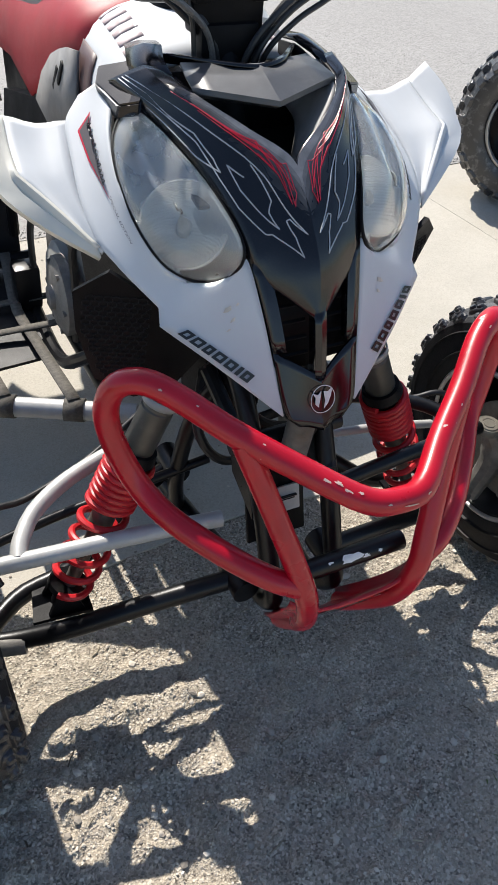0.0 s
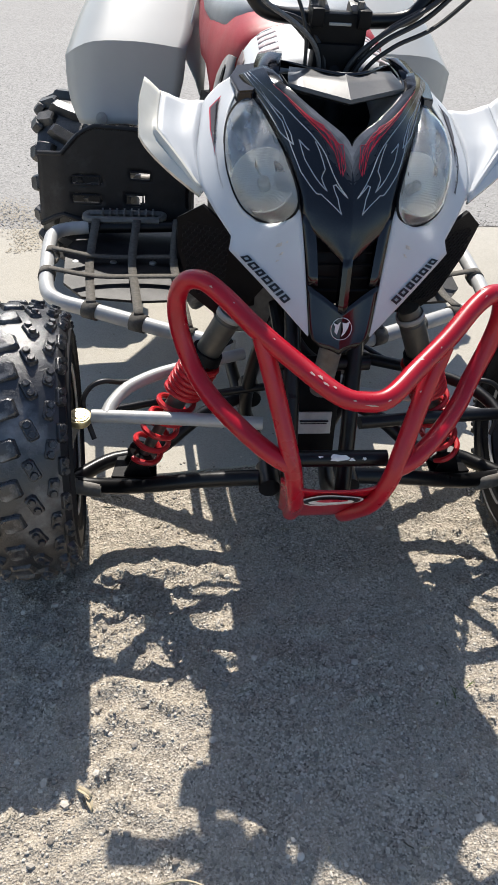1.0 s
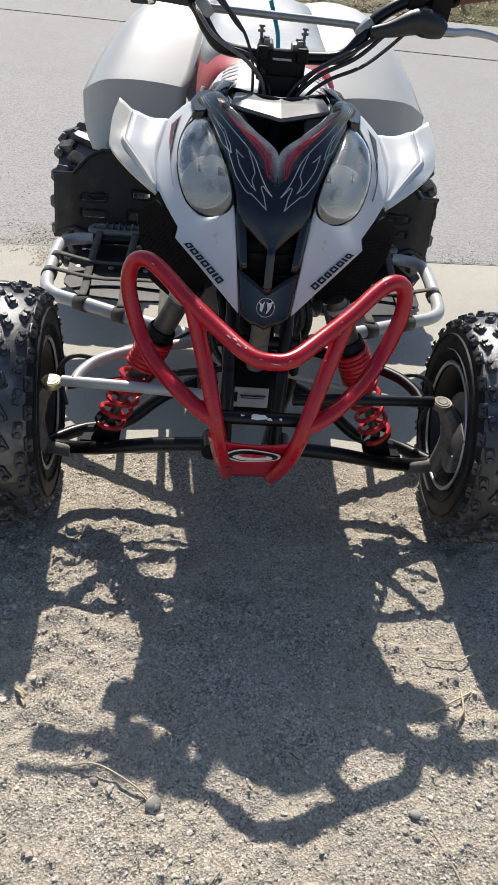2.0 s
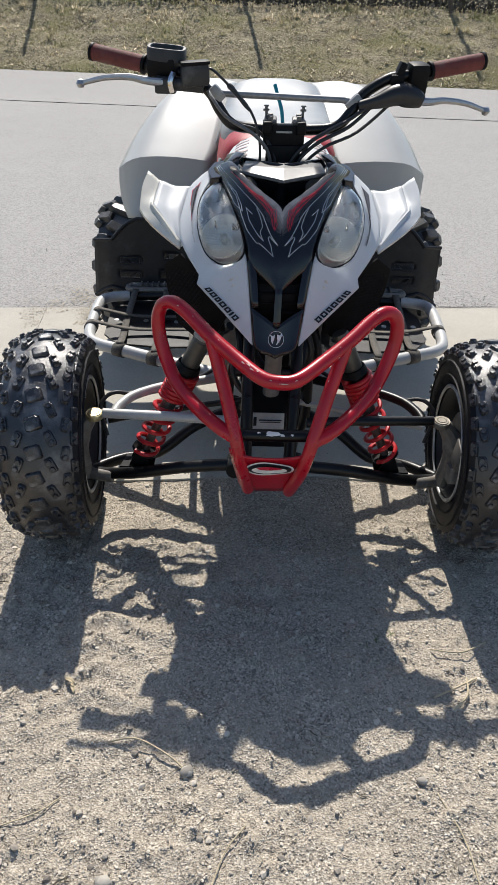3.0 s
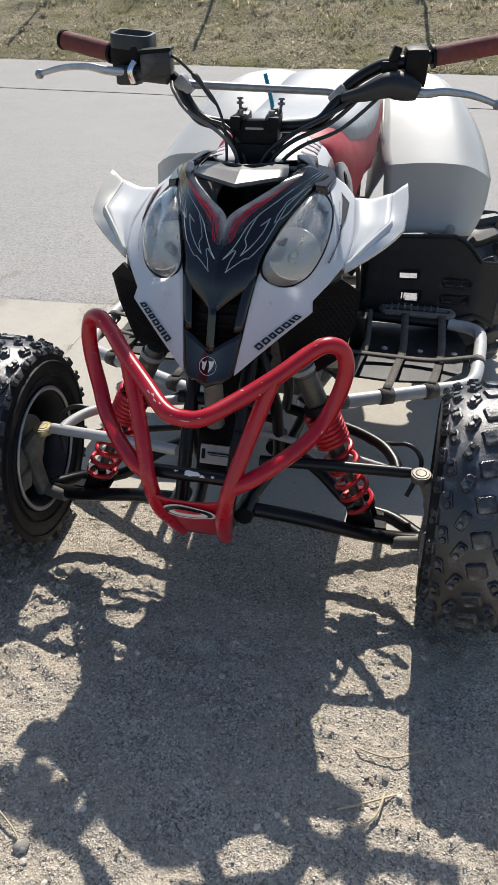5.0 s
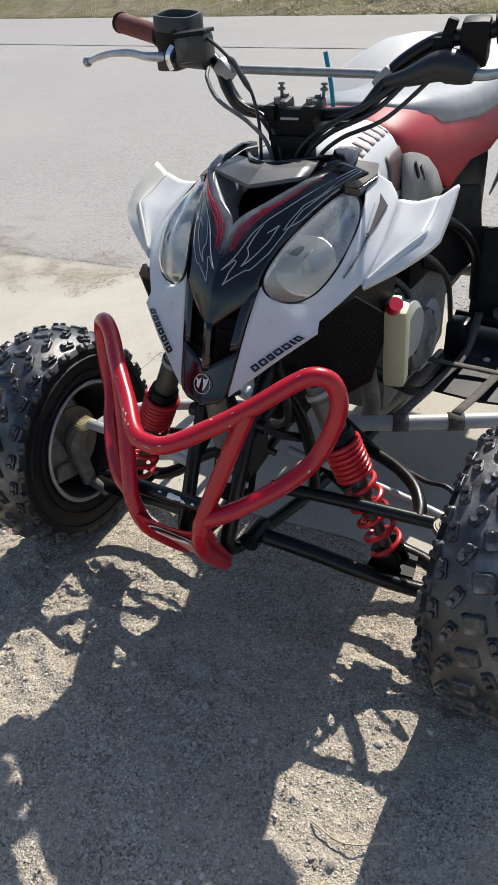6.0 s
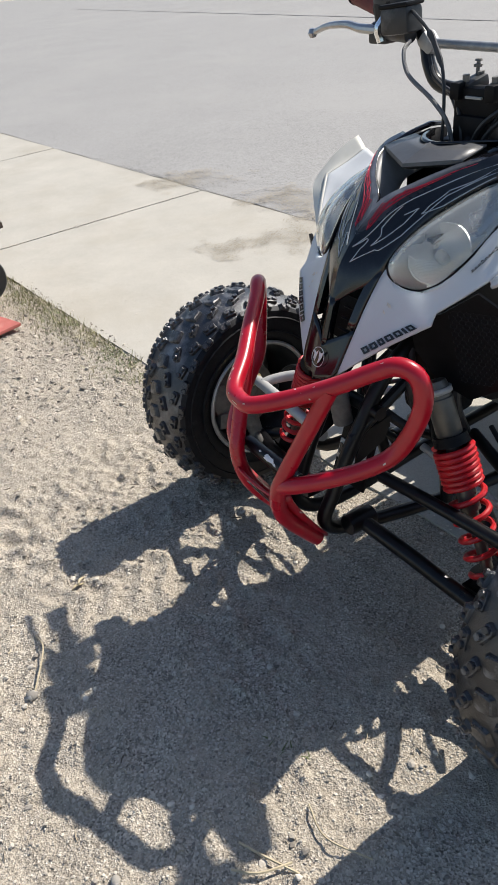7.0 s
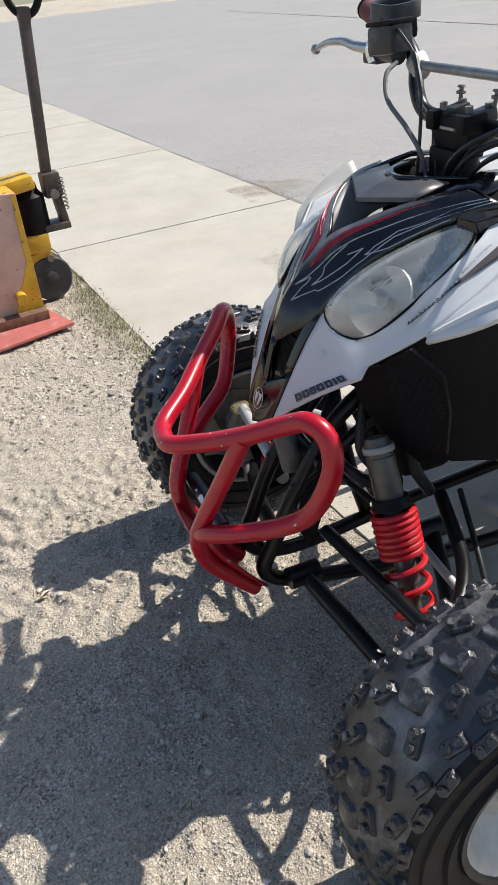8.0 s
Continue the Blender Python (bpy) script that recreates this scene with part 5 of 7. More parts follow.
def suspension(s):
    up_mat = SILVER if s < 0 else BLACKST
    root = new("suspension")
    root.parent = quad
    # lower arm
    low = new("lower_arm")
    low.parent = root
    bm = B()
    tube(bm, crv(mx([(0.07, 0.02, 0.226), (0.18, 0.04, 0.203), (0.29, 0.068, 0.166), (0.36, 0.09, 0.146), (0.415, 0.105, 0.140)], s), 18), 0.0145, 12)
    tube(bm, crv(mx([(0.08, 0.26, 0.238), (0.18, 0.226, 0.200), (0.264, 0.190, 0.146), (0.35, 0.172, 0.137), (0.415, 0.118, 0.139)], s), 18), 0.0145, 12)
    cyl(bm, mx([(0.07, -0.01, 0.227)], s)[0], mx([(0.07, 0.045, 0.227)], s)[0], 0.019)
    cyl(bm, mx([(0.08, 0.23, 0.239)], s)[0], mx([(0.08, 0.29, 0.239)], s)[0], 0.02)
    part("arm_tube", bm, BLACKST, low)
    bm = B()
    plate(bm, mx([(0.262, 0.085, 0.165), (0.345, 0.10, 0.155), (0.335, 0.155, 0.155), (0.262, 0.155, 0.168)], s), (0, 0, 0.006))
    plate(bm, mx([(0.272, 0.090, 0.17), (0.322, 0.098, 0.165), (0.306, 0.10, 0.203), (0.284, 0.095, 0.203)], s), (0, 0.006, 0))
    plate(bm, mx([(0.272, 0.145, 0.17), (0.322, 0.138, 0.165), (0.306, 0.135, 0.203), (0.284, 0.14, 0.203)], s), (0, 0.006, 0))
    part("shock_mount", bm, MATTE, low)
    bm = B()
    tube(bm, crv(mx([(0.36, 0.085, 0.142), (0.40, 0.096, 0.140), (0.425, 0.105, 0.140)], s), 8), [0.0155] * 9, 12)
    part("arm_sleeve", bm, CAST, low, "worn bare arm end")
    # upper arm
    upa = new("upper_arm")
    upa.parent = root
    bm = B()
    tube(bm, crv(mx([(0.085, 0.055, 0.318), (0.20, 0.068, 0.318), (0.375, 0.088, 0.312)], s), 14), 0.0115, 12)
    tube(bm, crv(mx([(0.10, 0.262, 0.325), (0.190, 0.226, 0.325), (0.227, 0.211, 0.325), (0.270, 0.189, 0.325), (0.316, 0.152, 0.324), (0.342, 0.112, 0.319), (0.350, 0.087, 0.314)], s), 18), 0.0115, 12)
    part("arm_tube", bm, up_mat, upa)
    bm = B()
    o = mx([(0.395, 0.088, 0.300)], s)[0]
    lathe(bm, [(0, 0.0), (0.0, 0.019), (0.006, 0.021), (0.012, 0.0205), (0.014, 0.019), (0.0135, 0.0165), (0.0155, 0.0155), (0.0155, 0.011), (0.0145, 0.010), (0.016, 0.009), (0.016, 0.0)], o, (0, -0.1, 1), 24)
    part("ball_joint", bm, GOLD if s < 0 else BRASS, upa, "brass-coloured ball joint cap" if s < 0 else "tarnished ball joint cap")
    # steering rod and brake hose
    arm("tie_rod", mx([(0.05, 0.185, 0.305), (0.238, 0.199, 0.262), (0.307, 0.203, 0.245), (0.385, 0.20, 0.228)], s), 0.0075, SILVER if s > 0 else BLACKST, root)
    arm("brake_hose", mx([(0.375, 0.125, 0.23), (0.395, 0.155, 0.283), (0.385, 0.175, 0.306), (0.36, 0.187, 0.314), (0.315, 0.203, 0.302), (0.22, 0.25, 0.30), (0.12, 0.285, 0.34)], s), 0.0048, CABLE, root, 26)
    # upright, caliper and disc
    kn = new("knuckle")
    kn.parent = root
    bm = B()
    tube(bm, crv(mx([(0.405, 0.092, 0.300), (0.43, 0.088, 0.26), (0.435, 0.088, 0.22), (0.425, 0.10, 0.135)], s), 12), [0.016, 0.018, 0.02, 0.022, 0.024, 0.026, 0.026, 0.024, 0.022, 0.02, 0.019, 0.018, 0.018], 10)
    part("upright", bm, CAST, kn, "rough cast steering knuckle")
    bm = B()
    lathe(bm, [(0, 0.02), (0.0, 0.085), (0.004, 0.085), (0.004, 0.02)], mx([(0.445, 0.085, 0.242)], s)[0], (s, 0, 0), 40)
    part("brake_disc", bm, CAST, kn)
    bm = B()
    block(bm, pose(0.438 * s, 0.015, 0.265, 20, 0, 0), (0.04, 0.05, 0.075), 0.008)
    block(bm, pose(0.425 * s, 0.02, 0.215, -10, 0, 0), (0.03, 0.04, 0.04), 0.006)
    part("brake_caliper", bm, CAST, kn)
    # shock absorber
    sh = new("shock_absorber")
    sh.parent = root
    top, bot = mx([(0.148, 0.115, 0.500), (0.293, 0.118, 0.185)], s)
    d = (bot - top).normalized()
    L = (bot - top).length
    bm = B()
    lathe(bm, [(-0.012, 0.0), (-0.012, 0.017), (0.0, 0.020), (0.016, 0.020), (0.018, 0.0215), (0.08, 0.0215), (0.085, 0.019)], top, d, 28)
    part("reservoir", bm, SHOCKBODY, sh, "dull grey-brown shock body")
    bm = B()
    lathe(bm, [(0.0, 0.0225), (0.010, 0.0225)], top, d, 28)
    part("collar", bm, GREYB, sh, thick=0.002)
    bm = B()
    lathe(bm, [(0.080, 0.0), (0.080, 0.027), (0.096, 0.030), (0.096, 0.0)], top, d, 28)
    part("spring_cap", bm, MATTE, sh)
    bm = B()
    lathe(bm, [(0.08, 0.012), (L * 0.62, 0.0175), (L * 0.62, 0.011), (L, 0.010)], top, d, 20)
    part("damper_rod", bm, SHOCKBODY, sh)
    bm = B()
    u = d.orthogonal().normalized()
    w = d.cross(u)
    pts = []
    turns_a, turns_b = 7.0, 5.0
    for k in range(300):
        f = k / 299
        turns = turns_a * min(f / 0.35, 1) + turns_b * max(0, (f - 0.35) / 0.65)
        z = 0.10 + (L - 0.115) * (0.30 * min(f / 0.35, 1) + 0.70 * max(0, (f - 0.35) / 0.65))
        rr = 0.0305 - 0.002 * f
        a = 2 * math.pi * turns
        pts.append(top + d * z + (u * math.cos(a) + w * math.sin(a)) * rr)
    tube(bm, pts, 0.0053, 8)
    part("coil_spring", bm, SPRING, sh, "red coil spring, tight at its top")
    bm = B()
    lathe(bm, [(L - 0.02, 0.0), (L - 0.02, 0.030), (L - 0.012, 0.031), (L - 0.006, 0.016), (L + 0.02, 0.014), (L + 0.02, 0.0)], top, d, 24)
    part("spring_seat", bm, BLACKST, sh)


for s in (-1, 1):
    suspension(s)


# -- handlebar --
def handlebar():
    root = new("handlebar")
    root.parent = quad
    bm = B()
    half = [(0.0, 0.347, 0.884), (0.06, 0.347, 0.884), (0.112, 0.343, 0.892), (0.140, 0.346, 0.920), (0.165, 0.358, 0.955), (0.215, 0.368, 0.985), (0.26, 0.375, 0.993), (0.42, 0.418, 1.020)]
    full = [Vector((-x, y, z)) for x, y, z in half[:0:-1]] + [Vector(p) for p in half]
    tube(bm, crv(full, 70), 0.0115, 14)
    part("bar", bm, BLACKST, root, "black steel handlebar")
    bm = B()
    tube(bm, [(-0.150, 0.352, 0.953), (-0.135, 0.354, 0.951), (0.125, 0.364, 0.943), (0.142, 0.362, 0.938)], [0.010, 0.0072, 0.0072, 0.011], 12)
    cross = part("crossbar", bm, CROSS, root, "scuffed metal crossbar")
    for s in (-1, 1):
        bm = B()
        block(bm, pose(0.148 * s, 0.354, 0.950 if s < 0 else 0.938, 0, -45 * s, 0), (0.036, 0.026, 0.026), 0.006)
        part("crossbar_clamp", bm, CROSS, cross)
        # grips
        bm = B()
        a, b = Vector((0.308 * s, 0.388, 1.001)), Vector((0.418 * s, 0.4175, 1.0195))
        prof = [0.0165 + (0.0012 if k % 2 else 0) for k in range(23)]
        tube(bm, [a.lerp(b, k / 22) for k in range(23)], prof, 14)
        part("grip", bm, GRIP, root, "faded dark red rubber grip")
        bm = B()
        cyl(bm, b, b + (b - a).normalized() * 0.006, 0.0185, 14)
        part("grip_end", bm, MATTE, root)
        bm = B()
        cyl(bm, a - (b - a).normalized() * 0.006, a, 0.020, 14)
        part("grip_flange", bm, MATTE, root)
    # brake levers
    for s, piv, tip, mid in ((-1, (-0.262, 0.335, 0.972), (-0.430, 0.318, 0.968), (-0.33, 0.322, 0.982)), (1, (0.285, 0.345, 0.946), (0.428, 0.345, 0.930), (0.335, 0.335, 0.950))):
        bm = B()
        path = crv([piv, (Vector(piv) + Vector(mid)) / 2 + Vector((0, -0.004, -0.001)), mid, (Vector(mid) + Vector(tip)) / 2 + Vector((0, -0.002, 0.005)), tip], 20)
        tube(bm, path, [0.0085 - 0.0035 * k / 20 for k in range(21)], 10)
        lathe(bm, [(-0.009, 0.0), (-0.0075, 0.006), (0, 0.0095), (0.0075, 0.006), (0.009, 0.0)], tip, (0, 0, 1), 14)
        part("lever", bm, LEVER, root, "silver lever with a ball end")
    # brake master cylinder with its cup, on one side
    mc = new("master_cylinder")
    mc.parent = root
    bm = B()
    block(bm, pose(-0.193, 0.330, 0.988, 0, -4, 10), (0.058, 0.046, 0.042), 0.009)
    part("fluid_box", bm, GREYPL, mc, "worn black fluid reservoir")
    bm = B()
    block(bm, pose(-0.194, 0.330, 1.011, 0, -4, 10), (0.060, 0.048, 0.007), 0.003)
    part("box_lid", bm, MATTE, mc)
    bm = B()
    cyl(bm, (-0.175, 0.335, 0.965), (-0.275, 0.342, 0.972), 0.013)
    block(bm, pose(-0.255, 0.345, 0.965, 0, 0, 0), (0.045, 0.035, 0.03), 0.006)
    part("cylinder_body", bm, GREYPL, mc)
    bm = B()
    tube(bm, crv([(-0.238, 0.330, 0.990), (-0.244, 0.322, 0.975), (-0.240, 0.326, 0.955)], 8), 0.007, 8)
    part("clamp_bolt", bm, CHROME, mc)
    th = new("throttle_housing")
    th.parent = root
    bm = B()
    block(bm, pose(-0.262, 0.378, 1.000, 8, 0, -10), (0.066, 0.060, 0.050), 0.014)
    part("housing", bm, MATTE, th, "black throttle housing")
    bm = B()
    c = Vector((-0.256, 0.376, 1.024))
    prof = []
    for k in range(29):
        a = 2 * math.pi * k / 28
        e = 4.0
        ca, sa = math.cos(a), math.sin(a)
        rr = (abs(ca) ** e + abs(sa) ** e) ** (-1 / e)
        prof.append((0.041 * rr * ca, 0.031 * rr * sa))
    rows = []
    for f, h in ((1.0, -0.012), (1.0, 0.008), (0.96, 0.012), (0.84, 0.012), (0.80, 0.008), (0.80, 0.0), (0.4, 0.001), (0.05, 0.0012)):
        rows.append([c + Vector((x * f, y * f, h + 0.10 * y * f - 0.08 * x * f)) for x, y in prof])
    sheet(bm, rows)
    part("cup_rim", bm, GREYPL, th, "black dished housing cover")
    # switch block and clutch perch on the other side
    sw = new("switch_block")
    sw.parent = root
    bm = B()
    block(bm, pose(0.276, 0.378, 0.985, 6, 0, 12), (0.042, 0.046, 0.066), 0.010)
    part("housing", bm, MATTE, sw)
    bm = B()
    block(bm, pose(0.238, 0.368, 1.000, 0, 20, 10), (0.016, 0.02, 0.038), 0.004)
    block(bm, pose(0.232, 0.366, 0.985, 0, 0, 10), (0.030, 0.024, 0.020), 0.004)
    part("choke_lever", bm, MATTE, sw)
    bm = B()
    tube(bm, crv([(0.155, 0.338, 0.935), (0.195, 0.338, 0.945), (0.235, 0.344, 0.958), (0.262, 0.346, 0.955), (0.290, 0.345, 0.946)], 16), [0.010, 0.011, 0.012, 0.013, 0.015, 0.017, 0.019, 0.021, 0.022, 0.023, 0.024, 0.024, 0.023, 0.022, 0.020, 0.017, 0.013], 12)
    part("perch_boot", bm, CABLE, sw, "black rubber perch boot")
    # centre clamp
    cl = new("bar_clamp")
    cl.parent = root
    bm = B()
    block(bm, pose(0, 0.344, 0.872, 12, 0, 0), (0.086, 0.042, 0.030), 0.006)
    part("clamp_lower", bm, GREYPL, cl)
    for s in (-1, 1):
        bm = B()
        block(bm, pose(0.030 * s, 0.338, 0.897, 12, 0, 0), (0.027, 0.044, 0.020), 0.005)
        part("clamp_cap", bm, GREYPL, cl)
        for dy in (-0.016, 0.016):
            bm = B()
            cyl(bm, (0.030 * s, 0.338 + dy, 0.900), (0.030 * s, 0.337 + dy, 0.914), 0.0055, 8)
            part("bolt", bm, CAST, cl)
        bm = B()
        tube(bm, [(0.039 * s, 0.352, 0.885), (0.039 * s, 0.355, 0.910), (0.040 * s, 0.357, 0.925)], 0.0030, 8)
        lathe(bm, [(0.0, 0.0), (0.0, 0.0065), (0.004, 0.007), (0.005, 0.003), (0.008, 0.003), (0.009, 0.0065), (0.012, 0.005), (0.012, 0.0)], (0.040 * s, 0.356, 0.919), (0, 0.1, 1), 10)
        part("screw", bm, CAST, cl, "tall rusty screw")
    bm = B()
    block(bm, pose(0, 0.321, 0.888, 10, 0, 0), (0.040, 0.010, 0.012), 0.003)
    part("clamp_bar", bm, MATTE, cl)
    bm = B()
    block(bm, pose(0, 0.326, 0.872), (0.088, 0.030, 0.052), 0.005)
    block(bm, pose(0, 0.320, 0.833), (0.074, 0.034, 0.050), 0.006)
    for x in (-0.036, 0.036):
        block(bm, pose(x, 0.322, 0.892), (0.020, 0.040, 0.026), 0.004)
    part("clamp_block", bm, MATTE, cl, "black squared-off clamp block")
    bm = B()
    block(bm, pose(0, 0.309, 0.884), (0.034, 0.004, 0.004), 0.001)
    part("clamp_slot", bm, GREYB, cl)
    bm = B()
    cyl(bm, (0, 0.347, 0.875), (0, 0.27, 0.72), 0.019)
    part("steering_stem", bm, MATTE, cl)
    bm = B()
    block(bm, pose(0, 0.332, 0.838, 22, 0, 0), (0.050, 0.034, 0.036), 0.007)
    part("stem_bracket", bm, GREYPL, cl)
    # cables
    for i, (pts, r) in enumerate((([(-0.170, 0.330, 1.000), (-0.156, 0.324, 0.999), (-0.125, 0.328, 0.973), (-0.095, 0.322, 0.945), (-0.070, 0.310, 0.918), (-0.052, 0.298, 0.87), (-0.048, 0.292, 0.80)], 0.0028),
                   ([(-0.165, 0.325, 0.958), (-0.152, 0.300, 0.945), (-0.122, 0.285, 0.914), (-0.062, 0.283, 0.880), (-0.03, 0.29, 0.84), (-0.02, 0.30, 0.76)], 0.0036),
                   ([(-0.155, 0.352, 0.942), (-0.134, 0.338, 0.912), (-0.100, 0.334, 0.894), (-0.055, 0.322, 0.882), (-0.02, 0.306, 0.84), (-0.01, 0.303, 0.76)], 0.0036),
                   ([(0.19, 0.338, 0.945), (0.13, 0.325, 0.905), (0.06, 0.300, 0.870), (0.02, 0.295, 0.83), (0.0, 0.30, 0.76)], 0.0042),
                   ([(0.20, 0.345, 0.950), (0.14, 0.332, 0.895), (0.07, 0.308, 0.862), (0.03, 0.30, 0.82), (0.02, 0.305, 0.76)], 0.0042),
                   ([(0.23, 0.360, 0.965), (0.15, 0.340, 0.915), (0.08, 0.318, 0.880), (0.04, 0.305, 0.84), (0.03, 0.305, 0.77)], 0.0036),
                   ([(0.24, 0.35, 0.955), (0.16, 0.335, 0.885), (0.09, 0.315, 0.855), (0.05, 0.312, 0.82), (0.04, 0.315, 0.77)], 0.0036),
                   ([(-0.14, 0.345, 0.935), (-0.115, 0.335, 0.905), (-0.07, 0.33, 0.88), (-0.03, 0.315, 0.84), (0.0, 0.31, 0.78)], 0.0036))):
        bm = B()
        tube(bm, crv(pts, 28), r, 8)
        part("cable", bm, HOSE if i == 1 else CABLE, root, "grey braided brake hose" if i == 1 else "")
    bm = B()
    tube(bm, crv([(-0.125, 0.328, 0.973), (-0.110, 0.325, 0.960), (-0.075, 0.313, 0.924)], 8), [0.003, 0.0055, 0.006, 0.006, 0.005, 0.0045, 0.005, 0.005, 0.003], 8)
    part("cable_adjuster", bm, CABLE, root)


handlebar()


# -- tank cover, seat and rear --
def dome(rows_spec, n=17, flat=2.6):
    """Rows of arches: each (y, half width, z at the sides, z at the top)."""
    rows = []
    for y, w, z0, z1 in rows_spec:
        row = []
        for k in range(n):
            a = math.pi * k / (n - 1)
            ca, sa = math.cos(a), math.sin(a)
            rr = (abs(ca) ** flat + abs(sa) ** flat) ** (-1 / flat)
            row.append(Vector((-w * ca * rr, y, z0 + (z1 - z0) * sa * rr)))
        rows.append(row)
    return rows


TANK = [(0.325, 0.140, 0.72, 0.815), (0.36, 0.143, 0.72, 0.826), (0.42, 0.140, 0.71, 0.839), (0.49, 0.136, 0.70, 0.846), (0.54, 0.126, 0.70, 0.834), (0.58, 0.110, 0.70, 0.812)]


def tank_point(y, deg, lift=0.0):
    """A place on the tank cover: deg is the turn round the arch, 0 at the side foot and 90 on top (x > 0)."""
    ys = [r[0] for r in TANK]
    w, z0, z1 = (float(np.interp(y, ys, [r[i] for r in TANK])) for i in (1, 2, 3))
    a, flat = radians(deg), 3.2
    ca, sa = math.cos(a), math.sin(a)
    rr = (ca ** flat + sa ** flat) ** (-1 / flat)
    return Vector(((w + lift) * ca * rr, y, z0 + (z1 - z0 + lift) * sa * rr))


def tank():
    root = new("tank_cover")
    root.parent = quad
    bm = B()
    sheet(bm, dome(TANK, 25, 3.2))
    part("cover", bm, WHITE, root, "white tank cover with a faded model mark", thick=0.004)
    bm = B()
    lathe(bm, [(0, 0.0), (0.0, 0.036), (0.012, 0.040), (0.022, 0.036), (0.026, 0.02), (0.026, 0.0)], (0, 0.475, 0.834), (0, 0, 1), 24)
    part("fuel_cap", bm, MATTE, root, "black fuel cap")
    bm = B()
    tube(bm, crv([(0.004, 0.470, 0.855), (-0.002, 0.472, 0.90), (-0.010, 0.478, 0.925), (-0.022, 0.487, 0.957)], 14), 0.0042, 8)
    part("vent_hose", bm, BLUEHOSE, root, "short blue vent hose")
    for s in (-1, 1):
        for k in range(8):
            y = 0.365 + 0.024 * k
            bm = B()
            sheet(bm, [mx([tank_point(yy, d, 0.0018) for yy in (y, y + 0.014)], s) for d in (49, 52, 55, 58, 61)])
            part("model_bar", bm, FADEINK, root, thick=0.0006)
        bm = B()
        sheet(bm, [mx([tank_point(0.40 + 0.11 * f + 0.02 * g, 12 + 26 * g, 0.0032) for f in np.linspace(0, 1, 7)], s) for g in np.linspace(0, 1, 5)])
        part("side_decal", bm, DARKRED, root, thick=0.0006)
        # dusty grey side panel under the seat, with dark slots along its upper edge
        bm = B()
        sheet(bm, [mx(r, s) for r in ([(0.150, 0.455, 0.675), (0.158, 0.50, 0.670), (0.160, 0.57, 0.670), (0.158, 0.66, 0.680)], [(0.146, 0.462, 0.735), (0.153, 0.50, 0.735), (0.154, 0.56, 0.735), (0.153, 0.625, 0.728)], [(0.138, 0.470, 0.795), (0.144, 0.50, 0.792), (0.144, 0.54, 0.780), (0.146, 0.585, 0.762)])])
        part("side_panel", bm, VENT, root, "dusty grey vented side panel", thick=0.005)
        for k in range(4):
            bm = B()
            block(bm, pose((0.1515 + 0.0005 * k) * s, 0.515 + 0.028 * k, 0.757 - 0.013 * k, 24, -9 * s, 0), (0.006, 0.010, 0.034), 0.002)
            part("vent_slot", bm, MATTE, root)


tank()


def seat():
    root = new("seat")
    root.parent = quad
    bm = B()
    rows = dome([(0.475, 0.116, 0.785, 0.825), (0.52, 0.132, 0.768, 0.843), (0.58, 0.143, 0.735, 0.848), (0.65, 0.152, 0.698, 0.848), (0.70, 0.157, 0.672, 0.842), (0.82, 0.162, 0.700, 0.828), (0.95, 0.166, 0.69, 0.825), (1.08, 0.165, 0.71, 0.833), (1.20, 0.16, 0.75, 0.853), (1.32, 0.145, 0.80, 0.872), (1.40, 0.12, 0.82, 0.868)], 25, 3.4)
    sheet(bm, rows)
    part("seat_sides", bm, REDMAT, root, "faded red vinyl seat sides", thick=0.004)
    bm = B()
    rows = dome([(0.585, 0.045, 0.832, 0.851), (0.60, 0.085, 0.824, 0.854), (0.64, 0.115, 0.810, 0.856), (0.69, 0.134, 0.797, 0.855), (0.76, 0.143, 0.786, 0.846), (0.86, 0.153, 0.775, 0.837), (0.98, 0.160, 0.775, 0.834), (1.1, 0.159, 0.787, 0.843), (1.2, 0.153, 0.808, 0.862), (1.3, 0.138, 0.832, 0.880), (1.38, 0.10, 0.85, 0.877)], 21, 4.0)
    sheet(bm, rows)
    part("seat_top", bm, SEATTOP, root, "silver-grey vinyl seat top", thick=0.005)


seat()


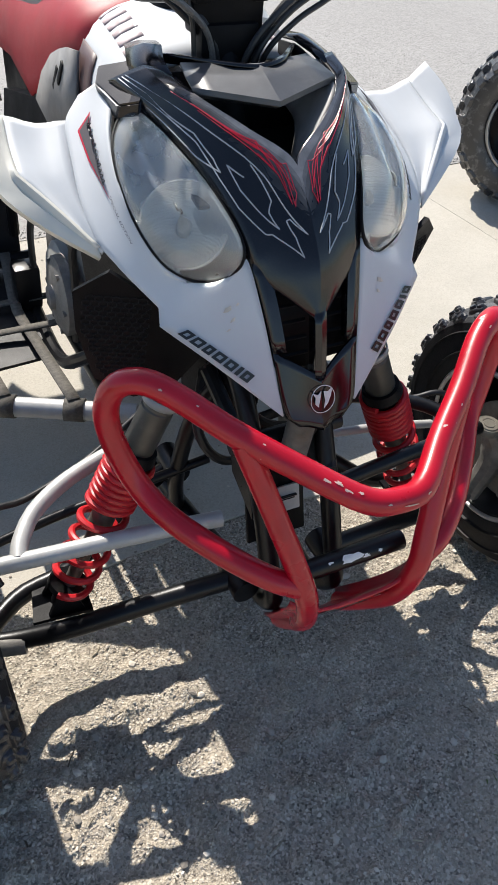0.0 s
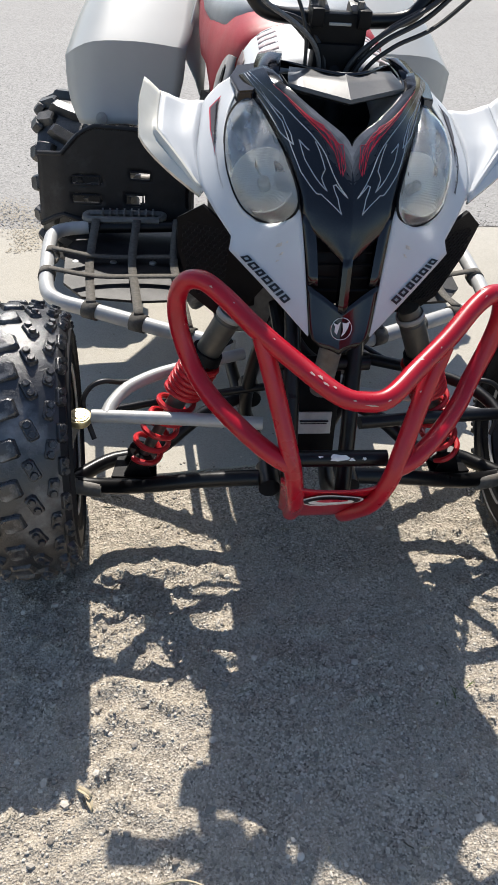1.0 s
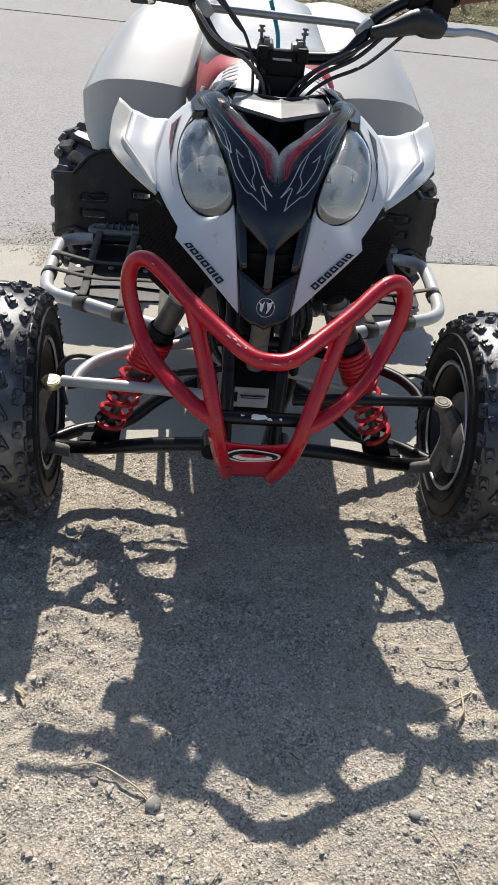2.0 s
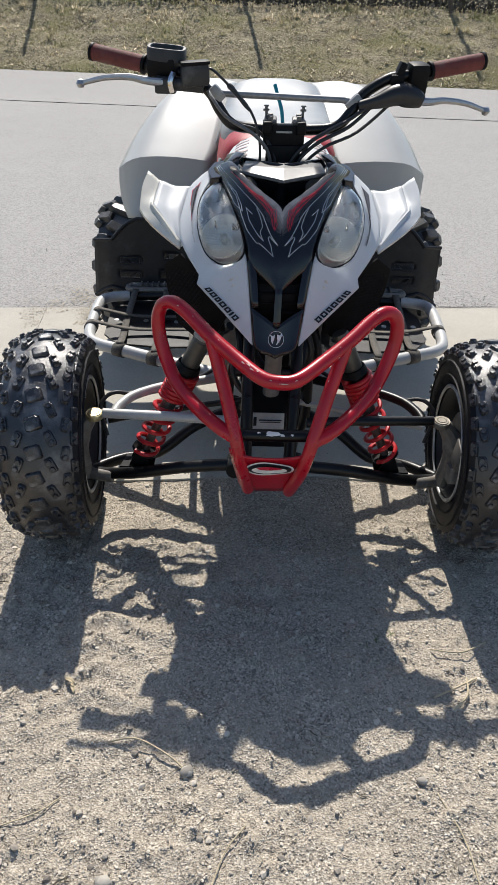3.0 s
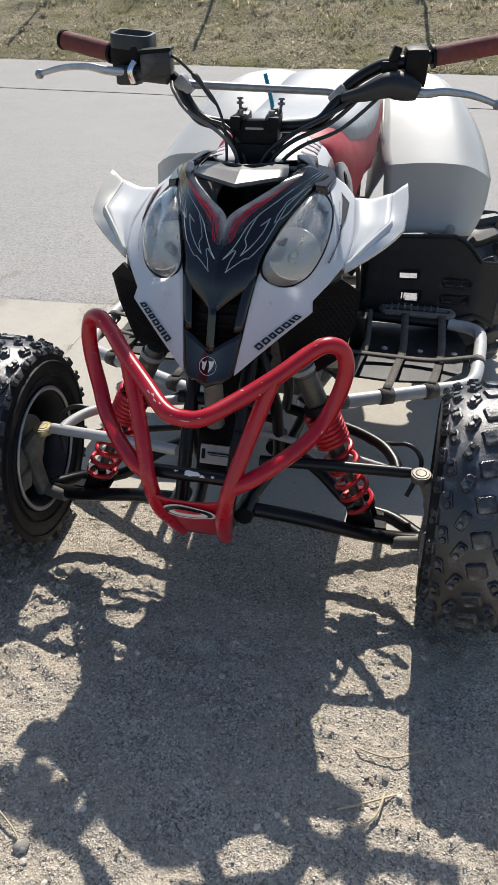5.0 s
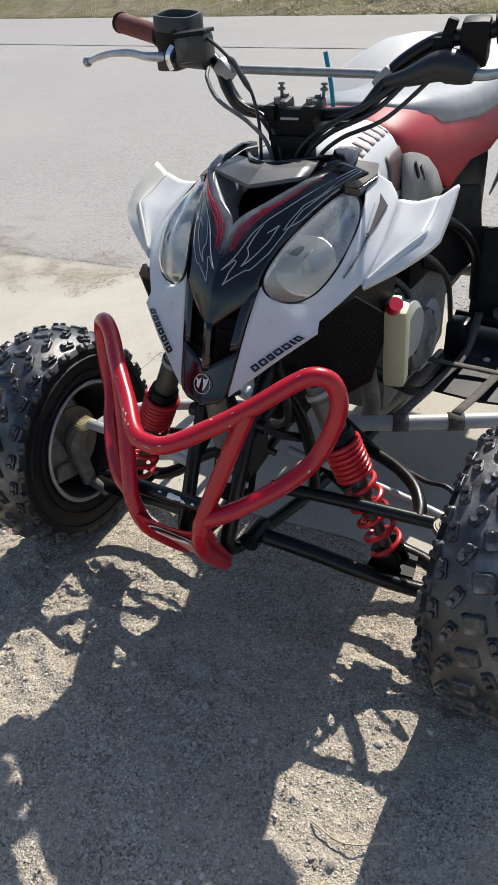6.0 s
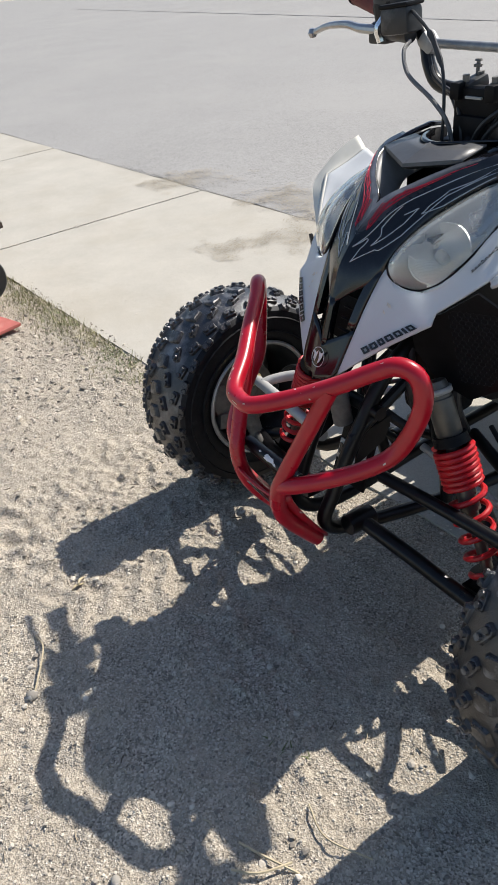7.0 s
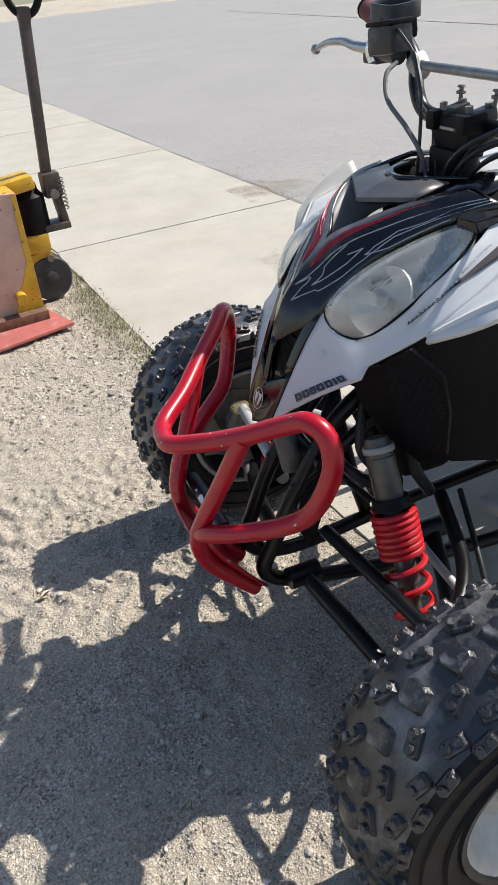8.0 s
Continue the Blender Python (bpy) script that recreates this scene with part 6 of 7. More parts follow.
def rear_fender(s):
    bm = B()
    # rows from the lower front lip over the top to the back
    spec = [(1.03, 0.455, 0.230, 0.49), (1.055, 0.475, 0.215, 0.54), (1.07, 0.485, 0.20, 0.60), (1.078, 0.487, 0.195, 0.668), (1.13, 0.480, 0.18, 0.697), (1.20, 0.463, 0.17, 0.736), (1.28, 0.437, 0.16, 0.778), (1.37, 0.402, 0.15, 0.817), (1.46, 0.36, 0.14, 0.842), (1.55, 0.31, 0.13, 0.845)]
    rows = []
    for i, (y, xo, xi, z) in enumerate(spec):
        row = []
        for k in range(13):
            f = k / 12
            x = xi + (xo - xi) * f
            edge = max(0.0, (f - 0.72) / 0.28)
            row.append(Vector((x * s, y + 0.035 * edge ** 2, z - 0.045 * edge ** 2 * min(1.0, i / 4) + 0.012 * math.sin(math.pi * f) - 0.02 * max(0, (0.15 - f) / 0.15) * 0)))
        rows.append(row)
    cr = list(zip(*rows))
    dense = [crv(c[:4], 9)[:-1] + crv(c[3:], 21) for c in cr]
    sheet(bm, [list(r) for r in zip(*dense)])
    root = part("rear_fender", bm, FADED, quad, "large white plastic rear fender", thick=0.004)
    bm = B()
    lathe(bm, [(0, 0.014), (0.004, 0.013), (0.005, 0.006), (0.008, 0.006), (0.009, 0.0)], (0.40 * s, 1.028, 0.515), (0, -1, 0.25), 16)
    part("fender_bolt", bm, GREYB, root)
    # inner side wall down to the seat
    bm = B()
    sheet(bm, [mx(r, s) for r in ([(0.20, 1.085, 0.655), (0.17, 1.08, 0.60), (0.15, 1.07, 0.55)], [(0.17, 1.20, 0.755), (0.155, 1.20, 0.68), (0.14, 1.2, 0.6)], [(0.15, 1.37, 0.838), (0.14, 1.37, 0.76), (0.13, 1.37, 0.68)])])
    part("fender_wall", bm, FADED, root, thick=0.004)
    # black heel guard between footpeg and rear tyre: a folded panel with three openings and raised rims
    holes = [(0.405, 0.376, 0.472, 0.396), (0.405, 0.330, 0.470, 0.350), (0.296, 0.330, 0.338, 0.356), (0.278, 0.393, 0.328, 0.412)]

    def guard(x, z):
        fold = max(0.0, x - 0.50)
        return Vector((x * s, 0.935 + 0.05 * (x - 0.17) + 0.55 * fold + 0.10 * (z - 0.3), z))
    xs = np.linspace(0.17, 0.556, 33)

    def edge_low(x):
        return float(np.interp(x, [0.17, 0.26, 0.45, 0.50, 0.57], [0.268, 0.274, 0.285, 0.30, 0.25]))

    def edge_high(x):
        return float(np.interp(x, [0.17, 0.42, 0.46, 0.495, 0.56], [0.505, 0.515, 0.490, 0.448, 0.436]))
    bm = B()
    grid = [[(x, edge_low(x) + (edge_high(x) - edge_low(x)) * c) for c in np.linspace(0, 1, 25)] for x in xs]
    vs = [[bm.verts.new(guard(*p)) for p in col] for col in grid]
    for i in range(len(vs) - 1):
        for k in range(24):
            x, z = (grid[i][k][0] + grid[i + 1][k][0]) / 2, (grid[i][k][1] + grid[i + 1][k + 1][1]) / 2
            if not any(h[0] < x < h[2] and h[1] < z < h[3] for h in holes):
                bm.faces.new((vs[i][k], vs[i + 1][k], vs[i + 1][k + 1], vs[i][k + 1]))
    panel = part("heel_guard", bm, GUARD, quad, "black plastic heel guard with slots", thick=0.006)
    for x0, z0, x1, z1 in holes:
        bm = B()
        tube(bm, [guard(x, z) + Vector((0, -0.004, 0)) for x, z in ((x0, z0), (x1, z0), (x1, z1), (x0, z1), (x0, z0))], 0.003, 6)
        part("slot_rim", bm, GUARD, panel)
    bm = B()
    tube(bm, [guard(x, edge_low(x)) + Vector((0, -0.003, 0)) for x in np.linspace(0.17, 0.556, 20)], 0.007, 8)
    tube(bm, [guard(x, edge_high(x)) + Vector((0, -0.003, 0)) for x in np.linspace(0.17, 0.556, 20)], 0.006, 8)
    part("guard_rim", bm, GUARD, panel)


for s in (-1, 1):
    rear_fender(s)


def tail():
    bm = B()
    sheet(bm, dome([(1.36, 0.14, 0.78, 0.855), (1.44, 0.16, 0.78, 0.858), (1.52, 0.16, 0.78, 0.855), (1.60, 0.14, 0.78, 0.84)], 17, 3))
    part("tail_panel", bm, FADED, quad, thick=0.004)


tail()


def nerf_bar(s):
    root = new("nerf_bar")
    root.parent = quad
    bm = B()
    tube(bm, crv([*mx([(0.11, 0.345, 0.285), (0.25, 0.41, 0.287), (0.40, 0.485, 0.288), (0.470, 0.522, 0.288), (0.500, 0.570, 0.288), (0.512, 0.68, 0.287), (0.518, 0.80, 0.287), (0.512, 0.855, 0.288), (0.48, 0.88, 0.29), (0.43, 0.884, 0.293)], s)], 70), 0.0165, 14)
    part("tube", bm, SILVER, root, "silver nerf bar tube")
    bm = B()
    tube(bm, mx([(0.435, 0.884, 0.2925), (0.30, 0.886, 0.296), (0.15, 0.89, 0.30)], s), 0.0140, 12)
    part("inner_tube", bm, BLACKST, root)
    for k, (x, y0) in enumerate(((0.20, 0.387), (0.30, 0.435), (0.40, 0.485))):
        bm = B()
        path = crv(mx([(x, y0, 0.308), (x + 0.01, 0.60, 0.278), (x + 0.02, 0.75, 0.272), (x + 0.01, 0.885, 0.318)], s), 14)
        rows = [[p + Vector((-0.010, 0, 0)), p + Vector((0.010, 0, 0))] for p in path]
        sheet(bm, rows)
        part("strap", bm, WEB, root, "grey-brown webbing strap", thick=0.003)
        for y in (y0,):
            bm = B()
            q = mx([(x, y - 0.0, 0.287)], s)[0]
            lathe(bm, [(-0.016, 0.0185), (0.016, 0.0185)], q, (1, 0.48 * s, 0), 16)
            part("strap_loop", bm, WEB, root, thick=0.002)
    for k, y in enumerate((0.64, 0.74) if s < 0 else (0.66,)):
        bm = B()
        q = mx([(0.508, y, 0.287)], s)[0]
        lathe(bm, [(-0.013, 0.0185), (0.013, 0.0185)], q, (0, 1, 0), 16)
        part("strap_loop", bm, WEB, root, thick=0.002)
        bm = B()
        path = crv(mx([(0.505, y, 0.306), (0.40, y + 0.02, 0.276), (0.28, y + 0.03, 0.272), (0.15, y + 0.02, 0.28)], s), 12)
        sheet(bm, [[p + Vector((0, -0.009, 0)), p + Vector((0, 0.009, 0))] for p in path])
        part("strap", bm, WEB, root, thick=0.003)
    bm = B()
    loop = [(0.255, 0.888), (0.41, 0.888), (0.435, 0.895), (0.435, 0.917), (0.41, 0.925), (0.255, 0.925), (0.255, 0.888)]
    tube(bm, crv(mx([(x, y, 0.312) for x, y in loop], s), 40), 0.010, 8)
    peg = part("footpeg", bm, CAST, root, "serrated metal footpeg")
    for k in range(8):
        bm = B()
        block(bm, pose((0.27 + 0.018 * k) * s, 0.906, 0.318, 0, 0, 0), (0.005, 0.036, 0.022), 0.0015)
        part("tooth", bm, CAST, peg)
    bm = B()
    plate(bm, mx([(0.17, 0.60, 0.252), (0.30, 0.585, 0.254), (0.43, 0.60, 0.256), (0.475, 0.66, 0.258), (0.485, 0.83, 0.258), (0.45, 0.93, 0.262), (0.17, 0.95, 0.255)], s), (0, 0, -0.006))
    tray = part("foot_tray", bm, GUARD, root, "black plastic foot tray")
    for x in (0.27, 0.365, 0.455):
        bm = B()
        lathe(bm, [(0.0, 0.009), (0.004, 0.0085), (0.006, 0.005), (0.006, 0.0)], (x * s, 0.765, 0.256), (0, 0, 1), 12)
        part("tray_bolt", bm, ALU, tray)


for s in (-1, 1):
    nerf_bar(s)


def engine():
    root = new("engine")
    root.parent = quad
    bm = B()
    block(bm, pose(0, 0.68, 0.36, 0, 0, 0), (0.26, 0.40, 0.26), 0.03)
    block(bm, pose(0, 0.60, 0.55, -12, 0, 0), (0.19, 0.22, 0.20), 0.02)
    part("crankcase", bm, CAST, root, "grimy cast engine block")
    for s in (-1, 1):
        bm = B()
        lathe(bm, [(0, 0.0), (0.0, 0.085), (0.02, 0.085), (0.03, 0.07), (0.034, 0.0)], (0.125 * s, 0.68, 0.34), (s, 0, 0), 28)
        part("side_cover", bm, GREYB, root)
    for k in range(6):
        bm = B()
        block(bm, pose(0, 0.565 + 0.0 * k, 0.47 + 0.022 * k, -12, 0, 0), (0.22, 0.24, 0.006), 0.001)
        part("fin", bm, CAST, root)
    bm = B()
    block(bm, pose(0, 0.84, 0.575, 0, 0, 0), (0.27, 0.52, 0.20), 0.03)
    part("airbox", bm, MATTE, root)
    bm = B()
    cyl(bm, (-0.40, 1.32, 0.247), (0.40, 1.32, 0.247), 0.02)
    part("rear_axle", bm, CAST, root)
    bm = B()
    tube(bm, crv([(0.0, 0.9, 0.25), (0.0, 1.1, 0.24), (0.0, 1.32, 0.247)], 8), 0.04, 10)
    part("swing_arm", bm, MATTE, root)


def engine_side(s):
    """The dark clutter of the engine's flank: covers, hoses, footpeg mount and a chain of small fittings."""
    root = new("engine_flank")
    root.parent = quad
    bm = B()
    plate(bm, mx([(0.142, 0.56, 0.70), (0.165, 0.92, 0.62), (0.180, 0.96, 0.44), (0.160, 0.80, 0.44), (0.140, 0.64, 0.52)], s), (-0.02 * s, 0, 0))
    part("side_panel", bm, MATTE, root, "black plastic panel under the seat")
    bm = B()
    lathe(bm, [(0, 0.0), (0.0, 0.072), (0.016, 0.070), (0.024, 0.055), (0.026, 0.022), (0.034, 0.02), (0.036, 0.0)], mx([(0.150, 0.60, 0.37)], s)[0], (s, 0, 0), 30)
    part("clutch_cover", bm, CAST, root, "grimy round engine cover")
    for k in range(6):
        a = math.pi / 3 * k
        bm = B()
        c = Vector((0.166 * s, 0.60 + 0.06 * math.cos(a), 0.37 + 0.06 * math.sin(a)))
        cyl(bm, c, c + Vector((0.008 * s, 0, 0)), 0.0055, 6)
        part("cover_bolt", bm, CAST, root)
    for pts, r, material in (([(0.13, 0.44, 0.58), (0.155, 0.50, 0.52), (0.15, 0.54, 0.42), (0.15, 0.56, 0.30)], 0.007, CABLE), ([(0.13, 0.50, 0.62), (0.18, 0.58, 0.56), (0.19, 0.66, 0.48), (0.18, 0.74, 0.36)], 0.006, CABLE),
                             ([(0.10, 0.40, 0.40), (0.165, 0.46, 0.33), (0.18, 0.58, 0.26), (0.18, 0.80, 0.25)], 0.012, BLACKST), ([(0.12, 0.52, 0.66), (0.17, 0.70, 0.60), (0.185, 0.86, 0.48), (0.18, 0.92, 0.34)], 0.011, BLACKST)):
        bm = B()
        tube(bm, crv(mx(pts, s), 24), r, 10)
        part("hose" if material is CABLE else "frame_rail", bm, material, root)
    bm = B()
    block(bm, pose(0.19 * s, 0.78, 0.30, 0, 0, 0), (0.05, 0.05, 0.09), 0.01)
    part("footpeg_mount", bm, BLACKST, root)
    bm = B()
    block(bm, pose(0.105 * s, 0.50, 0.45, 10, 5 * s, 0), (0.05, 0.07, 0.09), 0.012)
    part("ignition_box", bm, MATTE, root)


engine()
for s in (-1, 1):
    engine_side(s)


def radiator():
    """Black side shrouds with a honeycomb mesh, and the bottles behind."""
    for s in (-1, 1):
        root = new("radiator_shroud")
        root.parent = quad
        bm = B()

        def flank(y, z, out=0.0):
            return Vector((0.128 + 0.20 * (y - 0.15) + 0.10 * (z - 0.5) + out, y, z))
        plate(bm, mx([flank(y, z) for y, z in ((0.125, 0.620), (0.17, 0.650), (0.29, 0.69), (0.36, 0.655), (0.365, 0.50), (0.33, 0.405), (0.25, 0.42), (0.15, 0.49))], s), (-0.02 * s, 0.006, 0))
        part("shroud", bm, MATTE, root, "black plastic side shroud")
        def flap(x, z, out=0.0):
            return Vector((x, 0.115 + 0.5 * (x - 0.15) + 0.3 * (0.625 - z) - out, z))
        bm = B()
        plate(bm, mx([flap(x, z) for x, z in ((0.150, 0.628), (0.205, 0.672), (0.240, 0.640), (0.236, 0.580), (0.214, 0.495), (0.168, 0.462), (0.125, 0.490), (0.100, 0.55), (0.100, 0.61))], s), (-0.003 * s, 0.006, 0.0))
        part("fender_flap", bm, MATTE, root)
        bm = B()
        hx = 0.0050
        for r_ in range(22):
            for c_ in range(9):
                x, z = 0.165 + hx * 1.732 * (c_ + 0.5 * (r_ % 2)), 0.490 + hx * 1.5 * r_
                if x > 0.226 or z > 0.636 or z < 0.505 or x > 0.205 + 0.3 * (z - 0.505):
                    continue
                tube(bm, mx([flap(x + hx * math.cos(a), z + hx * math.sin(a), 0.0004) for a in (math.pi / 6 + math.pi / 3 * k for k in range(7))], s), 0.0012, 4, caps=False)
        part("mesh_guard", bm, MESHBLK, root, "black honeycomb mesh guard")
    bm = B()
    block(bm, pose(0.184, 0.378, 0.466, 12, 0, 12), (0.046, 0.044, 0.185), 0.012)
    block(bm, pose(0.182, 0.357, 0.558, 12, 0, 12), (0.030, 0.030, 0.03), 0.008)
    bt = part("coolant_bottle", bm, BOTTLE, quad, "yellowed coolant bottle with a red cap")
    bm = B()
    cyl(bm, (0.184, 0.346, 0.556), (0.194, 0.337, 0.571), 0.014, 16)
    part("bottle_cap", bm, REDINK, bt, "red bottle cap")
    bm = B()
    lathe(bm, [(-0.025, 0.0), (-0.025, 0.05), (-0.015, 0.062), (0.015, 0.062), (0.025, 0.05), (0.025, 0.0)], (0.165, 0.465, 0.455), (1, 0, 0), 28)
    part("side_housing", bm, GREYB, quad)
    arm("exhaust_pipe", [(0.05, 0.55, 0.52), (0.10, 0.42, 0.45), (0.13, 0.40, 0.32), (0.10, 0.50, 0.22), (0.14, 0.75, 0.21)], 0.019, CAST, quad, 30)


radiator()


LEANING[0] = 0.0

# ---- other things ----
def pallet_jack():
    root = tagged(new("pallet_jack"), "old yellow pallet jack with an upright brown handle", "pallet jack")
    root.matrix_basis = pose(-2.36, -0.118, 0.0, 0, 0, 8)
    # drawn with the steering end at the origin and the forks towards -y
    for dx in (-0.045, 0.045):
        bm = B()
        lathe(bm, [(-0.022, 0.0), (-0.022, 0.085), (-0.016, 0.092), (0.016, 0.092), (0.022, 0.085), (0.022, 0.0)], (dx + 0.05, -0.044, 0.094), (1, 0.12, 0), 36)
        w = part("steer_wheel", bm, SOLID, root, "black solid rubber wheel")
        bm = B()
        lathe(bm, [(-0.026, 0.0), (-0.026, 0.022), (-0.022, 0.030), (0.022, 0.030), (0.026, 0.022), (0.026, 0.0)], (dx + 0.05, -0.044, 0.094), (1, 0.12, 0), 24)
        part("wheel_hub", bm, SOLID, w)
    bm = B()
    for dx in (0.0, 0.10):
        plate(bm, [(dx, -0.14, 0.12), (dx, -0.03, 0.14), (dx, -0.005, 0.18), (dx, -0.03, 0.215), (dx, -0.12, 0.20)], (0.012, 0, 0))
    block(bm, pose(0.055, -0.062, 0.245), (0.13, 0.10, 0.075), 0.01)
    part("wheel_yoke", bm, YELLOW, root, "chipped yellow wheel yoke")
    bm = B()
    cyl(bm, (-0.02, -0.03, 0.18), (0.13, -0.03, 0.18), 0.014)
    part("axle_bolt", bm, BRASS, root)
    bm = B()
    lathe(bm, [(0.0, 0.0), (0.0, 0.062), (0.01, 0.068), (0.15, 0.068), (0.17, 0.05), (0.20, 0.045), (0.20, 0.0)], (0.05, -0.05, 0.275), (0, 0, 1), 28)
    part("pump", bm, MATTE, root, "black hydraulic pump")
    bm = B()
    block(bm, pose(0.06, 0.055, 0.455, 0, 0, 0), (0.085, 0.07, 0.095), 0.008)
    block(bm, pose(0.06, 0.070, 0.375, 6, 0, 0), (0.070, 0.03, 0.17), 0.006)
    block(bm, pose(0.055, 0.035, 0.293, 0, 0, 0), (0.12, 0.11, 0.026), 0.006)
    knuckle = part("handle_base", bm, BROWNST, root, "brown cast handle base")
    bm = B()
    cyl(bm, (0.0, 0.050, 0.425), (0.125, 0.050, 0.425), 0.018)
    part("pivot_pin", bm, CAST, knuckle)
    bm = B()
    pts = []
    for k in range(90):
        a = 2 * math.pi * k / 12
        pts.append((0.108 + 0.012 * math.cos(a), 0.085 + 0.012 * math.sin(a), 0.36 + 0.12 * k / 89))
    tube(bm, pts, 0.003, 6)
    part("return_spring", bm, CAST, knuckle)
    bm = B()
    block(bm, pose(0.055, 0.074, 0.77, -5.5, 0, 0), (0.030, 0.042, 0.60), 0.006)
    part("handle_shaft", bm, BROWNST, root, "brown square handle shaft")
    bm = B()
    loop = [(0.075 * math.cos(a) * 0.25 + 0.055, 0.112 + 0.060 * math.cos(a), 1.145 + 0.095 * math.sin(a)) for a in np.linspace(0, 2 * math.pi, 33)]
    tube(bm, loop, 0.014, 10, caps=False)
    part("handle_loop", bm, MATTE, root, "black loop grip")
    bm = B()
    block(bm, pose(0.055, 0.102, 1.055, -5.5, 0, 0), (0.04, 0.05, 0.05), 0.012)
    part("handle_collar", bm, BROWNST, root)
    # fork frame
    bm = B()
    block(bm, pose(0.05, -0.34, 0.465, 4, 0, 0), (0.44, 0.42, 0.035), 0.01)
    block(bm, pose(0.05, -0.095, 0.48, 6, 0, 0), (0.15, 0.15, 0.055), 0.012)
    part("bridge", bm, YELLOW, root, "chipped yellow bridge casting")
    for dx in (0.30, -0.30):
        bm = B()
        plate(bm, [(dx, -0.14, 0.05), (dx + 0.01, -0.14, 0.50), (dx + 0.01, -0.36, 0.52), (dx, -0.52, 0.46), (dx, -0.60, 0.06)], (0.018, 0, 0))
        cheek = part("side_cheek", bm, PINKRUST, root, "faded pink and yellow side plate")
        bm = B()
        plate(bm, [(dx + 0.0185, -0.142, 0.06), (dx + 0.0285, -0.143, 0.495), (dx + 0.0285, -0.158, 0.50), (dx + 0.0225, -0.165, 0.24), (dx + 0.0195, -0.21, 0.14), (dx + 0.0185, -0.25, 0.06)], (0.003, 0, 0))
        part("worn_edge", bm, YELLOW, cheek, "yellow paint along the edge")
        bm = B()
        block(bm, pose(dx + 0.02, -0.395, 0.037), (0.10, 0.52, 0.042), 0.006)
        part("foot_rail", bm, RUST, root, "rusty foot rail")
        bm = B()
        cyl(bm, (dx + 0.0, -0.22, 0.12), (dx + 0.07, -0.22, 0.12), 0.022)
        part("toe_bolt", bm, YELLOW, root)
        bm = B()
        block(bm, pose(dx, -1.05, 0.075), (0.16, 1.1, 0.055), 0.012)
        part("fork", bm, YELLOW, root)


pallet_jack()


def parked_wheel():
    """The wheel of a vehicle parked beside, of which nothing else comes into view."""
    root = tagged(new("wheel"), "knobbly tyre on a dark rim standing on the pavement", "wheel")
    root.matrix_basis = pose(1.535, 1.36, 0.262, 0, 0, 48)
    r, w, rim = 0.255, 0.20, 0.150
    bm = B()
    lathe(bm, wheel_profile(r, w, rim), (0, 0, 0), (1, 0, 0), 72)
    part("tyre", bm, RUBBER, root, "dusty black tyre")
    rows = [(knob("block_parked", x, r, w, 0.03, 0.03, 0.010, 0.0, o), f) for x, o, f in ((0.0, 0.0, 0.0), (-0.05, 0.1, 0.5), (0.05, -0.1, 0.5), (-0.085, 0.9, 0.0), (0.085, 0.9, 0.0))]
    tread(root, RUBBER, rows, 24)
    bm = B()
    lathe(bm, [(-0.088, rim + 0.004), (-0.094, rim), (-0.075, rim - 0.012), (-0.02, rim - 0.03), (-0.01, 0.06), (-0.02, 0.03), (-0.03, 0.0)], (0, 0, 0), (1, 0, 0), 48)
    part("rim", bm, BLACK, root, "glossy black rim")
    bm = B()
    lathe(bm, [(-0.086, rim - 0.004), (-0.096, rim - 0.001), (-0.092, rim + 0.006)], (0, 0, 0), (1, 0, 0), 48)
    part("rim_edge", bm, ALU, root, thick=0.002)


parked_wheel()


def board():
    bm = B()
    block(bm, pose(0, 0, 0), (0.62, 0.42, 0.012), 0.002)
    ob = tagged(part("board", bm, REDBOARD), "faded red flat board lying on the gravel", "board")
    ob.matrix_basis = pose(-2.101, -0.423, 0.011, 0.6, -0.6, 19)


board()


def pebble_mesh(name, seed):
    rng = random.Random(seed)
    bm = B()
    bmesh.ops.create_icosphere(bm, subdivisions=1, radius=1.0)
    for v in bm.verts:
        v.co *= rng.uniform(0.7, 1.15)
        v.co.z *= 0.6
    me = bpy.data.meshes.new(name)
    bm.to_mesh(me)
    bm.free()
    return me


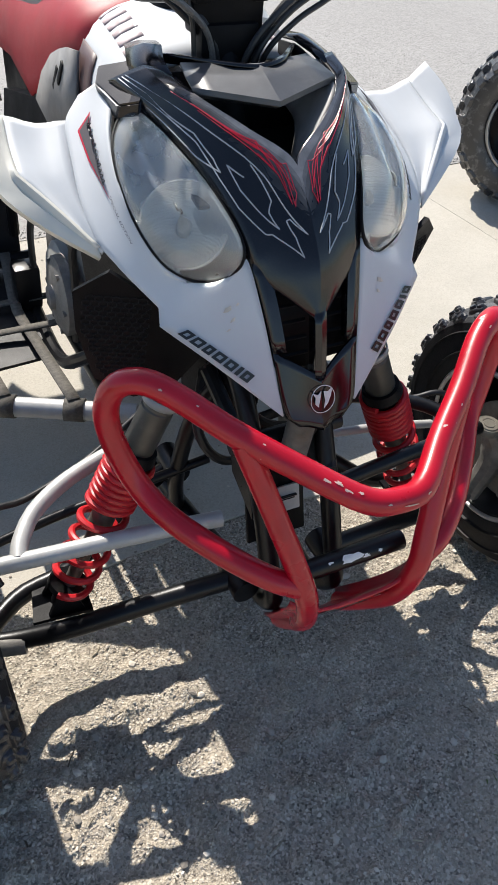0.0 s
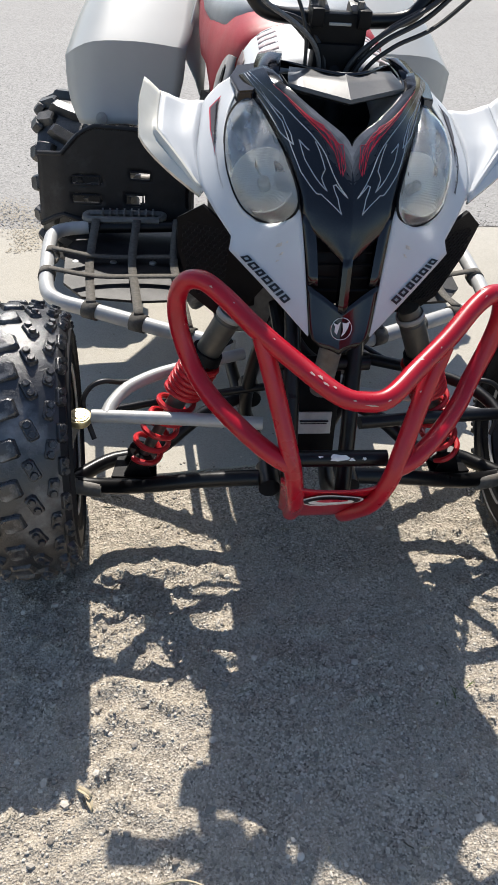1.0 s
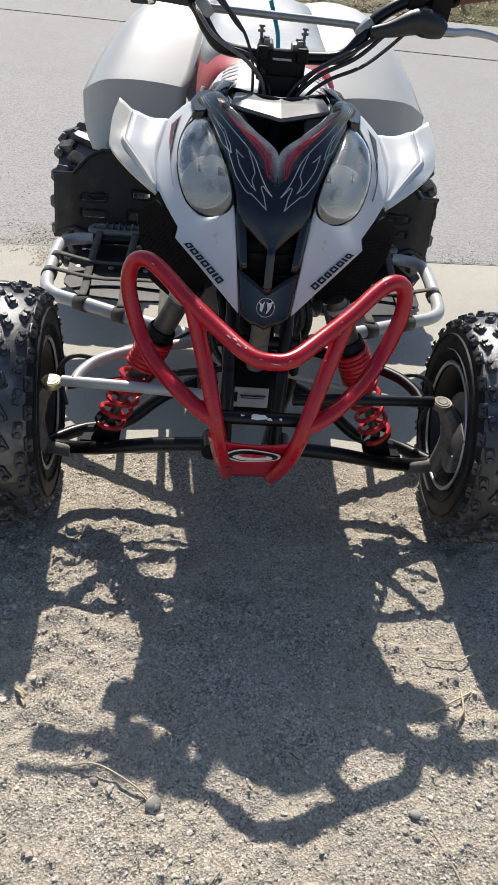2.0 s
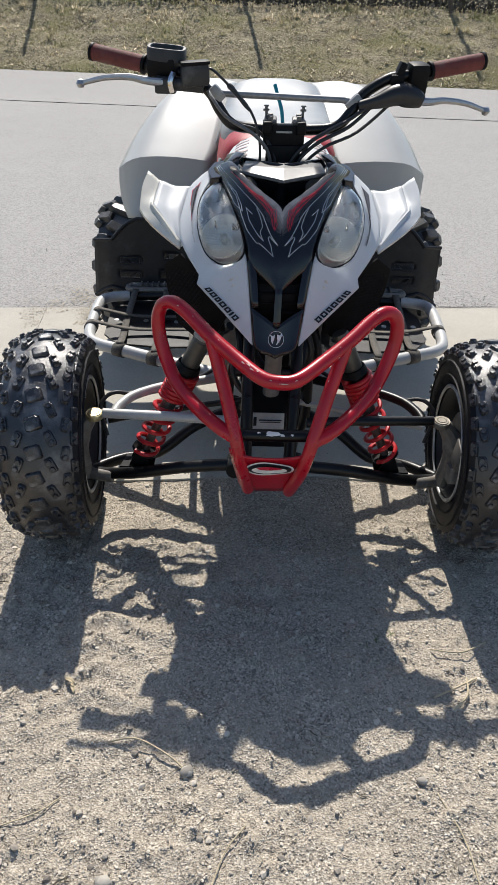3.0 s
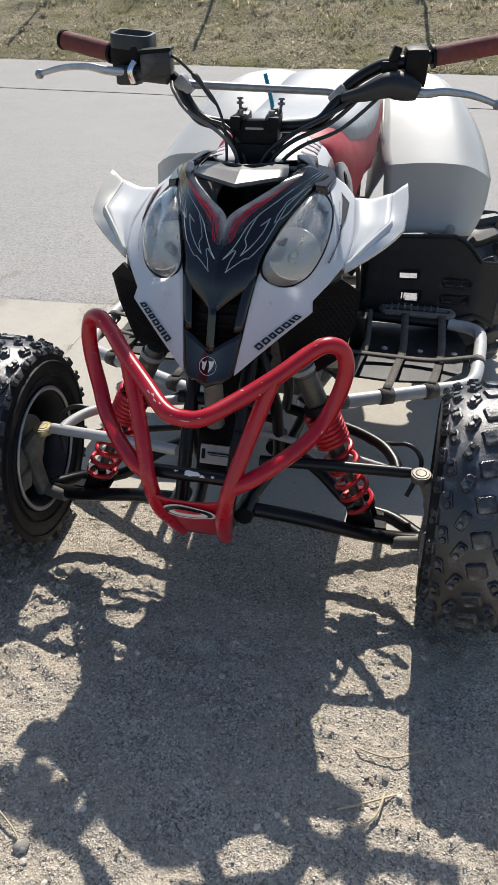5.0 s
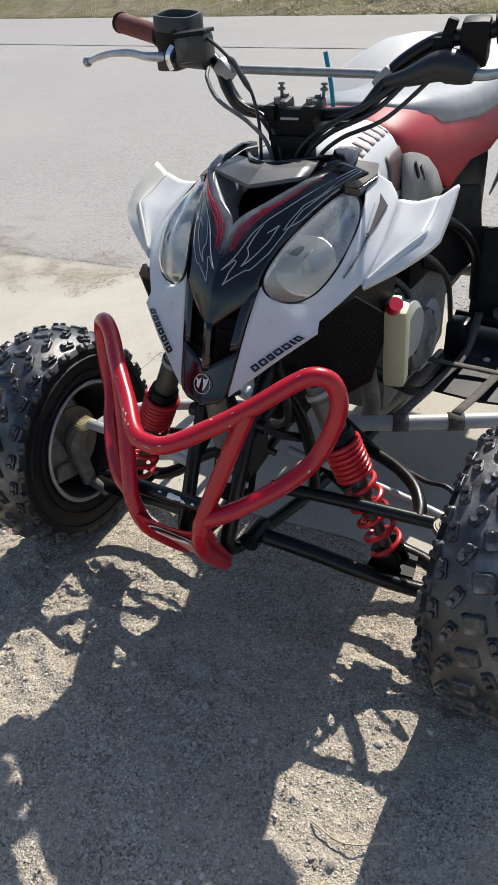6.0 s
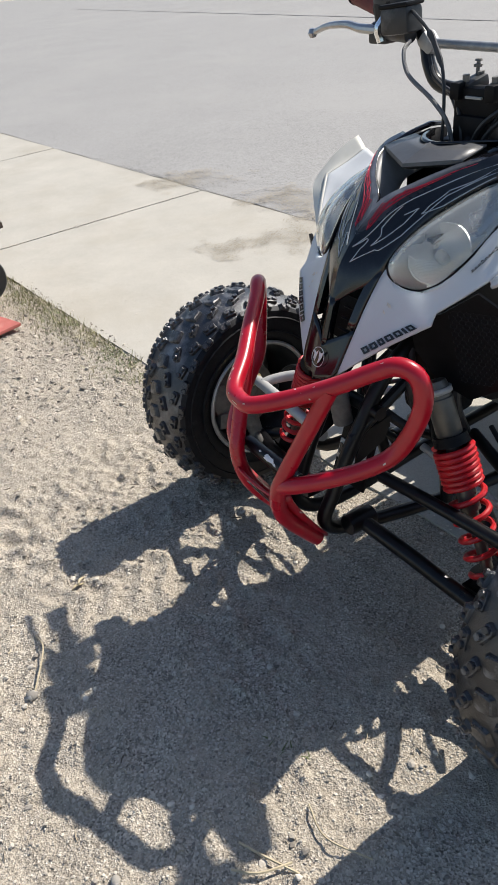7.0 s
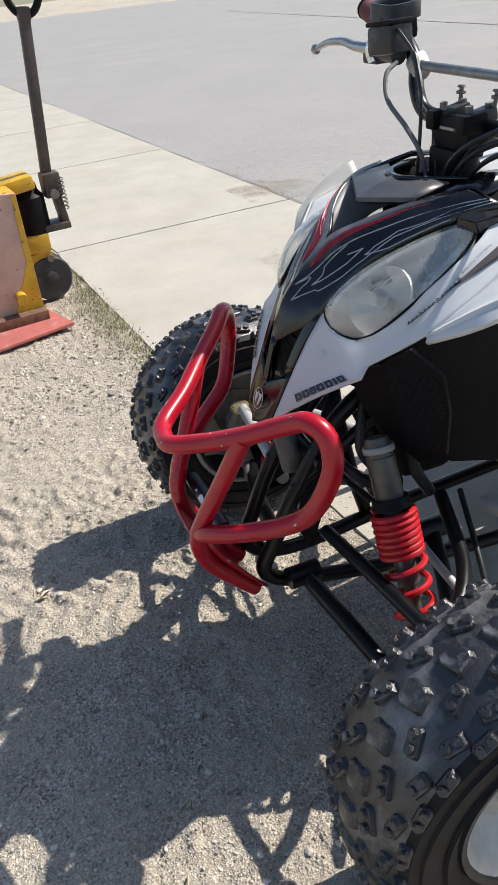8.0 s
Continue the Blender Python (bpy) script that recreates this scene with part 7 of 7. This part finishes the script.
def gravel():
    """Loose grains and pebbles over the dirt and the edge of the pavement."""
    rng = random.Random(3)
    base = []
    for k in range(4):
        me = pebble_mesh("grain", k)
        base.append(([v.co.copy() for v in me.vertices], [tuple(p.vertices) for p in me.polygons]))
        bpy.data.meshes.remove(me)
    verts, faces = [], []
    count = 0
    while count < 44000:
        x, y = rng.uniform(-2.4, 1.0), rng.uniform(-1.15, 0.5)
        if count % 5 > 1:
            x, y = rng.uniform(-0.75, 0.75), rng.uniform(-1.05, 0.3)
        if y > slab_near(x) + 0.03:
            continue
        if noise.noise(Vector((x * 2.5, y * 2.5, 1))) < rng.uniform(-0.6, 0.35) - (0.3 if x < -1.0 else 0):
            continue
        r = 0.0011 + 0.0024 * rng.random() ** 2.6 + (0.004 * rng.random() if x < -1.0 and rng.random() < 0.25 else 0)
        if rng.random() < 0.016:
            r = rng.uniform(0.0035, 0.0075)
        z = (ground_height(x, y) if y < slab_near(x) + 0.01 else 0.002) + r * 0.25
        rot = Euler((rng.uniform(-0.4, 0.4), rng.uniform(-0.4, 0.4), rng.uniform(0, 6.28))).to_matrix()
        vs, fs = base[rng.randrange(4)]
        k = len(verts)
        sx = rng.uniform(0.8, 1.4)
        verts += [rot @ Vector((v.x * r * sx, v.y * r, v.z * r)) + Vector((x, y, z)) for v in vs]
        faces += [tuple(i + k for i in f) for f in fs]
        count += 1
    # coarse rubble beside the board
    for k2 in range(900):
        x, y = rng.gauss(-1.62, 0.34), rng.uniform(-0.75, 0.08)
        if not -2.2 < x < -0.9 or y > slab_near(x) - 0.05 or noise.noise(Vector((x * 5, y * 5, 7))) < rng.uniform(-0.5, 0.2):
            continue
        r = 0.003 + 0.007 * rng.random() ** 2
        rot = Euler((rng.uniform(-0.5, 0.5), rng.uniform(-0.5, 0.5), rng.uniform(0, 6.28))).to_matrix()
        vs, fs = base[rng.randrange(4)]
        k = len(verts)
        verts += [rot @ Vector((v.x * r * 1.4, v.y * r, v.z * r)) + Vector((x, y, ground_height(x, y) + r * 0.2)) for v in vs]
        faces += [tuple(i + k for i in f2) for f2 in fs]
    # crumbs on the slabs, thick along the joints and the road's edge
    for k2 in range(2600):
        mode = rng.random()
        if mode < 0.10:
            x = rng.uniform(-2.9, 0.6)
            y = slab_near(x) + rng.random() ** 1.6 * 1.2
        elif mode < 0.6:
            x = -2.93 + 2.14 * rng.choice((0, 0, 1, 1, -1)) - 0.006
            f = rng.random()
            y = slab_near(x) * (1 - f) + (road_near(x) - 0.03) * f
            if noise.noise(Vector((x, y * 5, 3))) < -0.05:
                continue
            x += -0.13 * f + rng.gauss(0, 0.012)
        else:
            x = rng.uniform(-4.5, 0.9)
            if noise.noise(Vector((x * 3, 2, 3))) < -0.1:
                continue
            y = road_near(x) - 0.015 + rng.gauss(0, 0.022)
        r = rng.uniform(0.0012, 0.0030)
        rot = Euler((0, 0, rng.uniform(0, 6.28))).to_matrix()
        vs, fs = base[rng.randrange(4)]
        k = len(verts)
        verts += [rot @ Vector((v.x * r * 1.3, v.y * r, v.z * r * 0.4)) + Vector((x, y, 0.004)) for v in vs]
        faces += [tuple(i + k for i in f2) for f2 in fs]
    me = bpy.data.meshes.new("gravel")
    me.from_pydata(verts, [], faces)
    m = bpy.data.materials.new("loose_grains")
    m.use_nodes = True
    n, l = m.node_tree.nodes, m.node_tree.links
    geo, cr = n.new("ShaderNodeNewGeometry"), n.new("ShaderNodeValToRGB")
    cr.color_ramp.elements[0].color, cr.color_ramp.elements[1].color = (0.20, 0.175, 0.145, 1), (0.70, 0.63, 0.53, 1)
    l.new(geo.outputs["Random Per Island"], cr.inputs["Fac"])
    l.new(cr.outputs["Color"], n["Principled BSDF"].inputs["Base Color"])
    n["Principled BSDF"].inputs["Roughness"].default_value = 0.85
    me.materials.append(m)
    return tagged(new("gravel", me), "loose grey and beige gravel grains", "gravel", kind="stuff")


gravel()


def debris():
    """Short bits of straw, twig and clod strewn over the dirt."""
    rng = random.Random(52)
    verts, faces = [], []
    for _ in range(620):
        x, y = rng.uniform(-2.3, 0.95), rng.uniform(-1.1, 0.3)
        if y > slab_near(x) - 0.01:
            continue
        z = ground_height(x, y) + 0.0012
        a, L, w = rng.uniform(0, 6.28), rng.uniform(0.006, 0.026), rng.uniform(0.0006, 0.0013)
        d = Vector((math.cos(a), math.sin(a), rng.uniform(-0.02, 0.08)))
        q = Vector((-math.sin(a), math.cos(a), 0)) * w
        o = Vector((x, y, z))
        mid = o + d * L * 0.5 + q * rng.uniform(-3, 3)
        k = len(verts)
        for p in (o, mid, o + d * L):
            verts += [p - q, p + q, p + Vector((0, 0, w * 1.6))]
        for b in (0, 3):
            for i in range(3):
                j = (i + 1) % 3
                faces.append((k + b + i, k + b + j, k + b + 3 + j, k + b + 3 + i))
    me = bpy.data.meshes.new("debris")
    me.from_pydata(verts, [], faces)
    m = bpy.data.materials.new("dry_bits")
    m.use_nodes = True
    n, l = m.node_tree.nodes, m.node_tree.links
    geo, cr = n.new("ShaderNodeNewGeometry"), n.new("ShaderNodeValToRGB")
    cr.color_ramp.elements[0].color, cr.color_ramp.elements[1].color = (0.09, 0.065, 0.045, 1), (0.60, 0.52, 0.37, 1)
    l.new(geo.outputs["Random Per Island"], cr.inputs["Fac"])
    l.new(cr.outputs["Color"], n["Principled BSDF"].inputs["Base Color"])
    n["Principled BSDF"].inputs["Roughness"].default_value = 0.85
    me.materials.append(m)
    return tagged(new("debris", me), "short bits of straw and twig on the dirt", "straw", kind="stuff")


debris()


def edge_grass():
    """Low mossy grass where the dirt meets the slabs."""
    rng = random.Random(33)
    verts, faces = [], []
    while len(faces) < 2600:
        x = rng.uniform(-2.7, -0.75)
        d = abs(rng.gauss(0, 0.07))
        y = slab_near(x) - d
        if noise.noise(Vector((x * 4, y * 4, 6))) < rng.uniform(-0.35, 0.35) - (0.3 if x < -1.5 else 0.0):
            continue
        h, a = rng.uniform(0.006, 0.026), rng.uniform(0, 6.28)
        o = Vector((x, y, ground_height(x, y)))
        lean = Vector((math.cos(a), math.sin(a), 0)) * h * rng.uniform(0.3, 1.2)
        side = Vector((-math.sin(a), math.cos(a), 0)) * rng.uniform(0.001, 0.0022)
        k = len(verts)
        verts += [o - side, o + side, o + lean + Vector((0, 0, h))]
        faces.append((k, k + 1, k + 2))
    me = bpy.data.meshes.new("edge_grass")
    me.from_pydata(verts, [], faces)
    me.materials.append(mat("edge_grass", (0.27, 0.25, 0.13), 0.8, var=0.5, scale=9))
    return tagged(new("edge_grass", me), "low mossy grass along the slab edge", "grass", kind="stuff")


edge_grass()


def stone(x, y, r, label):
    me = pebble_mesh("stone", int(abs(x * 1000)))
    me.materials.append(PEBBLE)
    me.polygons.foreach_set("use_smooth", [True] * len(me.polygons))
    ob = tagged(new("stone", me), label, "stone")
    ob.matrix_basis = Matrix.Translation((x, y, ground_height(x, y) + r * 0.35)) @ Matrix.Diagonal((r * 1.2, r, r * 0.9, 1))


stone(-0.125, -0.605, 0.014, "small grey stone on the gravel")
stone(0.278, -0.60, 0.010, "small pale stone on the gravel")
stone(-0.23, -0.80, 0.012, "small grey stone on the gravel")


def straw(pts, r=0.0016):
    bm = B()
    tube(bm, crv([(x, y, ground_height(x, y) + z) for x, y, z in pts], 16), r, 5)
    tagged(part("straw", bm, STRAW), "thin dry straw stem on the gravel", "straw", group="straws on the gravel")


straw([(-0.27, -0.555, 0.004), (-0.22, -0.552, 0.012), (-0.16, -0.58, 0.010), (-0.13, -0.60, 0.004)])
straw([(0.34, -0.30, 0.004), (0.40, -0.31, 0.012), (0.46, -0.27, 0.006)])
straw([(0.33, -0.42, 0.004), (0.37, -0.40, 0.008), (0.42, -0.37, 0.006)], 0.002)
straw([(0.36, -0.45, 0.004), (0.39, -0.42, 0.010), (0.40, -0.37, 0.006)], 0.002)
straw([(-0.42, -0.72, 0.003), (-0.36, -0.69, 0.006), (-0.33, -0.66, 0.004)], 0.0012)
straw([(0.30, -0.62, 0.003), (0.33, -0.70, 0.006), (0.34, -0.78, 0.003)], 0.0012)
straw([(-0.02, -0.70, 0.003), (-0.05, -0.74, 0.005), (-0.07, -0.80, 0.003)], 0.0012)


def dry_leaf(x, y, rz, material, label):
    bm = B()
    rows = []
    for k in range(7):
        f = k / 6
        w = 0.0045 * math.sin(math.pi * (0.08 + 0.88 * f))
        rows.append([(-w, f * 0.034 - 0.017, 0.006 + 0.004 * math.sin(5 * f)), (0, f * 0.034 - 0.017, 0.003 + 0.004 * math.sin(5 * f)), (w, f * 0.034 - 0.017, 0.007 + 0.004 * math.sin(5 * f))])
    sheet(bm, rows)
    ob = tagged(part("dry_leaf", bm, material, thick=0.0008), label, "leaf")
    ob.matrix_basis = pose(x, y, ground_height(x, y) + 0.002, 0, 0, rz)


dry_leaf(-0.363, -0.432, 20, STRAW, "pale curled dry leaf on the gravel")
dry_leaf(-0.372, -0.420, 50, STRAW, "pale curled dry leaf on the gravel")


def weeds():
    rng = random.Random(8)
    verts, faces = [], []
    for _ in range(2600):
        if rng.random() < 0.75:
            x = rng.uniform(-2.6, -1.15)
            y = slab_near(x) - abs(rng.gauss(0, 0.06)) - 0.005
        else:
            x, y = 0.27 + rng.gauss(0, 0.02), -0.31 + rng.gauss(0, 0.02)
        if noise.noise(Vector((x * 4, y * 4, 5))) < -0.05:
            continue
        h, a = rng.uniform(0.005, 0.022), rng.uniform(0, 6.28)
        d = Vector((math.cos(a), math.sin(a), 0.5)) * h
        s_ = Vector((-math.sin(a), math.cos(a), 0)) * rng.uniform(0.0008, 0.002)
        o = Vector((x, y, ground_height(x, y)))
        k = len(verts)
        verts += [o - s_, o + s_, o + d]
        faces.append((k, k + 1, k + 2))
    me = bpy.data.meshes.new("weeds")
    me.from_pydata(verts, [], faces)
    me.materials.append(WEED)
    tagged(new("weeds", me), "sparse low green weeds along the pavement edge", "weeds", kind="stuff")


weeds()
